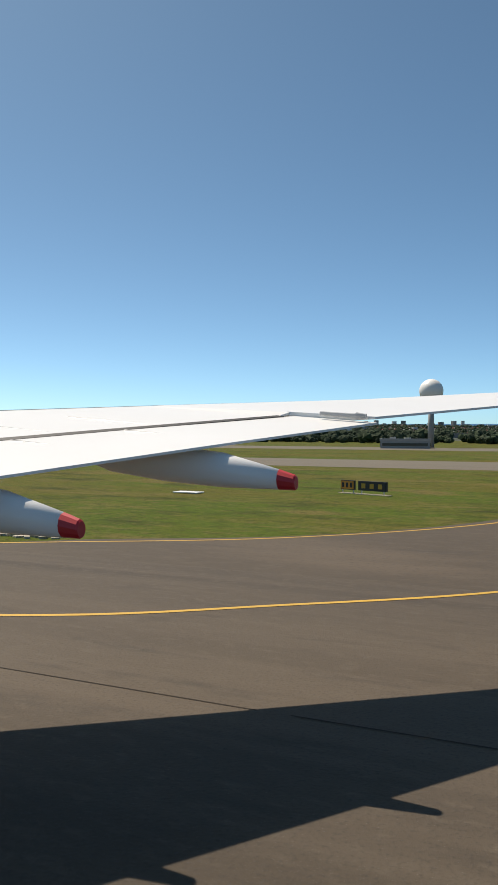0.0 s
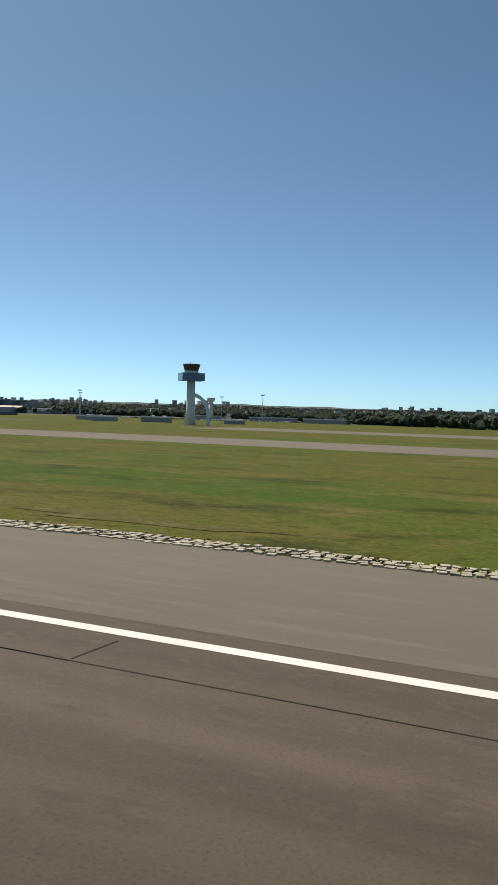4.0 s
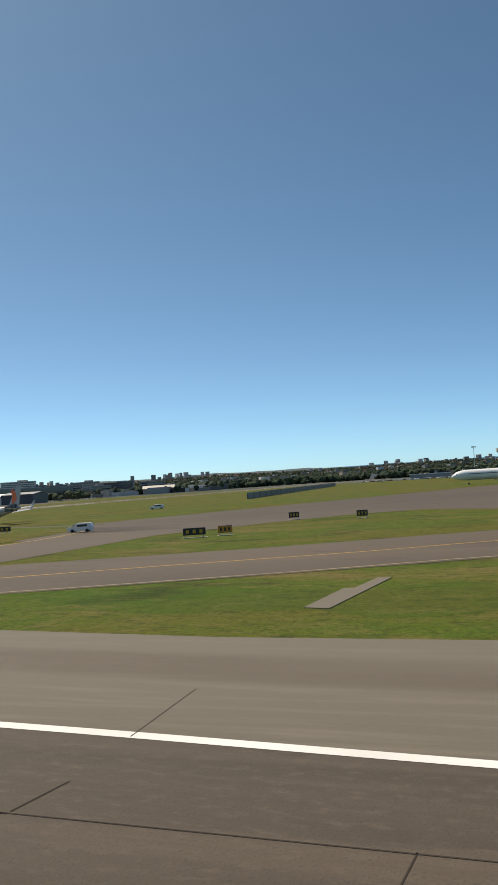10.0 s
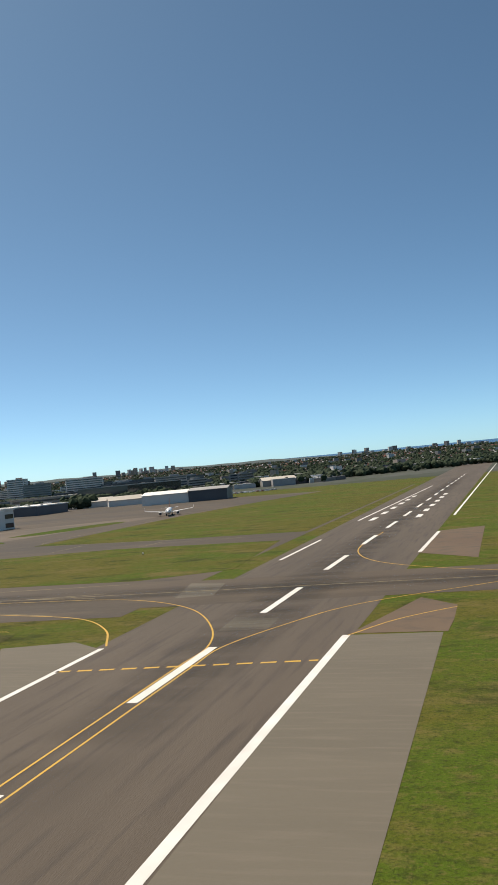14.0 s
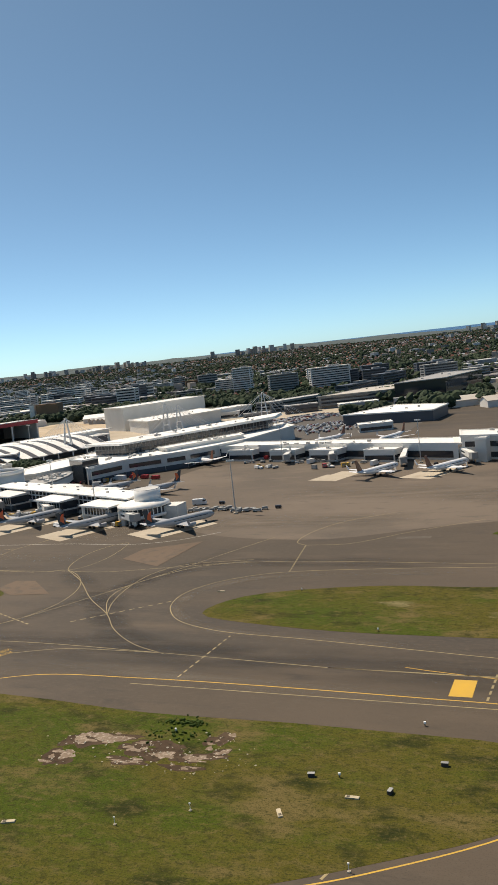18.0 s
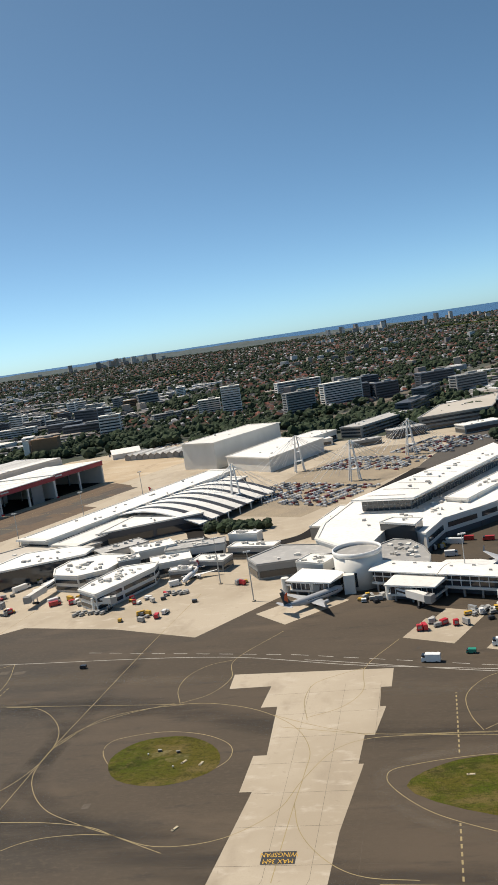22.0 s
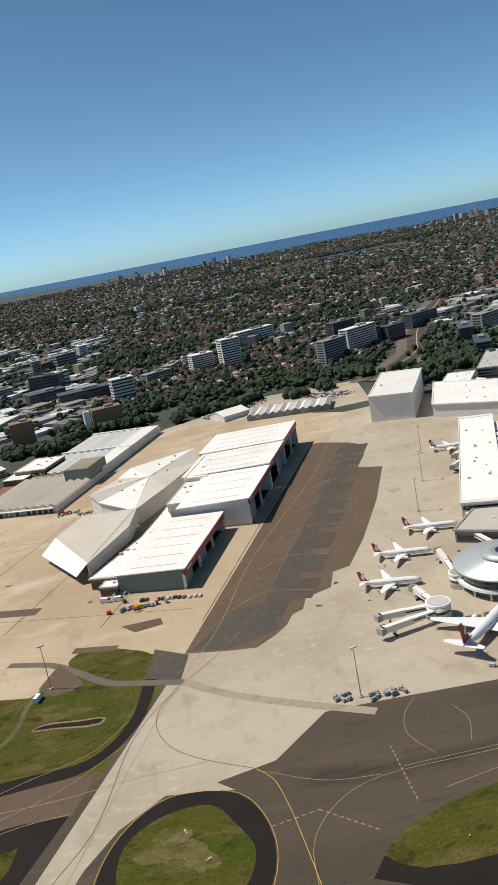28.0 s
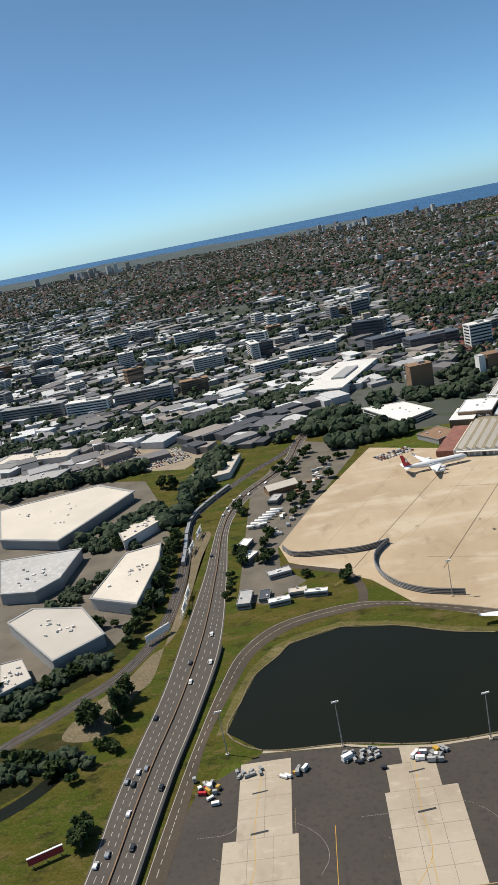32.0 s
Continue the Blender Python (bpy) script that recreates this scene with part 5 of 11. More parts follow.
for a, b in (((-1890, 499), (-1858, 488)), ((-1909, 464), (-1877, 453)), ((-1797, 386), (-1798, 416)), ((-1783, 687), (-1750, 678)), ):
    parked(white_jet, a, b, "red-tailed airliners at the terminal")
commuter = jet("commuter_airliner", "small white high-tailed commuter airliner on the concrete apron", JET_PAINT, JET_PAINT, 24.0, 26.0, 1.35, accent=RED)
parked(commuter, (-1682, 455), (-1685, 430), "commuter airliners", True, 24.0)
plain_jet = jet("plain_white_airliner", "plain white twin-engine airliner with a brown tail, on the apron", JET_PAINT, TAIL_BROWN)
parked(plain_jet, (-1382, 420), (-1368, 450), "airliners at the far pier", True)
for a, b in (((-1350, 420), (-1332, 453)), ((-1498, 498), (-1526, 520)), ((-1188, 515), (-1176, 482)), ((-1440, 600), (-1455, 570)), ((-1395, 590), (-1405, 560))):
    parked(plain_jet, a, b, "airliners at the far pier")
taxi_jet = jet("taxiing_airliner", "silver-grey airliner with a red-starred tail on the taxiway", JET_GREY, JET_GREY, accent=TAIL_ORANGE)
part("tail_patch", Shape().box(-13.2, 0, 3.4, 2.6, 2.2, 1.5).box(-14.6, 0, 4.4, 2.0, 1.7, 1.0), TAIL_DARK, taxi_jet, "black pattern under the tail")
parked(taxi_jet, (-830, 190), (-868, 196), "airliners on the taxiways", True)
big = jet("wide_body_airliner", "large white wide-body airliner with a red tail, at its gate", JET_PAINT, WALL_RED, 58.0, 54.0, 2.55, accent=WHITE)
parked(big, (-1883, 375), (-1846, 408), "wide-body airliners", True, 56.0)
parked(big, (-2202, 457), (-2184, 508), "wide-body airliners", False, 56.0)
parked(big, (-690, 420), (-745, 400), "wide-body airliners", False, 56.0)
jumbo = jet("jumbo_airliner", "white four-engine jumbo airliner with a red tail, on concrete", JET_PAINT, RED, 60.0, 56.0, 2.9, True, accent=WHITE)
parked(jumbo, (-2226, 760), (-2166, 770), "jumbo airliners", True, 60.0)

# ---- buildings of the airport ----


def inset(pts, d):
    cx, cy = sum(p[0] for p in pts) / len(pts), sum(p[1] for p in pts) / len(pts)
    return [(x + (cx - x) * d, y + (cy - y) * d) for x, y in pts]


def roof_gear(parent, pts, z, count, seed):
    """Small plant boxes and vents on a flat roof."""
    rnd = random.Random(seed)
    cx, cy = sum(p[0] for p in pts) / len(pts), sum(p[1] for p in pts) / len(pts)
    for k in range((count * 3 + 3) // 4):
        a, b = rnd.choice(pts), rnd.choice(pts)
        f, g = rnd.uniform(0.1, 0.75), rnd.random()
        x, y = cx + ((a[0] * g + b[0] * (1 - g)) - cx) * f, cy + ((a[1] * g + b[1] * (1 - g)) - cy) * f
        part("roof_unit", Shape().box(x, y, z, rnd.uniform(0.8, 2.8), rnd.uniform(0.8, 2.4), rnd.uniform(0.5, 1.4), rnd.choice((0, 23, 67))), ROOF_GREY if rnd.random() < 0.6 else WALL_WHITE, parent)


def hall(name, label, pts, h, wall=None, roof=None, floors=0, gear=4, band=None, overhang=0.03, category="building"):
    """A flat-roofed building over a plan outline, with a roof slab, a kerb and ribbon windows on every side and storey."""
    t = thing(name, label, category, *[sum(p[k] for p in pts) / len(pts) for k in (0, 1)])
    cx, cy = t.matrix_world.translation.x / K, t.matrix_world.translation.y / K
    loc = [(x - cx, y - cy) for x, y in pts]
    body = part("wall", Shape().prism(loc, -0.3, h - 0.5), wall or WALL_WHITE, t)
    part("roof", Shape().prism(inset(loc, -overhang), h - 0.5, h), roof or ROOF_WHITE, t)
    for f in range(floors):
        z = 1.2 + (h - 1.5) * f / floors
        for (ax, ay), (bx, by) in zip(loc, [*loc[1:], loc[0]]):
            d = math.hypot(bx - ax, by - ay)
            if d < 6:
                continue
            mx, my = (ax + bx) / 2, (ay + by) / 2
            part("window_band", Shape().box(mx, my, z, d * 0.92, 0.5, (h - 1.5) / floors * 0.5, math.degrees(math.atan2(by - ay, bx - ax))), band or GLASS, body)
    n, outer, inner = len(loc), inset(loc, -overhang), inset(loc, 0.02)
    loops = [[(x, y, h) for x, y in outer], [(x, y, h + 0.45) for x, y in outer], [(x, y, h + 0.45) for x, y in inner], [(x, y, h) for x, y in inner]]
    part("parapet", Shape().rings(loops, False), WALL_WHITE if roof is ROOF_WHITE or roof is None else WALL_GREY, t)
    if gear:
        roof_gear(t, loc, h, gear, len(name) + int(abs(pts[0][0])))
    return t


def oblong(x, y, w, d, turn):
    c, s = math.cos(radians(turn)), math.sin(radians(turn))
    return [(x + a * c - b * s, y + a * s + b * c) for a, b in ((-w / 2, -d / 2), (w / 2, -d / 2), (w / 2, d / 2), (-w / 2, d / 2))]


def gable(name, label, x, y, w, d, h, rise_, turn, wall, roof, ribs=0, doors=0, category="building"):
    """A shed with a pitched roof, ridge along its length w."""
    t = thing(name, label, category, x, y, 0, turn)
    body = part("wall", Shape().add([(sx * w / 2, sy * d / 2, z) for z in (-0.3, h) for sx, sy in ((-1, -1), (1, -1), (1, 1), (-1, 1))] + [(-w / 2, 0, h + rise_), (w / 2, 0, h + rise_)],
                                    [(0, 1, 5, 4), (2, 3, 7, 6), (1, 2, 6, 9, 5), (3, 0, 4, 8, 7)]), wall, t)
    for s in (-1, 1):
        e = 0.8
        slope = part("roof", Shape().add([(-w / 2 - e, s * (d / 2 + e), h - e * rise_ / d * 2), (w / 2 + e, s * (d / 2 + e), h - e * rise_ / d * 2), (w / 2 + e, 0, h + rise_ + 0.1), (-w / 2 - e, 0, h + rise_ + 0.1),
                                          (-w / 2 - e, s * (d / 2 + e), h - e * rise_ / d * 2 + 0.4), (w / 2 + e, s * (d / 2 + e), h - e * rise_ / d * 2 + 0.4), (w / 2 + e, 0, h + rise_ + 0.5), (-w / 2 - e, 0, h + rise_ + 0.5)],
                                         [(4, 5, 6, 7), (3, 2, 1, 0), (0, 1, 5, 4), (1, 2, 6, 5), (3, 0, 4, 7)]), roof, t)
        for k in range(ribs):
            xx = -w / 2 + w * (k + 0.5) / ribs
            part("rooflight", Shape().add([(xx - 0.6, s * d * 0.42, h + rise_ * 0.16 + 0.5), (xx + 0.6, s * d * 0.42, h + rise_ * 0.16 + 0.5), (xx + 0.6, s * d * 0.08, h + rise_ * 0.84 + 0.5), (xx - 0.6, s * d * 0.08, h + rise_ * 0.84 + 0.5)], [(0, 1, 2, 3)]), ROOF_GREY, slope)
    for k in range(doors):
        part("door", Shape().box(-w / 2 + w * (k + 0.5) / doors, -d / 2 - 0.1, 0, w / doors * 0.6, 0.4, h * 0.6), DARK, body, "dark roller door")
    return t


def vent_drum(name, label, x, y, r, h):
    t = thing(name, label, "building", x, y)
    part("wall", Shape().drum(0, 0, -0.3, r, h, 32), WALL_WHITE, t, flat=False)
    part("window_band", Shape().drum(0, 0, h * 0.45, r + 0.08, h * 0.16, 32), GLASS, t)
    part("parapet", Shape().drum(0, 0, h - 0.6, r + 0.3, 1.0, 32), WHITE, t)
    part("roof", Shape().drum(0, 0, h + 0.41, r - 0.6, 0.15, 32), ROOF_GREY, t)
    return t


# maintenance hangars: along A the front, B the depth
UA, UB = Vector((0.361, 0.933, 0)), Vector((-0.933, 0.361, 0))


def hangar(name, label, x, y, long, deep, h, bays, open_, end_mat, rise_=2.5):
    """An aircraft hangar whose open front looks over the taxilane; local +x along the front, +y into it."""
    t = thing(name, label, "hangar", x, y, 0, math.degrees(math.atan2(UA.y, UA.x)))
    part("end_wall", Shape().prism([(0, 0), (1, 0), (1, deep), (0, deep)], -0.3, [h, h, h - rise_, h - rise_]), end_mat, t)
    part("end_wall", Shape().prism([(long - 1, 0), (long, 0), (long, deep), (long - 1, deep)], -0.3, [h, h, h - rise_, h - rise_]), WALL_WHITE, t)
    part("back_wall", Shape().box(long / 2, deep - 0.5, -0.3, long - 2, 1, h - rise_), WALL_WHITE, t)
    # lining and floor coloured dark to deepen the shade inside the open hangar
    part("inner_lining", Shape().box(long / 2, deep - 1.3, -0.3, long - 2.2, 0.5, h - rise_ - 1), WALL_DARK, t, "inner back wall coloured dark for the interior shade")
    part("floor", Shape().box(long / 2, deep / 2 + 1, 0.0, long - 2.2, deep - 3, 0.12), DARK_ASPHALT, t, "hangar floor coloured dark for the interior shade")
    roof = part("roof", Shape().add([(-1, -1.5, h), (long + 1, -1.5, h), (long + 1, deep + 1, h - rise_), (-1, deep + 1, h - rise_), (-1, -1.5, h + 0.7), (long + 1, -1.5, h + 0.7), (long + 1, deep + 1, h - rise_ + 0.7), (-1, deep + 1, h - rise_ + 0.7)],
                                    [(4, 5, 6, 7), (3, 2, 1, 0), (0, 1, 5, 4), (1, 2, 6, 5), (2, 3, 7, 6), (3, 0, 4, 7)]), ROOF_WHITE, t)
    for k in range(bays * 2):
        xx = long * (k + 0.5) / bays / 2
        part("rooflight", Shape().add([(xx - 0.5, deep * 0.15, h - rise_ * 0.15 + 0.75), (xx + 0.5, deep * 0.15, h - rise_ * 0.15 + 0.75), (xx + 0.5, deep * 0.85, h - rise_ * 0.85 + 0.75), (xx - 0.5, deep * 0.85, h - rise_ * 0.85 + 0.75)], [(0, 1, 2, 3)]), ROOF_TAN, roof)
    fascia = part("fascia", Shape().box(long / 2, -0.8, h - 4.2, long + 1.5, 1.2, 4.1), WALL_RED, t, "dark red band over the doors")
    part("sign", Shape().box(long * 0.08, -1.5, h - 2.4, 9, 0.15, 1.3), WHITE_PAINT, fascia, "white plain bars in place of lettering")
    part("base_strip", Shape().box(0.4, -0.6, 0, 3, 1.4, 1.2), RED, t, "red painted strip at the foot of the wall")
    for k in range(bays + 1):
        part("pier", Shape().box(long * k / bays, 0.4, -0.3, 1.6, 1.6, h - 3), WALL_WHITE, t)
    for k in open_:
        part("door_leaf", Shape().box(long * (k + 0.35) / bays, 1.2, 0, long / bays * 0.42, 0.8, h - 3.6), WALL_GREY, t, "pale grey sliding hangar door")
    for k in range(3):
        part("strut", Shape().box(long * (k + 0.6) / 3, deep * 0.5, -0.3, 1, 1, h - 2), STEEL, t)
    return t


hangar("large_hangar", "white-roofed hangar with a dark red fascia and open front", -1947, 611, 78, 54, 19.5, 2, (0,), WALL_WHITE)
hangar("large_hangar", "white-roofed hangar with a dark red fascia and open front", -1918, 686, 66, 74, 21, 2, (1,), WALL_WHITE, 4)
hangar("large_hangar", "white-roofed hangar with a dark red fascia and open front", -1894, 748, 66, 78, 22, 2, (), WALL_WHITE, 4)
hangar("green_hangar", "hangar with a sage green end wall, white roof and red fascia", -2002, 522, 97, 44, 13, 3, (0, 1), WALL_GREEN, 1.0)
hall("brick_annex", "small white and brick annex at the foot of the green hangar", oblong(-2047, 545, 14, 12, 69), 6, BRICK, ROOF_WHITE, 1, 1)
hall("low_link", "low white roofs and brick base beside the green hangar", [(-2061, 555), (-2043, 549), (-2003, 642), (-2005, 670), (-2026, 614)], 8, BRICK, ROOF_WHITE, 1, 8)
hall("tall_link", "tall white plant block between the hangars", [(-2004, 655), (-1985, 648), (-1966, 700), (-1985, 707)], 15, WALL_WHITE, ROOF_WHITE, 0, 4)
hall("stepped_workshop", "white stepped workshop behind the large hangars", [(-1986, 706), (-1968, 700), (-1946, 752), (-1963, 766)], 18, WALL_WHITE, ROOF_WHITE, 0, 3)
hall("rear_office", "long white ribbed office behind the works", [(-2237, 1001), (-2190, 998), (-2166, 944), (-2203, 915)], 7, WALL_WHITE, ROOF_WHITE, 2, 8)
hall("rust_shed", "low shed with a rusty red roof beside the works", [(-2196, 862), (-2172, 880), (-2158, 850), (-2180, 832)], 5, WALL_GREY, BRICK, 0, 2)
hall("workshop_link", "low white workshop roofs between the hangars", [(-1990, 640), (-1966, 622), (-1935, 705), (-1965, 720)], 11, WALL_WHITE, ROOF_WHITE, 1, 9)
FACETED = [(-2067, 735), (-2058, 706), (-2029, 662), (-2001, 710), (-1970, 768), (-1968, 824), (-2030, 798), (-2042, 769)]
t = thing("faceted_hangar", "faceted hangar with tan roof planes, their shading painted in, and grey-white walls", "hangar", -2018, 744)
flat_pts = [(x + 2018, y - 744) for x, y in FACETED]
part("wall", Shape().prism(inset(flat_pts, 0.03), -0.3, 13.6), WALL_WHITE, t)
# tan, cream and white alternate to paint shading differences between the facets
for k, ((ax, ay), (bx, by)) in enumerate(zip(flat_pts, [*flat_pts[1:], flat_pts[0]])):
    part("roof_plane", Shape().add([(ax, ay, 13.5), (bx, by, 13.5), (4, 2, 15.6 if k % 2 else 15.2), (ax, ay, 14.1), (bx, by, 14.1), (4, 2, 16.2 if k % 2 else 15.8)], [(3, 4, 5), (2, 1, 0), (0, 1, 4, 3), (1, 2, 5, 4), (2, 0, 3, 5)]), (ROOF_TAN, ROOF_CREAM, ROOF_WHITE)[(k * 2 + k // 3) % 3], t)
for x, y in ((-20, -22), (-10, -30), (-2, -20), (8, 6), (20, 12), (26, 40), (30, 60), (14, 40), (-22, 10), (-8, 22)):
    part("roof_vent", Shape().drum(x, y, 14.2, 0.8, 1.9, 8), ROOF_GREY, t)
part("door_head", Shape().box(-29, -28, 8.6, 44, 1.4, 3.4, -44), ROOF_CREAM, t, "cream panel over the open bay")
# solid dark panel in place of the shaded opening
part("open_bay", Shape().box(-29.2, -28.2, 0.1, 40, 1.6, 8.4, -44), DARK, t, "dark panel standing for the shade in the open hangar bay")
t = thing("canopy_hangar", "angular tan canopy roof with a white rim on steel trestles", "hangar", -2060, 630)
top = [(-28, 10, 12.5), (-2, -59, 12), (26.5, -5, 13.6), (33, 34, 14.4), (-9.6, 48, 13)]
part("roof", Shape().add(top + [(x, y, z + 0.7) for x, y, z in top], [(9, 8, 7, 6, 5), (0, 1, 2, 3, 4)] + [(k, (k + 1) % 5, (k + 1) % 5 + 5, k + 5) for k in range(5)]), ROOF_TAN, t)
part("roof_ridge", Shape().add([(-25, 11, 13.5), (-1, -53, 13.1), (31, 31, 15.3), (-24, 14, 13.5)], [(0, 1, 2), (0, 2, 3)]), ROOF_CREAM, t, "paler raised roof panel")
part("rim", Shape().add([(-39, -1, 6), (-11, -61, 6), (-2, -59, 12.9), (-28, 10, 13.3), (-38, 0, 5.4), (-10.4, -60, 5.4)], [(0, 1, 2, 3), (3, 2, 5, 4), (0, 4, 5, 1), (0, 3, 4), (1, 5, 2)]), WHITE, t, "sloping white edge")
part("wall", Shape().add([(-2, -59, 12), (26.5, -5, 13.6), (33, 34, 14.4), (33, 34, 5), (26.5, -5, 4.5), (-2, -59, 4), (-2.7, -58.6, 12), (25.8, -4.8, 13.6), (32.3, 34, 14.4), (32.3, 34, 5), (25.8, -4.8, 4.5), (-2.7, -58.6, 4)], [(0, 5, 4, 1), (1, 4, 3, 2), (6, 7, 10, 11), (7, 8, 9, 10), (5, 11, 10, 4), (4, 10, 9, 3), (0, 6, 11, 5)]), WALL_WHITE, t)
for k in range(9):
    f = k / 8
    x, y = (-2 + 57 * f, -59 + 108 * f) if f < 0.5 else (26.5 + 13 * (f - 0.5), -5 + 78 * (f - 0.5))
    part("trestle", Shape().tube((x - 1.5, y + 1, -0.3), (x - 0.5, y + 0.5, 5.5), 0.25, n=6).tube((x - 4, y + 2.5, -0.3), (x - 0.5, y + 0.5, 5.5), 0.2, n=6), STEEL, t)
# north-light workshops
OLIVE_ROOF = material("weathered olive roof felt", (0.2, 0.175, 0.11), 0.85, second=(0.27, 0.235, 0.16), scale=0.08, tint=0.1)
RUST_ROOF = material("rusty red sheet roof", (0.2, 0.075, 0.05), 0.8, second=(0.27, 0.12, 0.085), scale=0.1, fine=(0.12, 0.06, 0.045), fine_scale=0.6)
t = thing("sawtooth_workshop", "long workshop with rows of pale saw-tooth roofs", "workshop", -2138, 772, 0, 67)
part("wall", Shape().box(131, -2, -0.3, 262, 84, 6.4), WALL_WHITE, t)
part("valley_roof", Shape().box(131, -2, 6.1, 260, 82, 0.4), OLIVE_ROOF, t, "olive felt between the teeth")
for i in range(10):
    y0 = -43 + 8.3 * i
    for x0, x1, lift in ((0, 92, 0), (104, 176, 0.8), (182, 258, 0.8)):
        if x0 and i < 2:
            continue
        tooth = part("roof_tooth", Shape().add([(x0, y0, 6.4 + lift), (x1, y0, 6.4 + lift), (x1, y0 + 4.2, 8.6 + lift), (x0, y0 + 4.2, 8.6 + lift), (x1, y0 + 4.8, 6.4 + lift), (x0, y0 + 4.8, 6.4 + lift)], [(0, 1, 2, 3), (3, 2, 4, 5), (0, 3, 5), (1, 4, 2)]), ROOF_CREAM if x0 == 0 else ROOF_WHITE, t)
        part("glazing", Shape().box((x0 + x1) / 2, y0 + 4.75, 6.9 + lift, x1 - x0 - 2, 0.3, 1.3), OLIVE_ROOF, tooth)
part("side_roof", Shape().box(181, -35, 6, 160, 17, 3.2), ROOF_WHITE, t, "broad white flat roof along the side")
part("cross_duct", Shape().box(178, -2, 8.4, 3, 84, 1.4), WHITE, t, "white cross wall over the roofs")
part("cross_duct", Shape().box(259, -2, 6, 3, 84, 3.4), WHITE, t, "white end wall over the roofs")
plant = part("plant_block", Shape().box(92, -30, 6, 40, 26, 11), WALL_GREEN, t, "tall grey-green plant block on the roof")
part("plant_roof", Shape().box(92, -30, 17, 39, 25, 0.4), OLIVE_ROOF, plant, "olive ribbed roof")
part("brown_bay", Shape().box(40, 48, -0.3, 80, 16, 6), RUST_ROOF, t, "rust red sheet roof along the side")
part("brick_hall", Shape().box(112, 50, -0.3, 44, 24, 9), BRICK, t, "dark brick hall with a white roof")
part("brick_hall_roof", Shape().box(112, 50, 8.7, 45, 25, 0.5), ROOF_WHITE, t)
part("canopy", Shape().box(-1.5, -2, 4.6, 3.4, 78, 0.4), WALL_WHITE, t, "low white canopy along the front")
for i in range(14):
    part("gate_door", Shape().box(-0.2, -38 + 5.6 * i, 0, 0.5, 3.6, 4), DARK if i < 5 or i % 3 == 0 else WALL_GREY, t)
hall("canteen_block", "low white office block with a brown upper storey", oblong(-2124, 905, 46, 34, 67), 13, BRICK, ROOF_WHITE, 2, 6)

# terminal with the round pavilion
t = thing("round_pavilion", "round silver-roofed departure pavilion with stepped rings", "terminal", -1837, 433)
part("wall", Shape().drum(0, 0, -0.3, 22, 7, 48), WALL_GREY, t, flat=False)
part("window_band", Shape().drum(0, 0, 6.5, 24, 4.5, 48), GLASS, t)
part("ring", Shape().drum(0, 0, 4.6, 26.5, 1.6, 48), WHITE, t, "white ring walkway")
PAV = material("silver standing-seam roof", (0.5, 0.52, 0.5), 0.4, 0.4, second=(0.42, 0.44, 0.42), scale=0.1)
part("roof", Shape().rings([[(q * math.cos(6.2832 * i / 48), q * math.sin(6.2832 * i / 48), z) for i in range(48)] for q, z in ((24, 11), (27.5, 11.6), (27, 12.6), (12, 15.5), (11.9, 16.6))]), PAV, t, flat=False)
part("roof_ring", Shape().rings([[(q * math.cos(6.2832 * i / 48), q * math.sin(6.2832 * i / 48), z) for i in range(48)] for q, z in ((12.6, 16), (13, 17), (6, 18.2), (5, 17.6))]), PAV, t, flat=False)
part("skylight", Shape().drum(0, 0, 17.3, 5, 0.6, 24), GLASS, t, "dark round skylight")
for k in range(16):
    a = 6.2832 * k / 16
    part("column", Shape().tube((24.5 * math.cos(a), 24.5 * math.sin(a), -0.3), (24.5 * math.cos(a), 24.5 * math.sin(a), 6), 0.6, n=8), WALL_WHITE, t)
for x, y, r, h in ((-1883, 413, 6, 8), (-1841, 408, 6, 8), (-1810, 424, 6, 8), (-1861, 440, 5, 8)):
    vent_drum("gate_drum", "small grey-white round gate tower with a flat rim", x, y, r, h)["group"] = "gate drums"
hall("link_hall", "flat tan-roofed hall between the round pavilion and the concourse", [(-1840, 496), (-1817, 479), (-1800, 492), (-1772, 499), (-1760, 512), (-1785, 521), (-1808, 532)], 8, WALL_GREY, ROOF_TAN, 1, 5, category="terminal")
hall("gate_hall", "white-roofed gate hall with dark glass under a broad roof", [(-1810, 459), (-1800, 490), (-1773, 497), (-1755, 488), (-1755, 474), (-1775, 463), (-1800, 451)], 11, GLASS, ROOF_WHITE, 0, 10, category="terminal")
hall("long_concourse", "long white concourse building with a bright flat roof", [(-1822, 528), (-1797, 517), (-1714, 716), (-1740, 727)], 12, WALL_WHITE, ROOF_WHITE, 2, 14, category="terminal")
hall("side_concourse", "lower white strip of roof along the concourse", [(-1793, 516), (-1772, 507), (-1700, 690), (-1722, 700)], 9, WALL_DARK, ROOF_WHITE, 1, 12, category="terminal")
hall("check_in_hall", "white flat-roofed check-in hall with dark clerestory", [(-1768, 528), (-1735, 545), (-1705, 560), (-1745, 632)], 10, WALL_DARK, ROOF_WHITE, 1, 9, category="terminal")
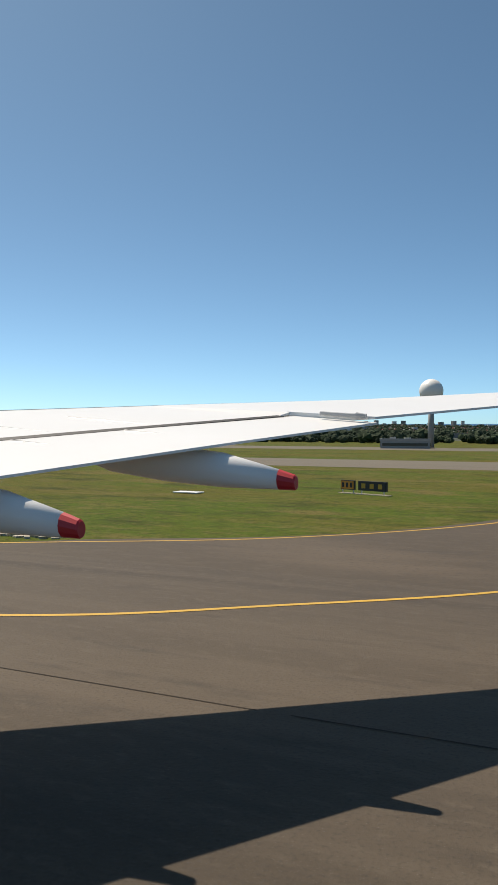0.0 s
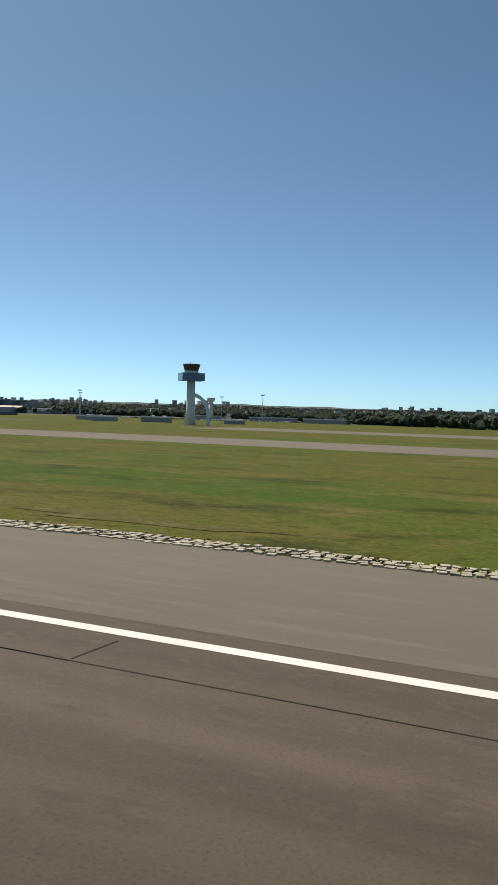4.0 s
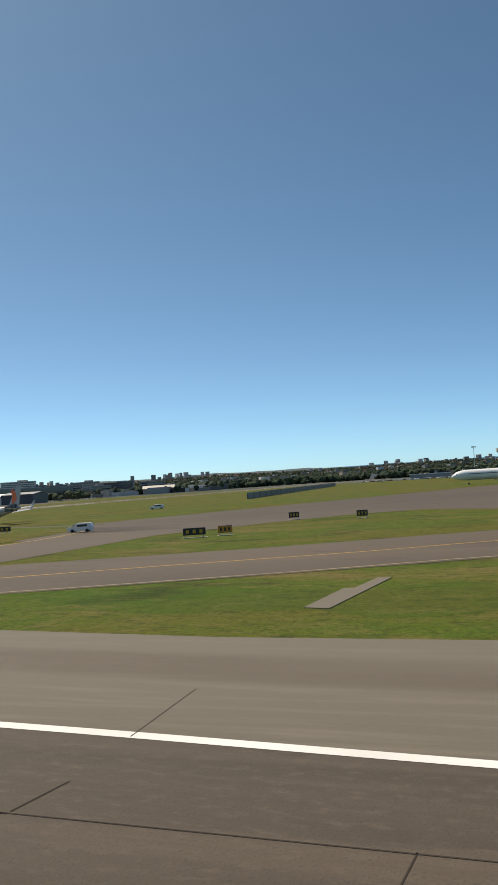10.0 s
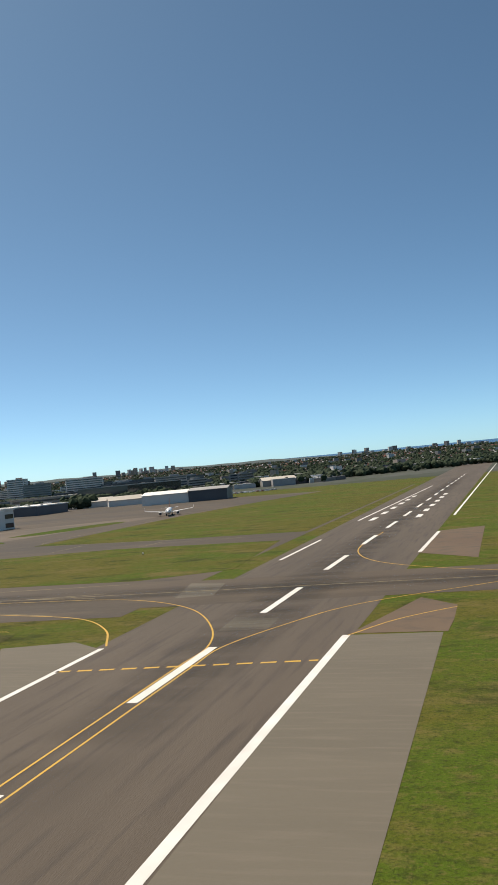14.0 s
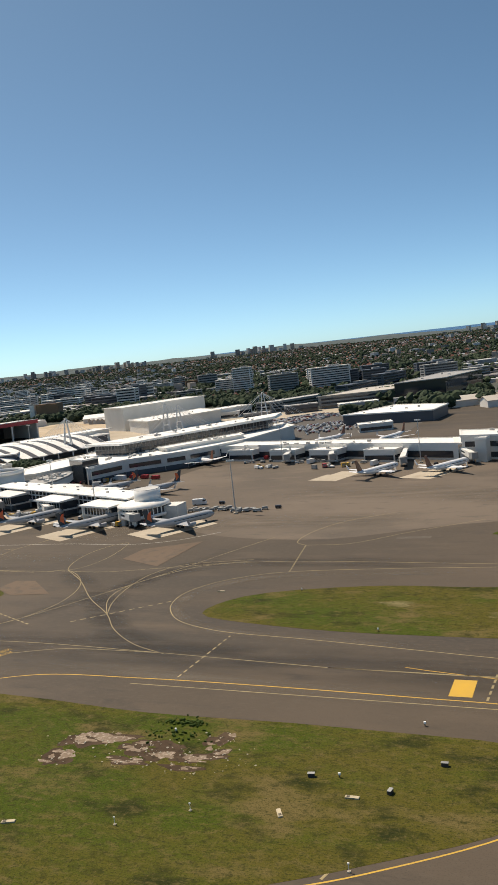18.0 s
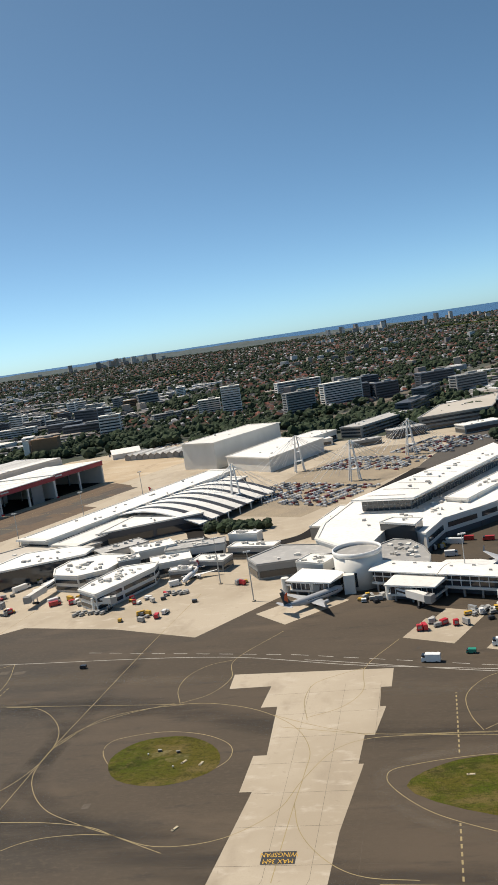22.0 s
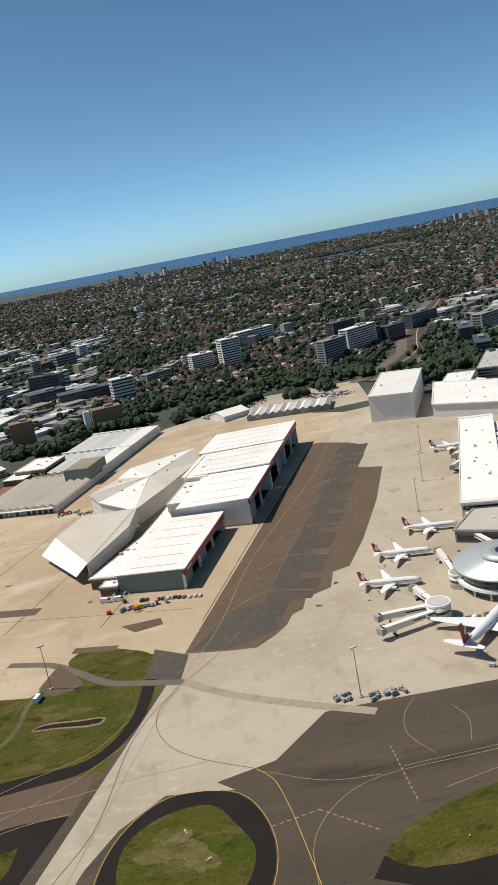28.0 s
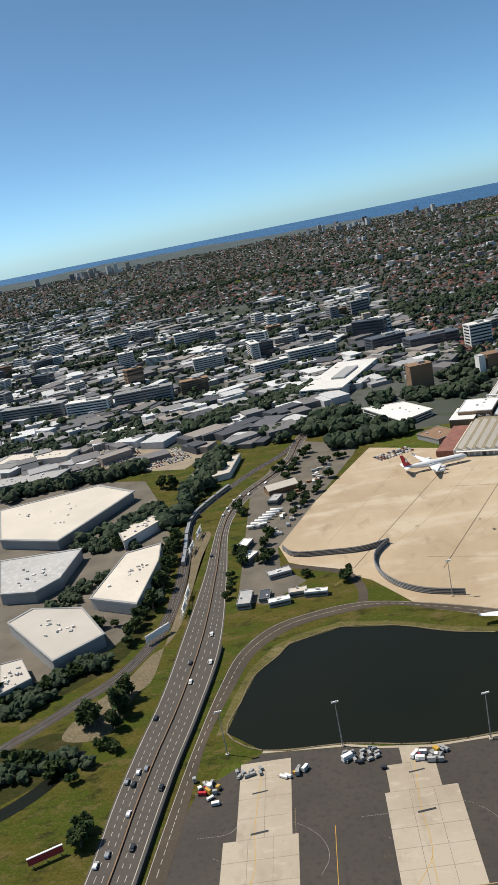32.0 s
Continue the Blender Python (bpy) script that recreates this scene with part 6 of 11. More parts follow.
# striped vault
t = thing("vaulted_car_park_roof", "white arched roof of seven bands with dark gaps, on slim legs", "roof", -1705, 549, 0, 67)
for i in range(7):
    x0 = i * 14.2
    prof = [(x0, 95 * j / 12, 5 + 9 * math.sin(math.pi * j / 12) + 1.2 * i * 0) for j in range(13)]
    part("roof_band", Shape().add([(x, y, z) for x, y, z in prof] + [(x + 8.6, y, z) for x, y, z in prof] + [(x, y, z - 0.8) for x, y, z in prof] + [(x + 8.6, y, z - 0.8) for x, y, z in prof],
                                  [(j, 13 + j, 14 + j, j + 1) for j in range(12)] + [(26 + j, 27 + j, 40 + j, 39 + j) for j in range(12)] + [(j, j + 1, 27 + j, 26 + j) for j in range(12)] + [(13 + j, 39 + j, 40 + j, 14 + j) for j in range(12)]), ROOF_WHITE, t)
    part("gap_glazing", Shape().add([(x + 8.6, y, z - 0.3) for x, y, z in prof] + [(x + 14.2, y, z - 0.3) for x, y, z in prof], [(j, 13 + j, 14 + j, j + 1) for j in range(12)]), DARK, t, "dark gap between the roof bands")
    for y in (0, 95):
        part("leg", Shape().tube((x0 + 4, y, -0.3), (x0 + 4, y, 5), 0.5, n=8), WHITE, t)
part("wall", Shape().box(49, 52, -0.3, 94, 80, 4.6), WALL_DARK, t)
# cable masts over the car park
for x, y in ((-1694, 618), (-1662, 739), (-1610, 668), (-1566, 761)):
    t = thing("cable_mast", "tall white four-legged mast with splayed stay cables", "mast", x, y, 0, 20)
    t["group"] = "cable masts"
    for sx, sy in ((-4, -3), (4, -3), (4, 3), (-4, 3)):
        part("leg", Shape().tube((sx, sy, 0), (sx * 0.15, sy * 0.15, 32), 0.6, 0.4, n=8), WHITE, t)
        cables = Shape()
        for far in (14, 22, 30, 38):
            cables.tube((sx * 0.15, sy * 0.15, 31), (sx / 4 * far, sy / 3 * far * 0.35, 7), 0.12, n=4)
        part("cables", cables, WHITE, t, "fan of thin white stay cables")["kind"] = "stuff"
    for z in (9, 17, 25):
        w = 4 * (1 - z / 37)
        part("brace", Shape().box(0, 0, z, 2 * w, 1.5 * w, 0.5), WHITE, t)

# terminal with the finger pier
t = thing("terminal_drum", "large white open-topped drum with a parapet where the pier starts", "terminal", -1593, 409)
part("wall", Shape().drum(0, 0, -0.3, 11.2, 15.6, 40), WALL_WHITE, t, flat=False)
part("rim", Shape().rings([[(q * math.cos(6.2832 * i / 40), q * math.sin(6.2832 * i / 40), z) for i in range(40)] for q, z in ((11.2, 15.2), (11.5, 15.2), (11.5, 17.2), (10.9, 17.2), (10.9, 15.32), (11.2, 15.3))], False), WHITE, t, flat=False)
part("roof", Shape().drum(0, 0, 15.31, 10.9, 0.1, 40), ROOF_GREY, t, "sunken grey roof")
for a in (235, 250, 262):
    c, q = math.cos(radians(a)), math.sin(radians(a))
    part("window", Shape().box(11.0 * c, 11.0 * q, 2.0, 0.6, 2.4, 6.5, a), GLASS, t, "tall dark window")
part("stair_block", Shape().box(-4, -12.6, -0.3, 5, 4, 9), WALL_WHITE, t)
PIER = -24.4
t = thing("finger_pier", "long white-roofed finger pier with glazed sides over an open undercroft", "terminal", -1583, 393, 0, PIER)
for k in range(4):
    x0, x1 = -5 + 33 * k, 27.6 + 33 * k
    prof = [(-0.8, 9.6), (-0.8, 10.2), (3, 10.9), (7, 11.2), (11, 10.9), (14.8, 10.2), (14.8, 9.6)]
    part("roof", Shape().rings([[(x, y, z) for y, z in prof] for x in (x0, x1)]), ROOF_WHITE, t)
part("wall", Shape().box(61, 7, 4.6, 130, 11.6, 5.0), GLASS, t, "ribbon of dark glass")
part("floor_band", Shape().box(61, 7, 3.5, 131, 13.0, 1.1), WALL_WHITE, t)
part("rail", Shape().box(61, 0.9, 6.9, 130, 0.3, 0.5), WHITE, t)
part("undercroft", Shape().box(61, 8, -0.3, 128, 6, 3.8), WALL_DARK, t, "dark walls under the pier")
for k in range(17):
    part("column", Shape().box(-2 + 8 * k, 1.2, -0.3, 0.8, 0.8, 3.8), WALL_GREY, t)
bars = Shape()
for k in range(33):
    bars.box(-3 + 4 * k, 1.05, 4.6, 0.3, 0.35, 5.0)
part("window_bars", bars, WHITE, t)["kind"] = "stuff"
for k in range(14):
    part("roof_vent", Shape().box(4 + 9 * k, 7 + 3 * math.sin(k * 2.1), 10.7, 1.2, 0.9, 0.9), ROOF_GREY, t)
for k, (gx, gy) in enumerate(((-1612, 400), (-1567, 382), (-1521, 362), (-1481, 343.5), (-1546, 396), (-1510, 379))):
    g = thing("gate_room", "white-roofed glazed gate lounge beside the pier on dark columns", "terminal", gx, gy, 0, PIER + (180 if k > 3 else 0), "gate lounges of the pier")
    part("wall", Shape().prism([(-10, -7), (10, -6), (11, 6), (-11, 6)], 3.6, 7.4), GLASS, g)
    part("floor_band", Shape().prism([(-10.6, -7.6), (10.6, -6.6), (11.4, 6), (-11.4, 6)], 2.8, 3.6), WALL_WHITE, g)
    part("roof", Shape().prism([(-11.6, -8.6), (-4, -9.2), (11.4, -7.6), (12, 7), (-12, 7)], 7.4, [7.9, 8.3, 8.0, 9.0, 9.0]), ROOF_WHITE, g)
    part("undercroft", Shape().box(0, 1, -0.3, 18, 8, 3.1), WALL_DARK, g)
    bars = Shape()
    for i in range(9):
        bars.box(-9.4 + 2.35 * i, -7.05 + 0.117 * i, 3.6, 0.25, 0.4, 3.8)
    part("window_bars", bars, WHITE, g)["kind"] = "stuff"
    for i in (-8, 0, 8):
        part("column", Shape().box(i, -5.5, -0.3, 0.7, 0.7, 3.1), WALL_GREY, g)
t = thing("pier_rotunda", "white rotunda with a glass ring and drum lantern at the pier", "terminal", -1459, 338.5)
part("wall", Shape().drum(0, 0, -0.3, 8.5, 4, 32), WALL_DARK, t)
part("window_band", Shape().drum(0, 0, 3.6, 10.6, 3.8, 32), GLASS, t)
part("ring", Shape().drum(0, 0, 3.0, 11.6, 1.2, 40), WHITE, t, flat=False)
part("roof", Shape().rings([[(q * math.cos(6.2832 * i / 40), q * math.sin(6.2832 * i / 40), z) for i in range(40)] for q, z in ((10.4, 7.2), (11.8, 7.3), (11.8, 8.3), (8, 9.4))]), ROOF_WHITE, t, flat=False)
part("lantern", Shape().drum(1, 2.5, 9.0, 6.0, 5.2, 32), WHITE, t, "white drum lantern on the roof", flat=False)
part("lantern_roof", Shape().drum(1, 2.5, 14.2, 5.6, 0.2, 32), ROOF_GREY, t)
for i in range(14):
    a = 3.3 + i * 0.21
    part("mullion", Shape().box(10.7 * math.cos(a), 10.7 * math.sin(a), 3.9, 0.3, 0.3, 3.4, math.degrees(a)), WHITE, t)
part("side_block", Shape().box(13, 4, -0.3, 8, 9, 7), WALL_WHITE, t)
# departures hall on its podium
HALL_U, HALL_V = Vector((35, -10, 0)).normalized(), Vector((62, 118, 0)).normalized()
t = thing("departures_hall", "long departures hall with a bright flat white roof over dark glass", "terminal", -1600, 508)
hall_pts = [(0, 0), (35, -10), (100, 106), (93, 140)]
part("roof", Shape().prism(inset(hall_pts, -0.02), 18.2, [19.0, 19.0, 20.0, 20.0]), ROOF_WHITE, t)
part("roof_edge", Shape().prism(inset(hall_pts, -0.035), 17.9, 18.19), WHITE, t, "thin white roof edge")
glass_pts = [(4.5, 3), (33, -4), (95, 106), (90, 130)]
part("wall", Shape().prism(glass_pts, 10.8, 17.9), GLASS, t)
bars = Shape()
for (ax, ay), (bx, by) in zip(glass_pts, [*glass_pts[1:], glass_pts[0]]):
    d = math.hypot(bx - ax, by - ay)
    for k in range(int(d / 3.2) + 1):
        bars.box(ax + (bx - ax) * k * 3.2 / d, ay + (by - ay) * k * 3.2 / d, 10.8, 0.3, 0.3, 7.1)
    bars.box((ax + bx) / 2, (ay + by) / 2, 14, d, 0.4, 0.3, math.degrees(math.atan2(by - ay, bx - ax)))
part("window_bars", bars, WALL_GREY, t)["kind"] = "stuff"
for k in range(9):
    part("roof_rib", Shape().add([(8 + 9 * k, 4 + 14.5 * k, 19.25 + 0.07 * k), (30 + 8 * k, -3 + 12.6 * k, 19.25 + 0.07 * k), (30 + 8 * k, -2.2 + 12.6 * k, 19.35 + 0.07 * k), (8 + 9 * k, 4.8 + 14.5 * k, 19.35 + 0.07 * k)], [(0, 1, 2, 3)]), ROOF_GREY, t)
roof_gear(t, hall_pts, 19.6, 26, 71)
hall("terminal_podium", "broad white podium of the terminal with a wavy airside front", [(-1617, 490), (-1604, 540), (-1510, 655), (-1488, 625), (-1497, 552), (-1508, 524), (-1520, 503), (-1531, 492), (-1551, 475), (-1561, 447), (-1580, 468), (-1589, 434), (-1598, 430), (-1618, 458)], 10.6, WALL_WHITE, ROOF_WHITE, 0, 40, overhang=0.01, category="terminal")
t = thing("airside_windows", "dark ribbon windows along the terminal podium in the shade", "windows", -1531, 492)
for (ax, ay), (bx, by) in zip(((-1561, 447), (-1551, 475), (-1531, 492), (-1520, 503), (-1508, 524)), ((-1551, 475), (-1531, 492), (-1520, 503), (-1508, 524), (-1497, 552))):
    d, turn = math.hypot(bx - ax, by - ay), math.degrees(math.atan2(by - ay, bx - ax))
    part("window_band", Shape().box((ax + bx) / 2 + 1531, (ay + by) / 2 - 492, 5.2, d * 0.8, 0.9, 2.6, turn), GLASS, t)
    part("base_band", Shape().box((ax + bx) / 2 + 1531, (ay + by) / 2 - 492, -0.2, d * 0.98, 0.8, 3.2, turn), WALL_DARK, t)
hall("upper_terrace", "white upper terrace with plant beside the departures hall", [(-1548, 515), (-1536, 505), (-1503, 560), (-1512, 574)], 13, WALL_WHITE, ROOF_WHITE, 1, 10, category="terminal")
hall("forecourt_canopy", "low white canopy over the terminal forecourt", [(-1626, 498), (-1616, 494), (-1603, 541), (-1612, 546)], 8, WALL_GREY, ROOF_WHITE, 0, 2, category="terminal")
hall("glass_bridge", "dark blue glass box above the terminal podium", [(-1584, 462), (-1577, 470), (-1562, 462), (-1566, 450)], 15, GLASS, ROOF_WHITE, 0, 2, category="terminal")
hall("quadrant_wing", "low curved wing with grey-green plant crowded on its roof", [(-1585, 439), (-1577, 448), (-1569, 443), (-1563, 430), (-1560, 414), (-1561, 399), (-1583, 406)], 9, WALL_WHITE, ROOF_GREY, 1, 34, category="terminal")
hall("gate_annex", "white annex with plant boxes beside the terminal drum", [(-1624, 420), (-1610, 412), (-1604, 424), (-1618, 432)], 10, WALL_WHITE, ROOF_WHITE, 1, 10, category="terminal")
hall("grey_roof_hall", "low grey-roofed baggage hall beside the pier head", [(-1652, 441), (-1638, 462), (-1600, 451), (-1604, 437), (-1625, 431), (-1645, 428)], 8, WALL_GREY, ROOF_GREY, 1, 3, category="terminal")
# crowded gate buildings of the older terminal
hall("gate_building", "white-roofed gate building with a rounded end and crowded roof plant", [(-1765, 454), (-1762, 469), (-1746, 478), (-1725, 469), (-1730, 443), (-1744, 435), (-1760, 441)], 9, WALL_WHITE, ROOF_WHITE, 2, 26, category="terminal")["group"] = "gate buildings"
hall("gate_building", "white gate building with a dark window band and roof plant", [(-1733, 410), (-1731, 421), (-1722, 445), (-1703, 448), (-1702, 438), (-1712, 415), (-1720, 399)], 9, WALL_WHITE, ROOF_WHITE, 2, 26, category="terminal")["group"] = "gate buildings"
for k, (x, y, w, d, h, turn) in enumerate(((-1700, 462, 22, 18, 7, 20), (-1676, 458, 20, 12, 6, -15), (-1690, 480, 34, 14, 9, 10), (-1716, 482, 24, 16, 10, 30), (-1655, 474, 28, 10, 7, -15), (-1742, 498, 30, 16, 8, 40), (-1662, 488, 18, 8, 11, -15), (-1722, 456, 12, 9, 11, 25), (-1704, 500, 26, 8, 6, 10), (-1772, 480, 14, 8, 10, 30), (-1690, 446, 12, 7, 5, 5))):
    hall("gate_building", "low flat-roofed service building with crowded roof plant", oblong(x, y, w, d, turn), h, WALL_GREY if k % 3 == 1 else WALL_WHITE, ROOF_GREY if k % 3 == 2 else ROOF_WHITE, 1, 9, category="terminal")["group"] = "gate buildings"
# far pier
hall("far_pier", "long white pier with gate rooms along its front", [(-1520, 530), (-1500, 548), (-1345, 500), (-1340, 474), (-1416, 504), (-1453, 516)], 9, WALL_WHITE, ROOF_WHITE, 1, 26, category="terminal")
hall("far_pier_block", "tall white block with stair towers at the end of the pier", [(-1342, 500), (-1286, 485), (-1290, 462), (-1338, 474)], 13, WALL_WHITE, ROOF_WHITE, 2, 8, category="terminal")
for x, y in ((-1296, 459), (-1288, 470), (-1326, 466)):
    hall("stair_tower", "blank white stair tower on the pier front", oblong(x, y, 6, 6, -14), 12.5, WALL_WHITE, ROOF_WHITE, 0, 0)["group"] = "stair towers"
for x, y in ((-1486, 522), (-1452, 510), (-1422, 500), (-1384, 486)):
    hall("gate_room", "white gate room with a pitched canopy on the pier front", oblong(x, y, 20, 12, -16), 7, WALL_WHITE, ROOF_WHITE, 1, 2, category="terminal")["group"] = "gate rooms"
hall("freight_shed", "wide freight shed with a pale flat roof and dark open front", [(-1470, 700), (-1392, 690), (-1388, 740), (-1440, 770)], 9, WALL_DARK, ROOF_WHITE, 0, 6, category="shed")
hall("car_park_building", "dark grey multi-storey car park", [(-1556, 900), (-1480, 926), (-1450, 1060), (-1530, 1000)], 14, WALL_GREY, ROOF_TAN, 3, 6, category="car park")
hall("dark_office", "large dark glass office block behind the terminal", [(-1475, 925), (-1425, 960), (-1400, 1080), (-1450, 1090)], 20, GLASS, ROOF_GREY, 4, 6)
hall("office_row", "long grey office building with ribbon windows", oblong(-1600, 960, 110, 26, 60), 12, WALL_GREY, ROOF_GREY, 3, 6)
# white jumbo hangar and its low neighbour
hall("tall_white_hangar", "tall plain white hangar with a pale roof", [(-1790, 829), (-1752, 808), (-1703, 915), (-1742, 936)], 26, WALL_WHITE, ROOF_WHITE, 0, 2, category="hangar")
hall("low_white_hangar", "lower white hangar beside the tall one", [(-1738, 795), (-1690, 752), (-1650, 842), (-1700, 890)], 13, WALL_WHITE, ROOF_WHITE, 0, 6, category="hangar")
hall("cargo_hall", "white cargo hall with grey doors", oblong(-1668, 900, 50, 30, 60), 11, WALL_WHITE, ROOF_WHITE, 1, 5)
gable("apron_shed", "small white gabled shed at the apron edge", -1912, 1000, 34, 34, 6, 4, 23, WALL_WHITE, ROOF_WHITE)
for k in range(11):
    gable("store_bay", "white saw-roofed store bay in a row", -1888 + 8.2 * k, 972 - 2.6 * k, 38, 8, 5, 2.2, 72, WALL_GREY, ROOF_WHITE if k % 2 else ROOF_GREY)["group"] = "store bays"
# sheds beside the cross runway
gable("runway_hangar", "white curved-roof hangar beside a dark blue one", -1278, 735, 44, 36, 9, 2.5, 10, WALL_WHITE, ROOF_WHITE, 0)
gable("runway_hangar", "dark blue-grey hangar wall with a pale roof", -1238, 740, 36, 36, 10, 2, 10, WALL_DARK, ROOF_GREY, 0)

gable("tan_shed", "low shed with a tan pitched roof beyond the airfield", -1270, 1110, 46, 26, 8, 4, 25, WALL_GREY, ROOF_TAN)
for k, (x, y, turn) in enumerate(((-1388, 806, 30), (-1348, 786, 30))):
    gable("brown_roof_pavilion", "low pavilion with a broad brown hipped roof", x, y, 34, 18, 6, 3.5, turn, WALL_WHITE, ROOF_TAN)["group"] = "brown-roofed pavilions"
for x, y, w, d, h, turn in ((-610, 470, 16, 10, 3.4, 20), (-632, 490, 12, 8, 3, 5), (-590, 505, 20, 10, 3.8, 10), (-660, 520, 18, 9, 3.2, 0), (-545, 540, 14, 9, 3, 15), (-860, 1060, 50, 20, 5, 10), (-720, 1000, 60, 22, 5, 5), (-600, 880, 50, 20, 5, 5)):
    hall("airfield_shed", "low pale shed at the far edge of the airfield", oblong(x, y, w, d, turn), h, WALL_GREY, ROOF_WHITE, 0, 3, category="shed")["group"] = "sheds beyond the airfield"
for x, y, w, d, h, turn, wall, roof in ((-1668, 880, 44, 16, 7, 20, WALL_WHITE, ROOF_WHITE), (-1610, 850, 30, 14, 6, 20, WALL_GREY, ROOF_GREY), (-1570, 880, 36, 18, 9, 24, WALL_DARK, ROOF_GREY), (-1500, 860, 40, 20, 8, 24, WALL_GREY, ROOF_WHITE), (-1452, 884, 30, 14, 7, 10, WALL_WHITE, ROOF_GREY), (-1520, 650, 34, 14, 7, 30, WALL_GREY, ROOF_WHITE), (-1430, 650, 26, 16, 6, 20, WALL_WHITE, ROOF_WHITE), (-1420, 740, 24, 14, 6, 20, WALL_GREY, ROOF_GREY)):
    hall("landside_block", "low landside building with a flat sheet roof", oblong(x, y, w, d, turn), h, wall, roof, 1, 4)["group"] = "landside buildings"
t = thing("airfield_fence", "dark slatted fence running away across the airfield", "fence", -858, 530)
for k in range(24):
    f = k / 24
    x, y = -832 - 52 * f, 359 + 341 * f
    part("fence_panel", Shape().box(x + 858, y - 530, -0.1, 13.6, 0.4, 3.0, 98.7), WALL_DARK, t)

# ---- canal, road, railway ----
canal = [(-2363.6, 413.5), (-2357.5, 439), (-2354, 454), (-2349.8, 465), (-2337.5, 481), (-2331, 492), (-2321, 496), (-2300, 503), (-2267, 494.6), (-2235.8, 477), (-2170, 457), (-2108.8, 429), (-2100.7, 403), (-2106.9, 387.7), (-2124, 384.6), (-2158.9, 383), (-2215.6, 385), (-2267, 383), (-2305.8, 391.7), (-2345, 395.2)]
structure("canal", Shape().sheet(canal, 0.4), WATER, "dark still canal water beside the aprons", "water")
bank = Shape()
edge = ring(*canal, n=3)
for (ax, ay), (bx, by) in zip(edge, [*edge[1:], edge[0]]):
    d = math.hypot(bx - ax, by - ay)
    bank.box((ax + bx) / 2, (ay + by) / 2, 0.0, d * 1.04, 0.8, 0.3, math.degrees(math.atan2(by - ay, bx - ax)))
structure("canal_bank", bank, DRY_EARTH, "low earth and stone edging round the canal", "bank")
ROAD_L = curve((-2440, 150), (-2416.6, 327.6), (-2413.5, 373.7), (-2409.5, 410), (-2403.2, 455.8), (-2398.2, 524), (-2392.5, 611), (-2390.2, 699.5), (-2386, 745), (-2374, 785), (-2335, 862), (-2318, 950), (-2268, 1090))
ROAD_R = curve((-2415, 150), (-2394.9, 324), (-2391, 360), (-2387, 392), (-2380.7, 432), (-2373, 500), (-2375, 605), (-2378.9, 694), (-2375, 732), (-2362, 776), (-2324, 850), (-2306, 940), (-2252, 1080))
structure("road", Shape().sheet(ROAD_L + ROAD_R[::-1], 0.3), ROAD_ASPHALT, "dark asphalt dual carriageway beside the railway", "road")
SIDE_L = curve((-2408, 150), (-2390.7, 323), (-2386, 361), (-2379.2, 407), (-2370, 458), (-2360.5, 492), (-2342, 517), (-2317, 527.6), (-2284.8, 531), (-2240, 514), (-2170, 472))
SIDE_R = curve((-2398, 150), (-2381.6, 327.6), (-2378, 359), (-2373, 410), (-2363, 450), (-2350, 489), (-2328, 511), (-2300, 519.5), (-2268, 520.5), (-2236, 503), (-2174, 464))
structure("service_road", Shape().sheet(SIDE_L + SIDE_R[::-1], 0.45), ASPHALT, "grey perimeter road round the canal", "road")
lanes = Shape()


def between(a, b, f):
    return [(p[0] * (1 - f) + q[0] * f, p[1] * (1 - f) + q[1] * f) for p, q in zip(a, b)]


for f in (0.04, 0.96, 0.5):
    lanes.line(between(ROAD_L, ROAD_R, f), 0.4, 0.5)
for f in (0.2, 0.35, 0.65, 0.8):
    lanes.line(between(ROAD_L, ROAD_R, f), 0.3, 0.5, 2.5, 5)
lanes.line(between(SIDE_L, SIDE_R, 0.5), 0.3, 0.6, 3, 4).line(between(SIDE_L, SIDE_R, 0.06), 0.3, 0.6)
structure("road_markings", lanes, WORN_WHITE, "white lane dashes and edge lines", "marking")
median = tagged(new("road_barrier"), "brown median barrier along the dual carriageway", "barrier")
median.matrix_world = at(-2390, 500)
for (ax, ay), (bx, by) in zip(between(ROAD_L, ROAD_R, 0.5), between(ROAD_L, ROAD_R, 0.5)[1:]):
    part("barrier_section", Shape().box((ax + bx) / 2 + 2390, (ay + by) / 2 - 500, 0, math.hypot(bx - ax, by - ay) * 0.995, 0.5, 0.8, math.degrees(math.atan2(by - ay, bx - ax))), BRICK, median)
fence = tagged(new("security_fence"), "dark security fence between the two roads", "fence")
fence.matrix_world = at(-2390, 500)
for (ax, ay), (bx, by) in zip(ROAD_R[:40], ROAD_R[1:41]):
    part("fence_panel", Shape().box((ax + bx) / 2 + 2391.6, (ay + by) / 2 - 500, 0, math.hypot(bx - ax, by - ay) * 0.995, 0.6, 2.2, math.degrees(math.atan2(by - ay, bx - ax))), DARK, fence)
RAIL = curve((-2560, 340), (-2486, 427), (-2471.7, 441), (-2454, 460.7), (-2433, 484), (-2415.5, 525.7), (-2409.5, 588), (-2411, 650), (-2414, 736), (-2397, 784), (-2362, 851), (-2333, 894), (-2290, 1010), n=8)
structure("rail_bed", Shape().line(RAIL, 9, 0.35), material("rusty ballast", (0.075, 0.055, 0.04), 0.95, second=(0.05, 0.04, 0.03), scale=0.4, bump=0.5), "brown ballast of the railway", "railway")
rails = Shape()
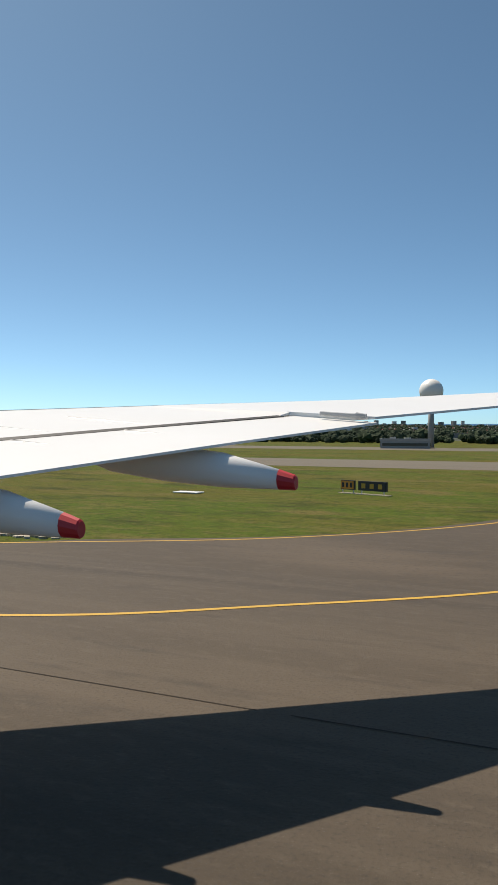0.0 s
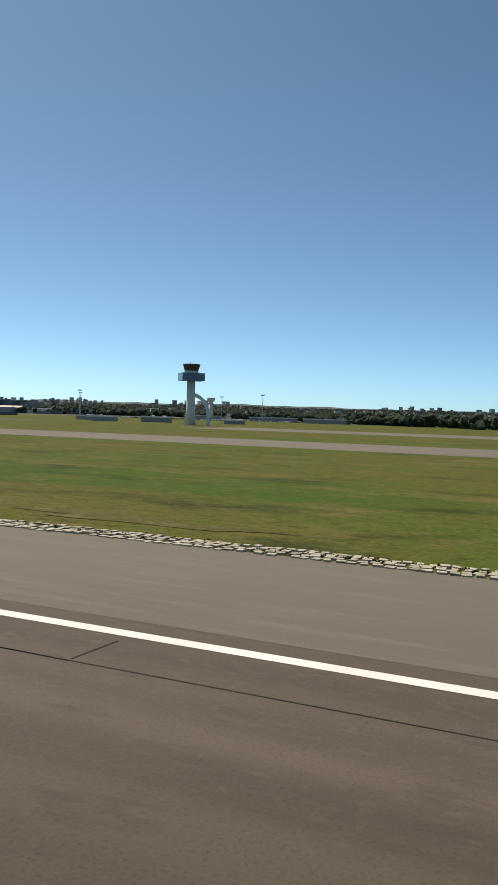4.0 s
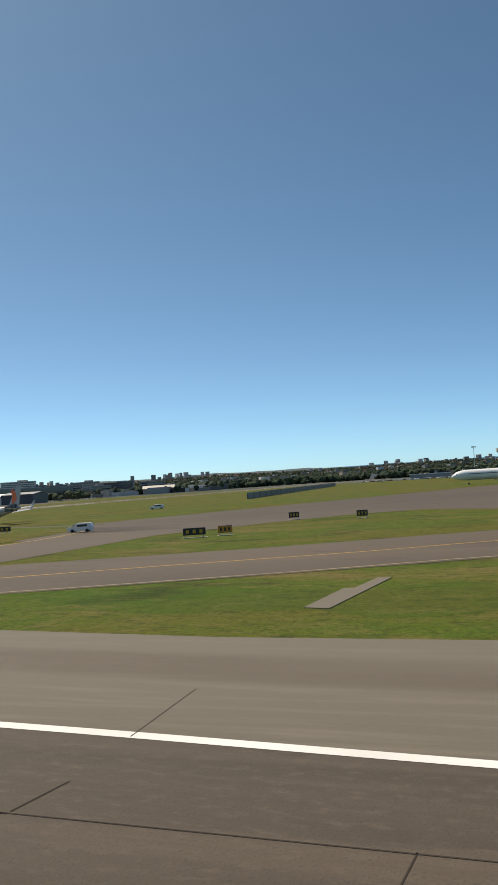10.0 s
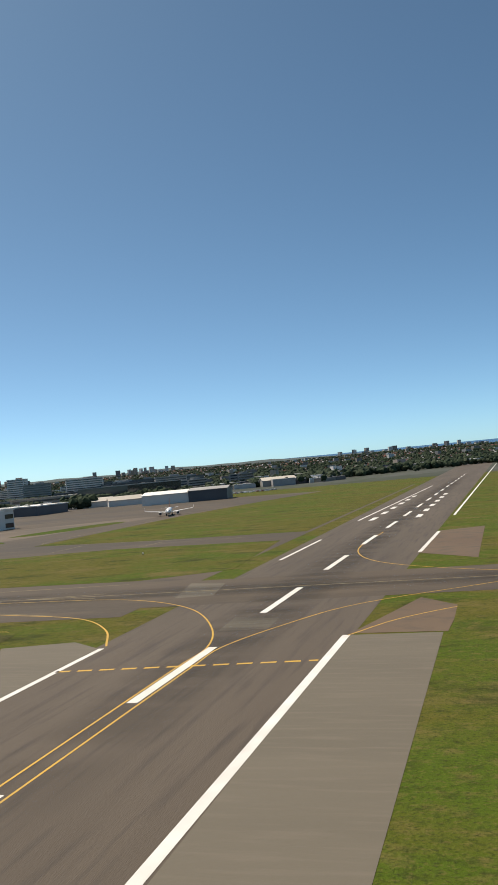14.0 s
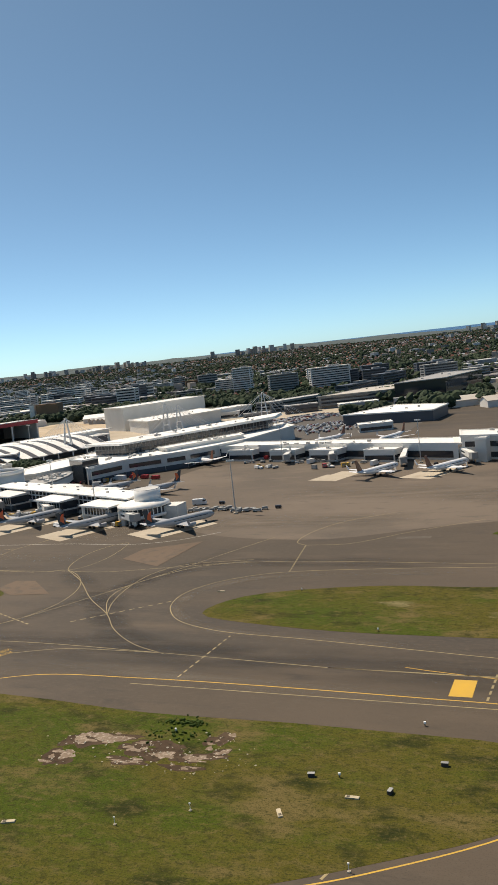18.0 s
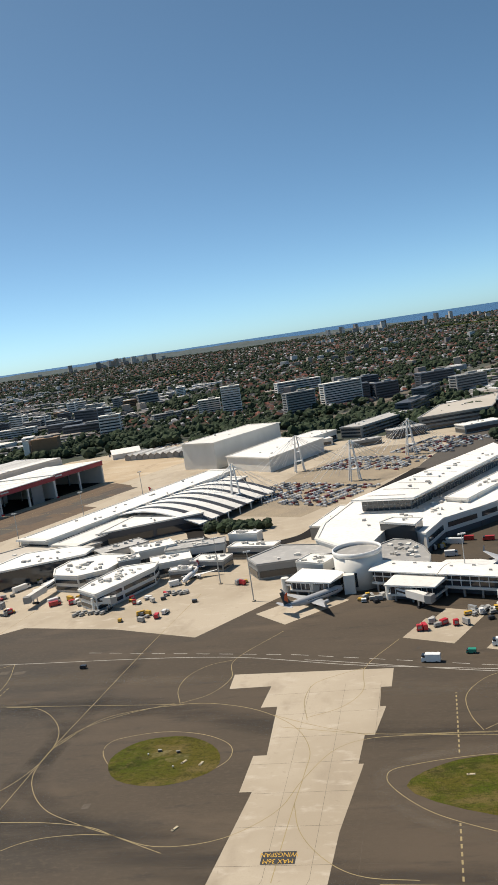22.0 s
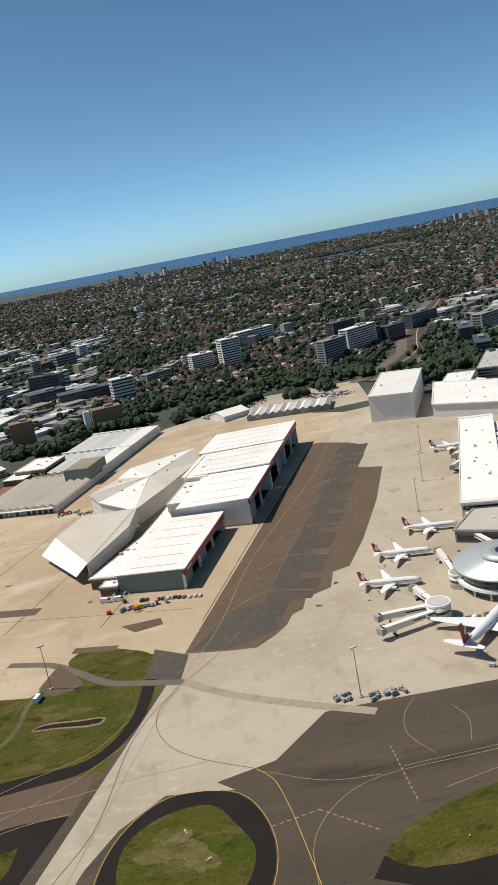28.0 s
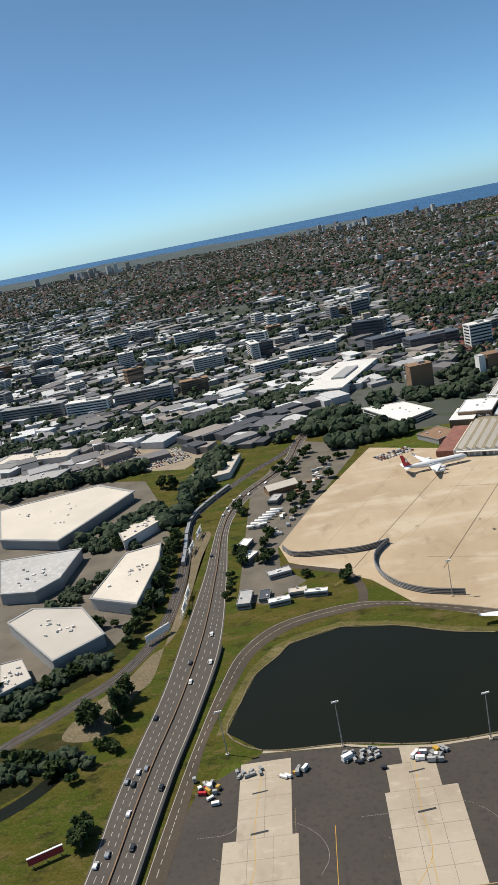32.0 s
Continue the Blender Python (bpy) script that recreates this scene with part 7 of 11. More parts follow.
for off in (-2.6, -1.2, 1.2, 2.6):
    for (ax, ay), (bx, by) in zip(RAIL, RAIL[1:]):
        d = math.hypot(bx - ax, by - ay)
        nx, ny = -(by - ay) / d * off, (bx - ax) / d * off
        rails.box((ax + bx) / 2 + nx, (ay + by) / 2 + ny, 0.1, d * 1.02, 0.14, 0.16, math.degrees(math.atan2(by - ay, bx - ax)))
structure("rails", rails, STEEL, "steel rails of the twin track", "railway")
train = thing("train", "silver commuter train with dark windows on the railway", "train")
for k in range(7):
    (ax, ay), (bx, by) = RAIL[54 + 3 * k], RAIL[57 + 3 * k]
    d, turn = math.hypot(bx - ax, by - ay), math.degrees(math.atan2(by - ay, bx - ax))
    car_ = part("carriage", Shape().box((ax + bx) / 2, (ay + by) / 2, 0.5, d * 0.94, 2.7, 3.4, turn), STEEL, train)
    part("window_band", Shape().box((ax + bx) / 2, (ay + by) / 2, 2.2, d * 0.88, 2.8, 0.8, turn), GLASS, car_)

# earth and grass banks beside road, rail and canal
banks = Shape()
# inside of the perimeter road
banks.sheet([(-2170, 457), (-2235.8, 477), (-2267, 494.6), (-2300, 503), (-2321, 496), (-2331, 492), (-2349.8, 490), (-2328, 511), (-2300, 519.5), (-2268, 520.5), (-2236, 503), (-2174, 464)], 0.3)
banks.sheet([(-2345, 395.2), (-2363.6, 413.5), (-2357.5, 439), (-2349.8, 465), (-2331, 492), (-2349.8, 490), (-2363, 450), (-2373, 408), (-2376, 380)], 0.3)
fringe = Shape().sheet([(-2106, 431), (-2141, 446), (-2172, 461), (-2237, 484), (-2268, 501), (-2300, 509.5), (-2324, 503), (-2340, 493), (-2354, 470), (-2363, 440), (-2369, 412), (-2363.6, 413.5), (-2357.5, 439), (-2349.8, 465), (-2331, 492), (-2300, 503), (-2267, 494.6), (-2235.8, 477), (-2170, 457), (-2108.8, 429)], 0.46)
structure("canal_fringe", fringe, PARCHED, "dry straw-brown fringe along the canal bank", "verge")
structure("loop_road", Shape().line(curve((-2334, 606), (-2311, 592), (-2292, 578), (-2284, 559), (-2282.5, 540), (-2285, 528)), 6, 0.4), ASPHALT, "grey perimeter road bending past the blast fences", "road")
structure("canal_verge", banks, OLIVE_GRASS, "dry grass verge between canal and road", "verge")
earth = Shape().sheet(ring((-2452.7, 429), (-2446, 453), (-2428, 477), (-2415.4, 505), (-2409, 512), (-2403, 530), (-2400, 570), (-2398, 640), (-2396, 700), (-2404, 700), (-2404, 600), (-2408, 530), (-2409, 510), (-2412, 472), (-2418.8, 462), (-2424, 432), (-2436, 424)), 0.3)
structure("railway_verge", earth, DRY_EARTH, "bare brown earth between the railway and the road", "verge")
lawn = Shape().sheet(ring((-2470, 366), (-2444.6, 388), (-2426, 405), (-2412.7, 411), (-2416, 370), (-2420, 344), (-2430, 250), (-2520, 250)), 0.2)
lawn.sheet(ring((-2520, 440), (-2490, 470), (-2452, 500), (-2436, 520), (-2424, 560), (-2426, 500), (-2450, 466), (-2490, 424)), 0.2)
structure("road_lawn", lawn, OLIVE_GRASS, "green mown lawn beside the road and creek", "grass")
creek = curve((-2600, 340), (-2520, 352), (-2468, 375), (-2449, 395), (-2440, 417))
structure("creek", Shape().line(creek, 9, 0.7), WATER, "narrow dark creek under the trees", "water")
wild = Shape().sheet(ring((-2600, 352), (-2520, 362), (-2468, 384), (-2446, 404), (-2440, 424), (-2460, 436), (-2490, 420), (-2600, 392), n=4), 0.22)
wild.sheet(ring((-2540, 470), (-2490, 455), (-2462, 474), (-2436, 500), (-2424, 540), (-2420, 600), (-2424, 690), (-2432, 690), (-2430, 600), (-2440, 530), (-2470, 492), (-2530, 486), n=4), 0.24)
structure("creek_scrub", wild, turf("dark scrub", (0.026, 0.034, 0.006), (0.04, 0.04, 0.01), (0.07, 0.056, 0.022), (0.014, 0.017, 0.005)), "dark rough scrub along the creek and railway", "scrub")
yard = Shape().sheet([(-2560, 520), (-2480, 470), (-2432, 520), (-2420, 640), (-2440, 760), (-2480, 880), (-2640, 960), (-2700, 700)], 0.15)
DUSTY = material("dusty yard", (0.17, 0.145, 0.11), 0.95, second=(0.08, 0.068, 0.05), scale=0.09, fine=(0.12, 0.11, 0.09), fine_scale=0.3)
structure("works_yard", yard, DUSTY, "dusty concrete yards between the warehouses", "yard")


structure("site_yard", Shape().sheet([(-2365, 560), (-2345, 548), (-2318, 575), (-2336, 604), (-2338, 640), (-2262, 850), (-2255, 880), (-2310, 930), (-2345, 850), (-2364, 780)], 0.25), DUSTY, "grey gravel yard of the site offices", "yard")

# ---- warehouses beyond the road ----
for k, (pts, h, wall, roof) in enumerate((
        ([(-2591, 744), (-2529.5, 715), (-2481, 821), (-2525, 863), (-2622, 834)], 9, WALL_GREY, ROOF_CREAM),
        ([(-2470, 583), (-2433, 562), (-2428, 633), (-2431, 667), (-2458, 658)], 9, WALL_WHITE, ROOF_CREAM),
        ([(-2524, 564), (-2511.5, 580.5), (-2473, 569), (-2448, 525), (-2475, 500)], 9, WALL_GREY, ROOF_TAN),
        ([(-2572, 687.5), (-2501, 685), (-2505, 630), (-2519, 611), (-2548, 617)], 9, WALL_GREY, ROOF_GREY),
        ([(-2511, 507), (-2498, 510), (-2484, 484), (-2499, 471)], 8, WALL_GREY, ROOF_TAN),
        ([(-2476, 717), (-2440, 750), (-2436, 731), (-2466, 688)], 8, WALL_WHITE, ROOF_CREAM),
        ([(-2428, 845), (-2420, 877), (-2378, 902), (-2386, 839), (-2410, 831)], 6, WALL_WHITE, ROOF_CREAM),
        ([(-2680, 930), (-2590, 930), (-2580, 960), (-2680, 965)], 8, WALL_GREY, ROOF_GREY),
        ([(-2700, 1040), (-2600, 1020), (-2590, 1050), (-2690, 1080)], 8, WALL_WHITE, ROOF_CREAM))):
    hall("warehouse", "low warehouse with a broad pale sheet roof" if roof is ROOF_CREAM else "grey sheet-roofed warehouse in a works yard", pts, h, wall, roof, 0, 14, category="warehouse")["group"] = "warehouses beyond the road"
for k, (x, y, turn) in enumerate(((-2414, 524, 49), (-2400.5, 556, 88), (-2400.5, 576, 88), (-2406.5, 660, 84), (-2403.5, 692, 84))):
    t = thing("sign_gantry", "white steel lattice gantry with a billboard beside the road", "gantry", x, y, 0, turn)
    for s in (-9, -3, 3, 9):
        part("post", Shape().tube((s, 0, -0.2), (s, 0, 6.5), 0.25, n=6).tube((s, 2.5, -0.2), (s, 0, 5), 0.15, n=6), WHITE, t)
    for z in (2.5, 6.4):
        part("beam", Shape().box(0, 0, z, 20, 0.4, 0.4), WHITE, t)
    for s in (-6, 0, 6):
        part("brace", Shape().tube((s - 3, 0, 2.6), (s + 3, 0, 6.4), 0.18, n=6), WHITE, t)
    part("panel", Shape().box(0, -0.4, 3, 20 if k < 1 else 8, 0.3, 3.6), WHITE, t, "pale billboard panel")
    t["group"] = "sign gantries"
t = thing("hoarding", "long red advertising hoarding on posts in the grass", "billboard", -2436, 341, 0, 25)
part("panel", Shape().box(0, 0, 1.6, 15, 0.4, 3.2), WALL_RED, t, "dark red panel with plain bars")
part("top_rail", Shape().box(0, 0.2, 4.8, 15.4, 0.9, 0.3), WHITE, t)
for s in (-6, 0, 6):
    part("post", Shape().tube((s, 0.4, -0.3), (s, 0.4, 1.8), 0.2, n=6), STEEL, t)

# blast fences round the maintenance apron
for line in (((-2334, 634), (-2326, 619), (-2300, 612), (-2276, 609), (-2256, 615)), ((-2257, 616), (-2268, 596), (-2270, 575), (-2262, 548), (-2246, 530), (-2222, 519))):
    pts = curve(*line, n=5)
    t = thing("blast_fence", "tall curved dark blast fence with slatted face", "fence")
    for (ax, ay), (bx, by) in zip(pts, pts[1:]):
        d, turn = math.hypot(bx - ax, by - ay), math.degrees(math.atan2(by - ay, bx - ax))
        panel = part("panel", Shape().box((ax + bx) / 2, (ay + by) / 2, 0, d * 0.98, 0.5, 4.2, turn), WALL_DARK, t)
        for z in (0.8, 1.8, 2.8, 3.8):
            part("slat", Shape().box((ax + bx) / 2, (ay + by) / 2, z, d * 0.99, 0.9, 0.25, turn), STEEL, panel)
for x, y, w, d, h, turn, roof in ((-2359.3, 556, 20, 9, 4, 86, ROOF_GREY), (-2346, 557.7, 13, 7, 3, 86, WALL_DARK), (-2336.5, 546, 14, 6, 3.5, 8, ROOF_WHITE), (-2324, 555.7, 12, 7, 3.5, 0, ROOF_CREAM), (-2312, 550.5, 15, 5, 3.5, -8, ROOF_WHITE), (-2336.5, 590, 16, 8, 3.5, 15, ROOF_GREY), (-2359, 626, 14, 8, 4, 60, ROOF_WHITE), (-2363, 652.6, 14, 8, 4, 70, ROOF_WHITE), (-2353, 690, 12, 4, 3, 10, ROOF_WHITE), (-2340, 745, 16, 9, 4.5, 70, ROOF_GREY), (-2160, 466, 12, 5, 4, -22, ROOF_WHITE)):
    hall("site_office", "small low site building with a pale roof", oblong(x, y, w, d, turn), h, WALL_GREY, roof, 1, 1)["group"] = "site offices"

crates = random.Random(77)
for k in range(34):
    f = crates.random()
    x, y = -2348 + 62 * f + crates.uniform(-9, 9), 655 + 190 * f + crates.uniform(-14, 14)
    t = thing("site_container", "small steel site container in the works yard", "container", x, y, 0, crates.choice((0, 20, 68, 90)) + crates.uniform(-6, 6), "site containers")
    long = crates.uniform(3, 7)
    box = part("body", Shape().box(0, 0, 0.1, long, crates.uniform(2, 3), crates.uniform(1.6, 2.8)), crates.choice((WALL_WHITE, WALL_GREY, WALL_DARK, BRICK, ROOF_TAN, STEEL)), t)
    part("door", Shape().box(long / 2 + 0.03, 0, 0.2, 0.06, 1.6, 1.3), WALL_GREY, box)
tank = thing("storage_tank", "white horizontal storage tank on concrete saddles", "tank", group="storage tanks")
part("shell", Shape().rings([[(x, q * math.cos(6.2832 * i / 14), 2.2 + q * math.sin(6.2832 * i / 14)) for i in range(14)] for x, q in ((-6, 0.5), (-5.4, 1.3), (5.4, 1.3), (6, 0.5))]), WHITE, tank, flat=False)
for s in (-3.5, 3.5):
    part("saddle", Shape().box(s, 0, 0, 0.8, 2.4, 1.3), CONCRETE, tank)
part("walkway", Shape().box(0, 0, 3.5, 9, 0.5, 0.12), STEEL, tank)
for k in range(7):
    m = at(-2358 + 3.2 * k, 689 + 5.2 * k, 0, -14)
    if k == 0:
        tank.matrix_world = m
    else:
        copy_thing(tank, m)
gable("brown_shed", "brown shed with a pale pitched roof beside the yard", -2335, 775, 28, 15, 5, 3, 20, BRICK, ROOF_CREAM)

# ---- vehicles ----
PAINTS = {"white": material("white car paint", (0.72, 0.72, 0.7), 0.3), "silver": material("silver car paint", (0.4, 0.41, 0.42), 0.3, 0.5), "dark": material("dark car paint", (0.03, 0.033, 0.04), 0.3), "red": material("red car paint", (0.4, 0.03, 0.03), 0.35), "green": material("green vehicle paint", (0.02, 0.22, 0.15), 0.4), "yellow": material("yellow vehicle paint", (0.6, 0.42, 0.04), 0.4)}


def vehicle(name, label, paint, l=4.1, w=1.7, h=1.35, cab=0.55, boxy=False):
    """A road vehicle on its wheels, front along +x."""
    t = thing(name, label, "truck" if boxy else "car")
    prof = [(-l / 2, 0.3), (-l / 2, h * 0.62), (-l * 0.44, h * 0.98) if not boxy else (-l / 2, h), (l * 0.12, h) if not boxy else (l * 0.3, h), (l * 0.28, h * 0.64) if not boxy else (l * 0.33, h * 0.75), (l / 2, h * 0.55), (l / 2, 0.3)]
    n = len(prof)
    body = part("body", Shape().add([(x, -w / 2, z) for x, z in prof] + [(x, w / 2, z) for x, z in prof], [tuple(range(n)), tuple(range(2 * n - 1, n - 1, -1))] + [((i + 1) % n, i, n + i, n + (i + 1) % n) for i in range(n)]), paint, t)
    part("windscreen", Shape().box(l * 0.2 if not boxy else l * 0.4, 0, h * 0.6, l * 0.14, w * 0.9, h * 0.28), GLASS, body)
    part("side_glass", Shape().box(-l * 0.1 if not boxy else l * 0.34, 0, h * 0.62, l * (0.42 if not boxy else 0.1), w + 0.04, h * 0.24), GLASS, body)
    for sx in (-0.3, 0.3):
        for sy in (-1, 1):
            part("wheel", Shape().tube((sx * l, sy * w * 0.5 - 0.1, 0.32), (sx * l, sy * w * 0.5 + 0.1, 0.32), 0.32, n=10), TYRE, t)
    return t


cars = [vehicle("car", "white car on the road", PAINTS["white"]), vehicle("car", "silver car on the road", PAINTS["silver"]), vehicle("car", "dark car on the road", PAINTS["dark"])]
for c in cars:
    c["group"] = "cars on the road"
rnd = random.Random(5)
spots = []
for f, way in ((0.12, 1), (0.28, 1), (0.42, 1), (0.58, -1), (0.73, -1), (0.88, -1)):
    line = between(ROAD_L, ROAD_R, f)
    for k in range(3, len(line) - 2):
        if rnd.random() < 0.035 + (0.04 if k < 24 else 0):
            (ax, ay), (bx, by) = line[k], line[k + 1]
            spots.append((ax, ay, math.degrees(math.atan2(by - ay, bx - ax)) + (0 if way > 0 else 180)))
for k, (x, y, turn) in enumerate(spots):
    master = cars[(0, 0, 1, 2, 0)[k % 5]]
    if k < 3:
        cars[k].matrix_world = at(x, y, 0.16, turn)
    else:
        copy_thing(master, at(x, y, 0.16, turn))
van = vehicle("delivery_truck", "white box truck on the apron", PAINTS["white"], 6.5, 2.3, 2.9, boxy=True)
tug = vehicle("baggage_tug", "small dark baggage tug on the apron", PAINTS["dark"], 2.6, 1.4, 1.4, boxy=True)
bus = vehicle("apron_bus", "long white apron bus with a red stripe", PAINTS["white"], 11, 2.5, 3.0, boxy=True)
cart = thing("baggage_cart", "low flat baggage cart with a dark load", "cart")
part("deck", Shape().box(0, 0, 0.5, 3, 1.5, 0.2), STEEL, cart)
part("load", Shape().box(0, 0, 0.7, 2.4, 1.3, 0.8), WALL_GREY, cart, "dull grey load")
for sx in (-1, 1):
    part("wheel", Shape().tube((sx, -0.7, 0.25), (sx, 0.7, 0.25), 0.25, n=8), TYRE, cart)
red_truck = vehicle("red_service_truck", "red service truck parked on the apron", PAINTS["red"], 6, 2.2, 2.4, boxy=True)
green_tug = vehicle("green_tug", "green tow tractor on the apron road", PAINTS["green"], 3.4, 1.8, 1.6, boxy=True)
PLACES = {van: [(-2083.6, 427.6, 70), (-1564, 314, 170), (-1539, 324, 170), (-1752, 420, 40), (-1690, 432, 30), (-1620, 418, 60), (-1468, 372, 60), (-1550, 440, 0), (-1800, 430, 50), (-1770, 440, 50), (-2158, 378, 20), (-2150, 374, 60), (-2232, 372, 40), (-2305, 380, 30), (-2044, 528, -20), (-2052, 530, -20), (-1448, 372, 10), (-1386, 470, 75), (-1430, 490, 70)],
          bus: [(-1785, 450, 60), (-1768, 452, 60), (-1548, 462, 160), (-1762, 470, 30)],
          green_tug: [(-1550, 319, 170)],
          red_truck: [(-1530, 462, 170), (-1520, 458, 170), (-1540, 466, 170), (-2088, 742, 20), (-2094, 746, 20), (-1470, 520, 75), (-2160, 380, 30), (-1750, 416, 30)],
          tug: [(-1500, 340, 20), (-1540, 350, 20), (-1585, 380, 40), (-1690, 410, 20), (-1672, 402, 20), (-1845, 395, 40), (-1815, 410, 50), (-1700, 330, 175), (-1790, 420, 45), (-1436, 372, 0), (-1402, 358, 0), (-1460, 480, 70), (-1350, 460, 70), (-2236, 376, 0), (-2300, 376, 0), (-2290, 370, 0), (-2010, 512, 0), (-2020, 515, 0), (-2030, 518, 0), (-2040, 522, 0)]}
for master, rows in PLACES.items():
    master["group"] = master.name + "s on the apron"
    for k, (x, y, turn) in enumerate(rows):
        if k == 0:
            master.matrix_world = at(x, y, 0.06, turn)
        else:
            copy_thing(master, at(x, y, 0.06, turn))
rows = [(cx + rnd.uniform(-1, 1) + 3.4 * i, cy + rnd.uniform(-1, 1) + 3 * j) for cx, cy, nx, ny in ((-1444, 356, 6, 2), (-1422, 352, 5, 2), (-1546, 356, 3, 3), (-1500, 346, 2, 2), (-1935, 357, 5, 2), (-1950, 362, 3, 2), (-2236, 366, 4, 3), (-2306, 378, 5, 3), (-2168, 370, 6, 3), (-2356, 378, 4, 2), (-2046, 536, 4, 3), (-1870, 400, 3, 2), (-1730, 396, 5, 2), (-1690, 416, 4, 2), (-1590, 386, 4, 2), (-2096, 740, 6, 2), (-2078, 730, 4, 2), (-1480, 505, 6, 1), (-1440, 492, 6, 1), (-1400, 480, 5, 1)) for i in range(nx) for j in range(ny)]
cart["group"] = "baggage carts"
for k, (x, y) in enumerate(rows):
    if k == 0:
        cart.matrix_world = at(x, y, 0.06, 20)
    else:
        copy_thing(cart, at(x, y, 0.06, rnd.choice((20, 25, 110, 60))))
suv = vehicle("safety_car", "white airport safety car with a yellow stripe on the taxiway", PAINTS["white"], 4.6, 1.8, 1.7)
suv.matrix_world = at(-779, 134, 0.06, 200)
pickup = vehicle("pickup", "white pickup truck on the taxiway", PAINTS["white"], 5.2, 1.9, 1.7)
pickup.matrix_world = at(-830, 262, 0.06, 205)

# ---- light masts, poles ----
mast = thing("light_mast", "tall slim grey floodlight mast on the apron", "light mast", group="apron light masts")
part("pole", Shape().tube((0, 0, 0), (0, 0, 23.5), 0.32, 0.16, n=8), STEEL, mast)
part("head_frame", Shape().box(0, 0, 23.3, 3.6, 0.5, 0.3), STEEL, mast)
for k in range(4):
    part("floodlight", Shape().box(-1.35 + 0.9 * k, -0.3, 23.6, 0.7, 0.5, 0.6), WHITE, mast, "white floodlight lamp")
part("footing", Shape().drum(0, 0, -0.1, 1.0, 0.7, 10), CONCRETE, mast)
MASTS = [(-2176, 377, 10), (-2241, 380, 10), (-2307, 390, 10), (-2362, 396, 10), (-1939, 361, 20), (-2078, 436, 20), (-1642, 396, 20), (-1493, 351, 20), (-1546, 391, 20), (-1419, 349, 20), (-1360, 470, 0), (-1452, 500, 0), (-1800, 436, 20), (-1665, 428, 20), (-1840, 560, 20), (-1815, 620, 20), (-1790, 690, 20), (-2230, 520, 0), (-1300, 440, 0), (-760, 640, 0), (-700, 560, 0), (-640, 700, 0), (-560, 620, 0)]
for k, (x, y, turn) in enumerate(MASTS):
    if k == 0:
        mast.matrix_world = at(x, y, 0, turn)
    else:
        copy_thing(mast, at(x, y, 0, turn))


# ---- boarding bridges ----
def bridge(ax, ay, bx, by):
    """A boarding bridge from a building at a to a jet's door at b."""
    d, turn = math.hypot(bx - ax, by - ay), math.degrees(math.atan2(by - ay, bx - ax))
    t = thing("boarding_bridge", "white boarding bridge on a wheeled leg beside a jet", "boarding bridge", ax, ay, 0, turn, "boarding bridges")
    part("rotunda", Shape().drum(0, 0, -0.2, 1.9, 7.0, 16), WALL_WHITE, t)
    part("tunnel", Shape().box(d * 0.3, 0, 3.6, d * 0.6, 2.6, 2.7), WHITE, t)
    part("outer_tunnel", Shape().box(d * 0.75, 0, 3.4, d * 0.5, 3.0, 3.1), WALL_WHITE, t)
    part("window_strip", Shape().box(d * 0.3, 0, 4.6, d * 0.5, 2.7, 0.8), GLASS, t)
    part("cab", Shape().box(d + 0.6, 0.3, 3.2, 3.0, 3.8, 3.3, 20), WALL_GREY, t, "grey bridge cab")
    part("leg", Shape().box(d * 0.8, -1.2, 0.6, 0.5, 0.5, 3).box(d * 0.8, 1.2, 0.6, 0.5, 0.5, 3), STEEL, t)
    part("wheel", Shape().tube((d * 0.8, -1.8, 0.6), (d * 0.8, 1.8, 0.6), 0.6, n=10), TYRE, t)
    return t


PIER_BRIDGES = ((-1579, 384, -1563, 366), (-1534, 363, -1519, 349), (-1496, 347, -1476, 336), (-1628, 406, -1612, 394), (-1466, 331, -1456, 324), (-1530, 392, -1538, 405), (-1496, 376, -1504, 392))
OLD_BRIDGES = ((-1827, 470, -1832, 508), (-1861, 444, -1857, 480), (-1883, 418, -1886, 440), (-1883, 410, -1915, 404), (-1886, 416, -1912, 418), (-1841, 406, -1850, 398), (-1842, 404, -1836, 386), (-1812, 422, -1801, 412), (-1810, 420, -1776, 408), (-1761, 450, -1764, 415), (-1722, 402, -1713, 402), (-1732, 446, -1738, 438), (-1790, 560, -1822, 520), (-1770, 640, -1790, 622), (-1758, 660, -1778, 648), (-1748, 690, -1756, 680), (-1372, 490, -1366, 452), (-1338, 476, -1330, 455), (-1306, 462, -1310, 440), (-1450, 512, -1446, 490), (-1420, 502, -1414, 480))
for row in PIER_BRIDGES + OLD_BRIDGES:
    bridge(*row)

# ---- control tower and radar ball ----
t = thing("control_tower", "dark blue-glass control tower on a slim stem with a curved strut", "control tower", -517, 426)
part("stem", Shape().rings([[(q * math.cos(6.2832 * i / 20), q * math.sin(6.2832 * i / 20), z) for i in range(20)] for q, z in ((3.6, -0.3), (2.6, 8), (2.4, 27))]), WALL_WHITE, t, flat=False)
TOWER_GLASS = material("blue tower glass", (0.03, 0.08, 0.16), 0.15, second=(0.045, 0.1, 0.2), scale=0.4)
part("service_box", Shape().box(0, 0, 26, 13.5, 11, 4.6, 45).box(0, 0, 27, 9, 9, 3), TOWER_GLASS, t, "blue glass service floor")
part("ledge", Shape().drum(0, 0, 30.5, 4.2, 1.4, 24), WALL_WHITE, t)
part("cab", Shape().drum(0, 0, 31.9, 4.0, 3.2, 16, 5.1), GLASS, t, "dark sloping cab windows")
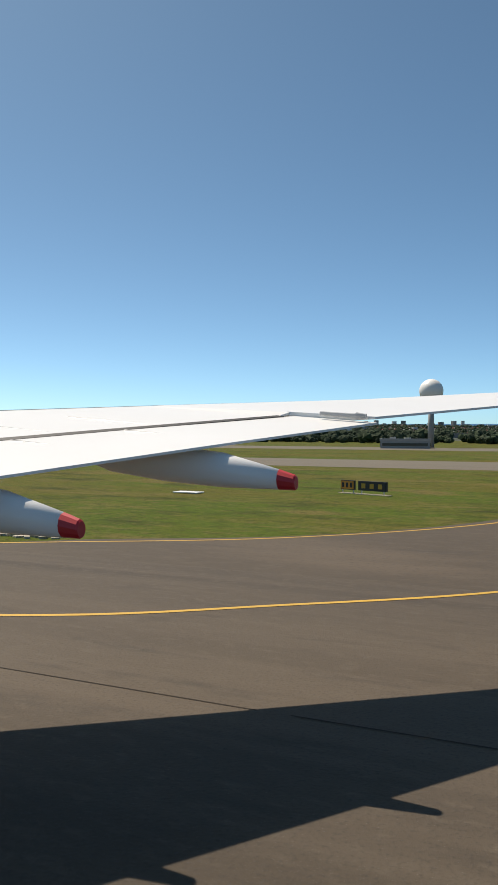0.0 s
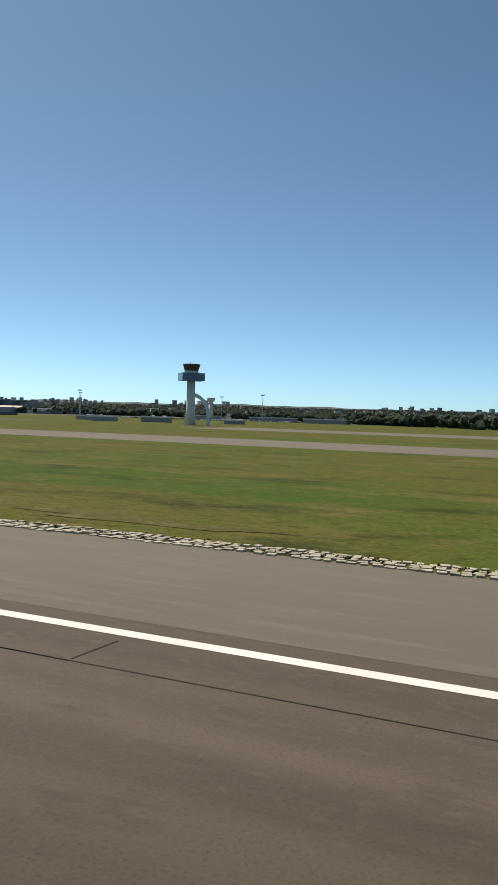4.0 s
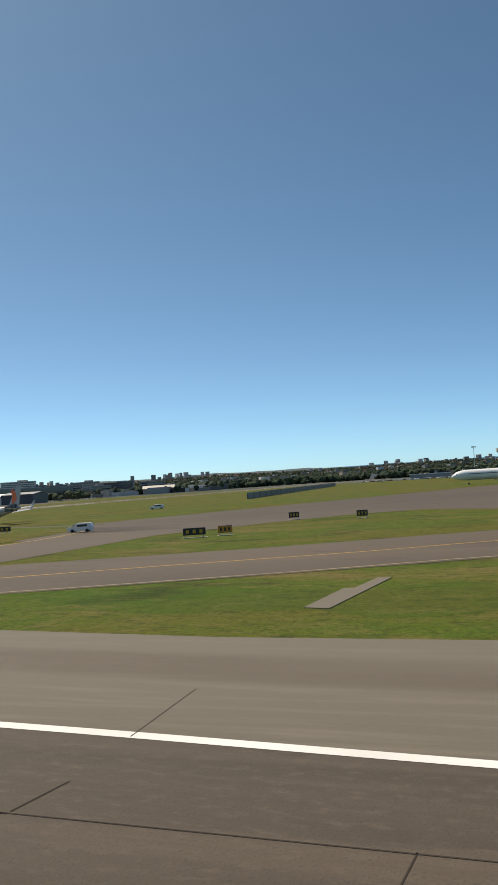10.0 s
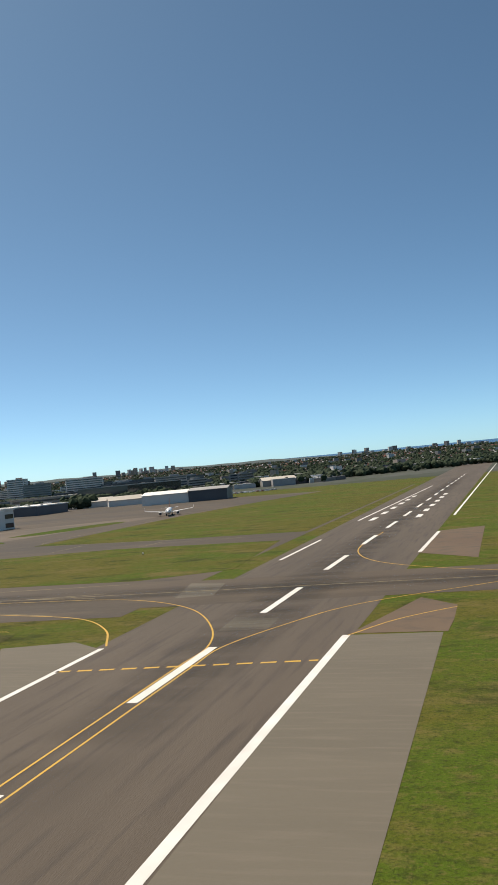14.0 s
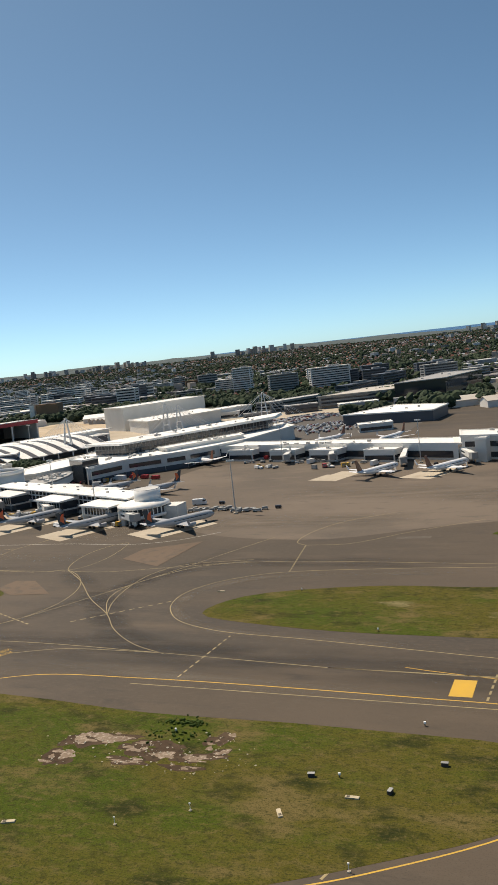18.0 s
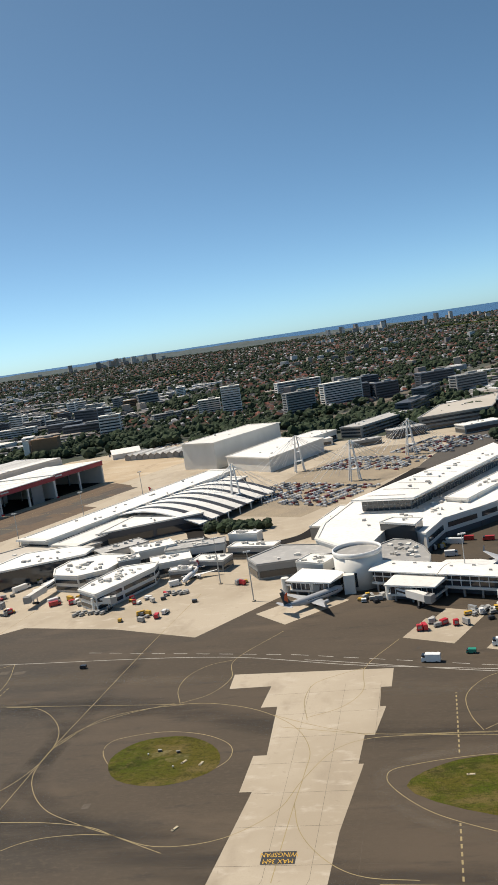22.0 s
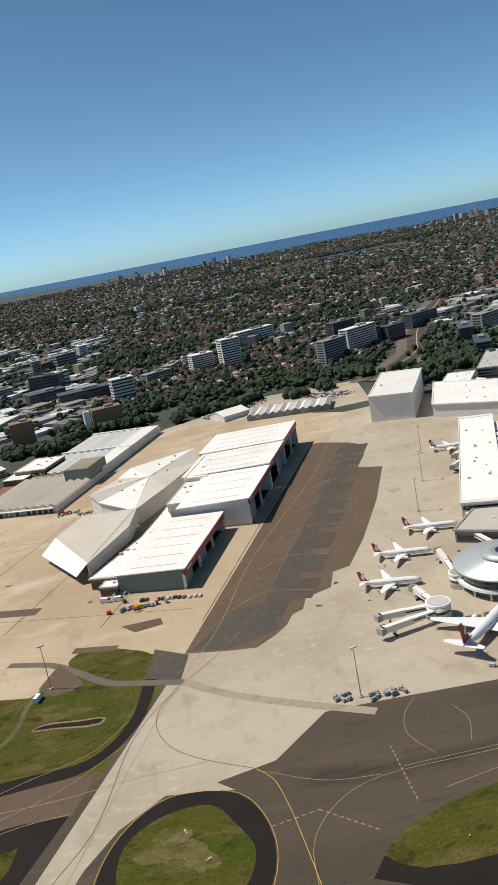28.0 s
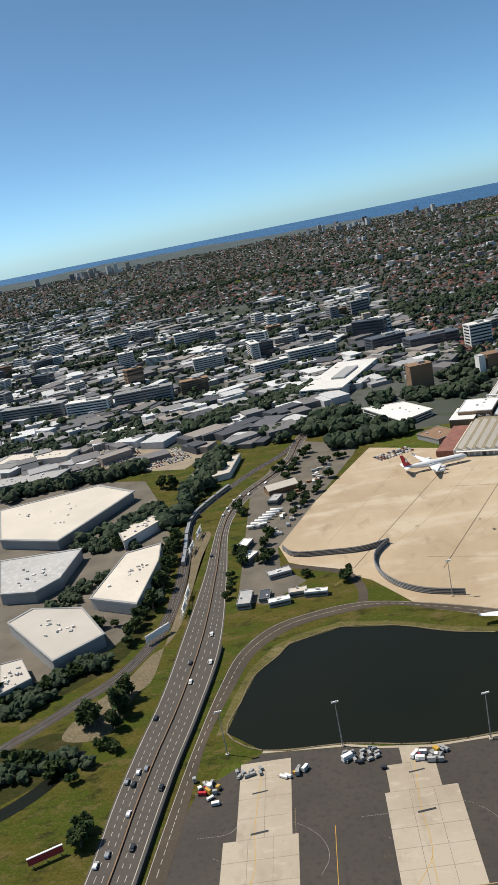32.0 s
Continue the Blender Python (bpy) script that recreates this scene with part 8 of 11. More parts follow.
part("cab_roof", Shape().drum(0, 0, 35.1, 5.2, 0.8, 24), WALL_DARK, t)
part("antenna", Shape().tube((1.5, 0, 35.8), (1.5, 0, 38.5), 0.1, n=5).tube((-1.2, 0.6, 35.8), (-1.2, 0.6, 37.4), 0.1, n=5), STEEL, t)
arc = Shape()
for k in range(14):
    a0, a1 = radians(90 - 6.4 * k), radians(90 - 6.4 * (k + 1))
    arc.tube((12 * math.cos(a0), 0, 8 + 12 * math.sin(a0) - 2), (12 * math.cos(a1), 0, 8 + 12 * math.sin(a1) - 2), 1.1, n=8)
arc.tube((12, 0, 7), (12, 0, -0.3), 1.1, n=8)
part("curved_strut", arc, WALL_WHITE, t, "curved white stair strut")
t = thing("radar_tower", "white radar ball on a tall concrete column", "radar tower", -95, 400)
part("column", Shape().tube((0, 0, -0.3), (0, 0, 22), 1.6, 1.3, n=16), WALL_GREY, t, flat=False)
part("collar", Shape().drum(0, 0, 21.5, 3.6, 1.2, 20), WALL_WHITE, t)
part("radome", Shape().rings([[(5.8 * math.cos(b) * math.cos(6.2832 * i / 24), 5.8 * math.cos(b) * math.sin(6.2832 * i / 24), 27.5 + 5.8 * math.sin(b)) for i in range(24)] for b in [radians(-80 + 16 * j) for j in range(11)]]), WHITE, t, "white panelled radar ball", flat=False)
hall("airfield_hut", "low grey airfield building with a pale roof", oblong(-100, 372, 22, 10, 12), 4, WALL_GREY, ROOF_GREY, 1, 2)
t = thing("water_tower", "pale concrete water tower with a wide top", "water tower", -760, 900)
part("shaft", Shape().tube((0, 0, -0.3), (0, 0, 22), 3.0, 2.6, n=16), WALL_WHITE, t, flat=False)
part("tank", Shape().drum(0, 0, 22, 3.0, 3, 20, 5.0).drum(0, 0, 25, 5.0, 2.4, 20), WALL_WHITE, t)
t = thing("stripe_barrier", "long red and white striped blast barrier on black footings", "barrier", -516, 203)
for k in range(28):
    x = 29.5 - 3.1 * k
    part("block", Shape().box(x, 0, 0.5, 3.05, 0.8, 0.7), DARK if k > 19 else WALL_RED if k % 2 else WHITE, t)
    part("footing", Shape().box(x, 0.1, -0.3, 3.05, 1.1, 0.8), DARK, t)

# ---- airfield signs and lamps ----


RUST = material("rust orange board", (0.34, 0.12, 0.035), 0.6, second=(0.26, 0.09, 0.03), scale=2)


def taxi_sign(x, y, turn, w, colour, label):
    t = thing("taxiway_sign", label, "sign", x, y, 0, turn, "taxiway signs")
    part("box", Shape().box(0, 0, 0.4, w, 0.3, 1.0), RUST if colour is RUST else BLACK, t)
    part("face", Shape().box(0, -0.17, 0.48, w * 0.96, 0.04, 0.84), colour, t, "plain sign face with bars")
    for k in range(0 if colour is RUST else 3):
        part("bar", Shape().box(-w * 0.3 + w * 0.3 * k, -0.2, 0.65, w * 0.14, 0.02, 0.5), BLACK if colour is not BLACK else YELLOW, t)
    for s in (-0.4, 0.4):
        part("leg", Shape().tube((s * w, 0, -0.3), (s * w, 0, 0.4), 0.06, n=6), STEEL, t)
    part("base", Shape().box(0, 0, -0.2, w * 1.15, 0.9, 0.26), CONCRETE, t)
    return t


for x, y, turn, w, col, lab in ((-25.8, 83.2, -20, 3.6, BLACK, "long black taxiway sign with an orange panel in the grass"), (-28.9, 84.4, -20, 1.8, ORANGE, "orange taxiway sign in the grass"), (-928, 48, 52, 1.6, RUST, "small rust-orange board on a pale base"), (-743.2, 107.5, 20, 3.2, BLACK, "black taxiway sign in the grass"), (-739.6, 110.2, 20, 2.0, ORANGE, "orange taxiway sign in the grass"), (-741, 146, 20, 1.9, BLACK, "black taxiway sign in the grass"), (-727, 141, 20, 1.9, BLACK, "black taxiway sign in the grass"), (-798, 107, 20, 2.8, BLACK, "black taxiway sign in the grass"), (-803, 142, 20, 3.4, BLACK, "black taxiway sign in the grass"), (-692.5, 46, 15, 1.6, ORANGE, "low orange and black sign in the grass"), (-688.8, 46.6, 15, 1.6, ORANGE, "low orange and black sign in the grass"), (-643, 81, 15, 1.2, BLACK, "small black marker post in the grass"), (-652, 147, 15, 4, ORANGE, "orange taxiway sign in the grass"), (-1164, 116, 20, 5, ORANGE, "long yellow taxiway sign at the grass edge"), (-1110, 135, 40, 3.4, ORANGE, "yellow taxiway sign at the grass edge"), (-1128, 137, 20, 1.0, BLACK, "small black marker post"), (-928, 194, 15, 1.8, BLACK, "black taxiway sign in the grass")):
    taxi_sign(x, y, turn, w, col, lab)
board = thing("ground_board", "flat white marker board lying in the grass", "marker", group="white marker boards")
part("panel", Shape().box(0, 0, 0.05, 5.0, 2.4, 0.16), WHITE, board)
part("rim", Shape().box(0, 1.25, 0.0, 5.1, 0.1, 0.26), WHITE, board)
for k, (x, y, turn) in enumerate(((-44, 76.4, -3), (-185, 70, 10), (-431, 56, 10), (-654, 62, 10), (-858, 100, 0), (-958, 131, 0), (-1083.8, 76.6, 10), (-1081, 79, 60), (-1080.6, 123.8, 50))):
    if k == 0:
        board.matrix_world = at(x, y, 0, turn) @ Matrix.Scale(0.6, 4)
    else:
        copy_thing(board, at(x, y, 0, turn) @ Matrix.Scale(0.45 if k > 5 else 0.32 if k > 3 else 0.7 if k == 2 else 0.6, 4))
post = thing("approach_lamp", "white lamp post on a concrete base in the grass", "lamp", group="lamp posts in the grass")
part("pole", Shape().tube((0, 0, 0), (0, 0, 3.0), 0.13, 0.1, n=8), WHITE, post)
part("head", Shape().box(0, 0, 2.9, 0.7, 0.5, 0.45), WHITE, post)
part("base", Shape().box(0, 0, -0.3, 1.1, 1.1, 0.7), CONCRETE, post)
for k, (x, y) in enumerate(((-934, 80), (-933, 114), (-1340, 120), (-1302, 117), (-1330, 126))):
    if k == 0:
        post.matrix_world = at(x, y) @ Matrix.Scale(0.72, 4)
    else:
        copy_thing(post, at(x, y) @ Matrix.Scale(0.55 if k > 1 else 0.72, 4))
t = thing("red_beacon", "red beacon post on a pale concrete pad", "beacon", -569, 35)
part("pad", Shape().box(0, 0, 0.0, 2.0, 1.4, 0.06), CONCRETE, t)
part("post", Shape().tube((0, 0, 0), (0, 0, 0.5), 0.14, n=8), STEEL, t)
part("lamp", Shape().drum(0, 0, 0.4, 0.3, 0.5, 12, 0.24), RED, t, "red lamp body")
part("cap", Shape().drum(0, 0, 0.9, 0.16, 0.25, 10), RED, t)
small = thing("edge_light", "small dark taxiway edge light in the grass", "light", group="taxiway edge lights")
part("stem", Shape().tube((0, 0, 0), (0, 0, 0.6), 0.1, n=6), DARK, small)
part("globe", Shape().drum(0, 0, 0.5, 0.22, 0.35, 8), WHITE, small)
spots = [(-943, 132), (-930, 138), (-957, 202), (-921, 233), (-966, 205), (-975, 140), (-905, 150), (-1110, 200), (-1130, 220), (-1090, 250), (-1150, 260), (-1300, 160), (-1320, 207), (-1350, 238), (-1290, 236), (-1480, 226), (-1520, 230), (-1540, 240), (-1640, 250), (-1650, 258), (-1740, 262), (-1790, 270), (-1850, 270), (-1900, 274), (-1930, 268), (-1310, 140), (-1345, 150), (-1380, 120), (-1400, 150), (-860, 70), (-880, 120), (-850, 130)]
for k, (x, y) in enumerate(spots):
    if k == 0:
        small.matrix_world = at(x, y)
    else:
        copy_thing(small, at(x, y))

# ---- the town behind the airport ----
rng = np.random.RandomState(11)


def mass(name, verts, faces, mat, label, category, smooth=False):
    """One mesh from arrays of plan points and triangles or quads, as stuff."""
    me = bpy.data.meshes.new(name)
    n = faces.shape[1]
    me.vertices.add(len(verts))
    me.vertices.foreach_set("co", (verts * K).astype(np.float32).ravel())
    me.loops.add(faces.size)
    me.loops.foreach_set("vertex_index", faces.astype(np.int32).ravel())
    me.polygons.add(len(faces))
    me.polygons.foreach_set("loop_start", np.arange(0, faces.size, n, dtype=np.int32))
    me.polygons.foreach_set("use_smooth", np.full(len(faces), smooth))
    me.materials.append(mat)
    me.update(calc_edges=True)
    return tagged(new(name, me), label, category, kind="stuff")


def land_z(x, y):
    return np.array([rise(a, b) for a, b in zip(x, y)]) - 0.3


def spread(base, faces, x, y, z, sx, sy, sz, turn):
    """Copies of a small form at many places, each with its own size and turn."""
    c, s = np.cos(turn)[:, None], np.sin(turn)[:, None]
    bx, by, bz = base[None, :, 0] * sx[:, None], base[None, :, 1] * sy[:, None], base[None, :, 2] * sz[:, None]
    v = np.stack([x[:, None] + bx * c - by * s, y[:, None] + bx * s + by * c, z[:, None] + bz], -1).reshape(-1, 3)
    f = (faces[None] + (np.arange(len(x)) * len(base))[:, None, None]).reshape(-1, faces.shape[1])
    return v, f


def island_tint(name, colours, rough, spec=0.3):
    """A surface whose separate pieces take one of several colours."""
    m = bpy.data.materials.new(name)
    m.use_nodes = True
    n, l = m.node_tree.nodes, m.node_tree.links
    g = n.new("ShaderNodeNewGeometry")
    r = n.new("ShaderNodeValToRGB")
    r.color_ramp.interpolation = "CONSTANT"
    e = r.color_ramp.elements
    for k, c in enumerate(colours):
        el = e[k] if k < 2 else e.new(k / len(colours))
        el.position, el.color = k / len(colours), (*c, 1)
    l.new(g.outputs["Random Per Island"], r.inputs["Fac"])
    t = n.new("ShaderNodeTexNoise")
    t.inputs["Scale"].default_value = 0.5
    l.new(g.outputs["Position"], t.inputs["Vector"])
    mr = n.new("ShaderNodeMapRange")
    mr.inputs["To Min"].default_value, mr.inputs["To Max"].default_value = 0.75, 1.2
    l.new(t.outputs["Fac"], mr.inputs["Value"])
    h = n.new("ShaderNodeHueSaturation")
    l.new(r.outputs["Color"], h.inputs["Color"])
    l.new(mr.outputs["Result"], h.inputs["Value"])
    b = n["Principled BSDF"]
    b.inputs["Roughness"].default_value, b.inputs["Specular IOR Level"].default_value = rough, spec
    l.new(h.outputs["Color"], b.inputs["Base Color"])
    return m


TILES = island_tint("tiled and sheet house roofs", [(0.17, 0.072, 0.05), (0.21, 0.09, 0.066), (0.12, 0.064, 0.052), (0.075, 0.076, 0.082), (0.17, 0.175, 0.185), (0.06, 0.064, 0.072), (0.13, 0.125, 0.125), (0.14, 0.072, 0.055), (0.42, 0.43, 0.44), (0.1, 0.07, 0.062)], 0.85, 0.2)
RENDER = island_tint("rendered house walls", [(0.3, 0.29, 0.28), (0.19, 0.13, 0.105), (0.4, 0.395, 0.385), (0.16, 0.11, 0.09), (0.24, 0.235, 0.23)], 0.85, 0.2)
SHEDS = island_tint("industrial roofs", [(0.5, 0.5, 0.49), (0.22, 0.215, 0.21), (0.6, 0.6, 0.59), (0.12, 0.12, 0.125), (0.27, 0.24, 0.21), (0.33, 0.325, 0.32), (0.07, 0.072, 0.078), (0.16, 0.15, 0.145)], 0.7, 0.3)
BLOCKS = island_tint("far blocks of flats", [(0.45, 0.44, 0.42), (0.3, 0.29, 0.28), (0.55, 0.54, 0.52), (0.22, 0.2, 0.19), (0.36, 0.31, 0.26)], 0.8, 0.3)
WOODS = island_tint("tree crowns", [(0.038, 0.055, 0.03), (0.05, 0.068, 0.038), (0.03, 0.045, 0.026), (0.058, 0.072, 0.044), (0.044, 0.058, 0.036), (0.034, 0.05, 0.03)], 0.9, 0.1)


def in_view(n, y0, y1, power=1.0):
    """Random plan points in the land that the camera looks over."""
    y = y0 + (y1 - y0) * rng.rand(n) ** power
    x0, x1 = -2150 - 0.9 * y, np.minimum(700 + 0.25 * y, -1350 + 0.62 * y)
    return x0 + (x1 - x0) * rng.rand(n), y


def clear(x, y):
    """Keeps points off the airport, the works, the road and the parks."""
    ok = ~((y < 1080) & (x > -2300)) & ~((y < 960) & (x > -2720))
    ok &= ~((x > -2260) & (x < -1960) & (y < 1130))
    ok &= ~((np.abs(x + 1000) < 400) & (np.abs(y - 4050) < 160))
    ok &= ~((np.abs((x + 1700) - (y - 1050) * 0.47) < 26) & (y < 1750))
    ok &= ~((x > -1200) & (y < 1500))
    return ok


def industry(x, y):
    return ((x < -2080) & (y < 2500)) | ((x < -2900) & (y < 3600)) | ((x > -1500) & (y < 1750))


# houses on street grids
x, y = in_view(46000, 1250, 6700, 1.5)
cell = np.floor(x / 420) * 7.3 + np.floor(y / 420) * 3.1
grid = np.radians((np.abs(np.sin(cell)) * 60) - 20)
gx, gy = x * np.cos(grid) + y * np.sin(grid), -x * np.sin(grid) + y * np.cos(grid)
gx, gy = np.round(gx / 17) * 17 + rng.uniform(-2, 2, len(x)), np.round(gy / 44) * 44 + np.where(rng.rand(len(x)) < 0.5, 11, -11) + rng.uniform(-2, 2, len(x))
x, y = gx * np.cos(grid) - gy * np.sin(grid), gx * np.sin(grid) + gy * np.cos(grid)
ok = clear(x, y) & ~industry(x, y)
x, y, grid = x[ok], y[ok], grid[ok]
z = land_z(x, y)
a, b, h = rng.uniform(4.2, 6.8, len(x)), rng.uniform(3.4, 5.2, len(x)), rng.uniform(2.6, 4.6, len(x))
hip = np.array([(-1, -1, 0.9), (1, -1, 0.9), (1, 1, 0.9), (-1, 1, 0.9), (-0.5, 0, 1.75), (0.5, 0, 1.75)])
hip_f = np.array([(0, 1, 5), (0, 5, 4), (1, 2, 5), (2, 3, 4), (2, 4, 5), (3, 0, 4)])
wall_b = np.array([(-0.9, -0.9, -0.6), (0.9, -0.9, -0.6), (0.9, 0.9, -0.6), (-0.9, 0.9, -0.6), (-0.9, -0.9, 0.95), (0.9, -0.9, 0.95), (0.9, 0.9, 0.95), (-0.9, 0.9, 0.95)])
wall_f = np.array([(0, 1, 5, 4), (1, 2, 6, 5), (2, 3, 7, 6), (3, 0, 4, 7)])
mass("suburb_roofs", *spread(hip, hip_f, x, y, z, a, b, h, grid), TILES, "thousands of terracotta and grey house roofs across the suburb", "roofs")
mass("suburb_walls", *spread(wall_b, wall_f, x, y, z, a, b, h, grid), RENDER, "cream and brick walls of the suburban houses", "houses")
# sheds and works
box_f = np.array([(0, 1, 5, 4), (1, 2, 6, 5), (2, 3, 7, 6), (3, 0, 4, 7), (4, 5, 6, 7)])
box_b = np.array([(-1, -1, -0.3), (1, -1, -0.3), (1, 1, -0.3), (-1, 1, -0.3), (-1, -1, 1), (1, -1, 1), (1, 1, 1), (-1, 1, 1)])
x, y = in_view(5200, 960, 3600, 1.3)
ok = clear(x, y) & industry(x, y)
x, y = x[ok], y[ok]
mass("works_sheds", *spread(box_b, box_f, x, y, land_z(x, y), rng.uniform(8, 30, len(x)) * np.where(y < 1500, 0.8, 1), rng.uniform(7, 18, len(x)), rng.uniform(5, 10, len(x)), np.radians(rng.choice((20, 110, 65, 35), len(x)))), SHEDS, "pale sheet-roofed works and warehouses packed together", "warehouses")
# small blocks of flats and far towers
x, y = in_view(900, 1500, 6600, 0.8)
ok = clear(x, y) & (np.sin(x * 0.0031) + np.sin(y * 0.0043 + 1) > 0.3)
x, y = x[ok], y[ok]
mass("far_flats", *spread(box_b, box_f, x, y, land_z(x, y), rng.uniform(7, 13, len(x)), rng.uniform(6, 10, len(x)), rng.uniform(8, 22, len(x)), np.radians(rng.uniform(0, 90, len(x)))), BLOCKS, "small pale blocks of flats among the houses", "flats")
x = np.concatenate([rng.normal(-3670, 150, 30), rng.normal(-4800, 200, 22), rng.normal(-5600, 300, 22), rng.normal(-6900, 300, 18), rng.normal(-1950, 120, 10), rng.normal(-1300, 300, 10), rng.normal(600, 200, 10)])
y = np.concatenate([rng.normal(6000, 120, 30), rng.normal(5900, 160, 22), rng.normal(5600, 200, 22), rng.normal(5200, 300, 18), rng.normal(6200, 120, 10), rng.normal(6200, 160, 10), rng.normal(6000, 200, 10)])
mass("skyline_towers", *spread(box_b, box_f, x, y, land_z(x, y), rng.uniform(9, 18, len(x)), rng.uniform(9, 14, len(x)), rng.uniform(22, 70, len(x)), np.radians(rng.uniform(0, 60, len(x)))), BLOCKS, "distant grey tower blocks on the skyline", "towers")

# woods and garden trees
phi = (1 + 5**0.5) / 2
ico = np.array([(-1, phi, 0), (1, phi, 0), (-1, -phi, 0), (1, -phi, 0), (0, -1, phi), (0, 1, phi), (0, -1, -phi), (0, 1, -phi), (phi, 0, -1), (phi, 0, 1), (-phi, 0, -1), (-phi, 0, 1)]) / 1.9
ico_f = np.array([(0, 11, 5), (0, 5, 1), (0, 1, 7), (0, 7, 10), (0, 10, 11), (1, 5, 9), (5, 11, 4), (11, 10, 2), (10, 7, 6), (7, 1, 8), (3, 9, 4), (3, 4, 2), (3, 2, 6), (3, 6, 8), (3, 8, 9), (4, 9, 5), (2, 4, 11), (6, 2, 10), (8, 6, 7), (9, 8, 1)])


def crowns(x, y, size, lumps):
    x, y, size = np.repeat(x, lumps), np.repeat(y, lumps), np.repeat(size, lumps)
    n = len(x)
    x, y = x + rng.normal(0, 0.55, n) * size, y + rng.normal(0, 0.55, n) * size
    s = size * rng.uniform(0.35, 0.8, n)
    v, f = spread(ico, ico_f, x, y, land_z(x, y) + size * rng.uniform(0.5, 1.25, n), s, s * rng.uniform(0.8, 1.2, n), s * rng.uniform(0.7, 1.1, n), rng.uniform(0, 6.28, n))
    return v + rng.normal(0, 0.13, v.shape) * np.repeat(s, 12)[:, None], f


x, y = in_view(34000, 1100, 6900, 1.3)
ok = clear(x, y) & (~industry(x, y) | (rng.rand(len(x)) < 0.6))
x, y = x[ok], y[ok]
mass("garden_trees", *crowns(x, y, rng.uniform(4.5, 8.5, len(x)), 2), WOODS, "dark green garden and street trees between the houses", "trees")
# belts of tall trees along the airport edge and in the parks
bx, by = [], []
AIRPORT_BELTS = ((-2330, 950, -2190, 1060, 30, 36), (-2440, 620, -2422, 800, 7, 16), (-2420, 800, -2400, 930, 10, 40), (-2500, 700, -2440, 760, 14, 26), (-2540, 455, -2444, 505, 9, 60), (-2530, 425, -2470, 475, 7, 26), (-2560, 400, -2440, 408, 9, 60), (-2428, 560, -2424, 700, 6, 12), (-2500, 590, -2474, 640, 10, 26), (-2520, 720, -2450, 690, 10, 30), (-2640, 900, -2480, 930, 16, 46), (-1620, 1000, -1480, 960, 30, 50), (-1440, 800, -1320, 900, 60, 40), (-1680, 960, -1560, 1120, 30, 50), (-1702, 546, -1664, 538, 9, 30))
EDGE_BELTS = ((-2100, 1100, -1960, 1180, 40, 35), (-1960, 1180, -1760, 1130, 30, 30), (-1760, 1130, -1640, 1010, 30, 30), (-2000, 1050, -1760, 1050, 26, 20), (-2120, 1060, -2000, 1080, 24, 20), (-2760, 1120, -2420, 1060, 30, 90), (-2440, 1080, -2300, 1180, 24, 60), (-1340, 1180, -900, 1560, 70, 110), (-2280, 880, -2210, 900, 12, 34), (-2300, 960, -2230, 940, 12, 30))
FAR_BELTS = ((-2180, 1040, -2100, 1010, 14, 30), (-900, 1560, -300, 1300, 80, 170), (-560, 960, -300, 760, 60, 90), (-300, 640, 300, 560, 60, 220), (-760, 1180, -420, 1060, 60, 70), (-2900, 1900, -2100, 1750, 60, 160), (-2100, 1800, -1400, 1900, 90, 200), (-2200, 3100, -900, 3000, 120, 260), (-3500, 3400, -2300, 3300, 120, 240), (-1600, 4300, -300, 4300, 120, 240))
for ax, ay, cx, cy, wide, count in AIRPORT_BELTS + EDGE_BELTS + FAR_BELTS:
    f = rng.rand(count)
    bx.append(ax + (cx - ax) * f + rng.normal(0, wide * 0.5, count))
    by.append(ay + (cy - ay) * f + rng.normal(0, wide * 0.5, count))
bx, by = np.concatenate(bx), np.concatenate(by)
ok = ~((bx > -2200) & (bx < -1700) & (by < 1005)) & ~((bx > -2398) & (bx < -2362) & (by < 860))
bx, by = bx[ok], by[ok]
mass("tree_belts", *crowns(bx, by, np.where(by < 720, rng.uniform(2.4, 4.5, len(bx)), rng.uniform(5, 9, len(bx))), 12), WOODS, "dense dark belts of tall trees along the airport edge", "trees")
mass("park_lake", *spread(box_b, box_f, np.array([-880.0, -1020.0, -760.0]), np.array([4040.0, 4090.0, 4000.0]), land_z(np.array([-880.0, -1020.0, -760.0]), np.array([4040.0, 4090.0, 4000.0])) + 1.5, np.array([120.0, 70.0, 60.0]), np.array([40.0, 26.0, 22.0]), np.array([1.2, 1.2, 1.2]), np.array([0.2, 0.4, -0.1])), SEA, "blue lake in a park among the suburbs", "lake")
greens = Shape()
for gx0, gy0, w, d in ((-1300, 4200, 260, 60), (-1700, 4000, 130, 40), (-600, 4250, 240, 50), (-2450, 3300, 200, 40), (-3300, 4600, 340, 50), (-1900, 2300, 60, 30), (-1780, 2420, 70, 26), (-2560, 2100, 60, 30)):
    pts = [(gx0 + w * math.cos(k * 0.63) * (0.8 + 0.3 * math.sin(k * 2.1)), gy0 + d * math.sin(k * 0.63)) for k in range(10)]
    greens.add([(px, py, rise(px, py) + 2.5) for px, py in pts], [tuple(range(10))])
structure("park_lawns", greens, GREEN_GRASS, "pale green sports fields among the suburbs", "park")
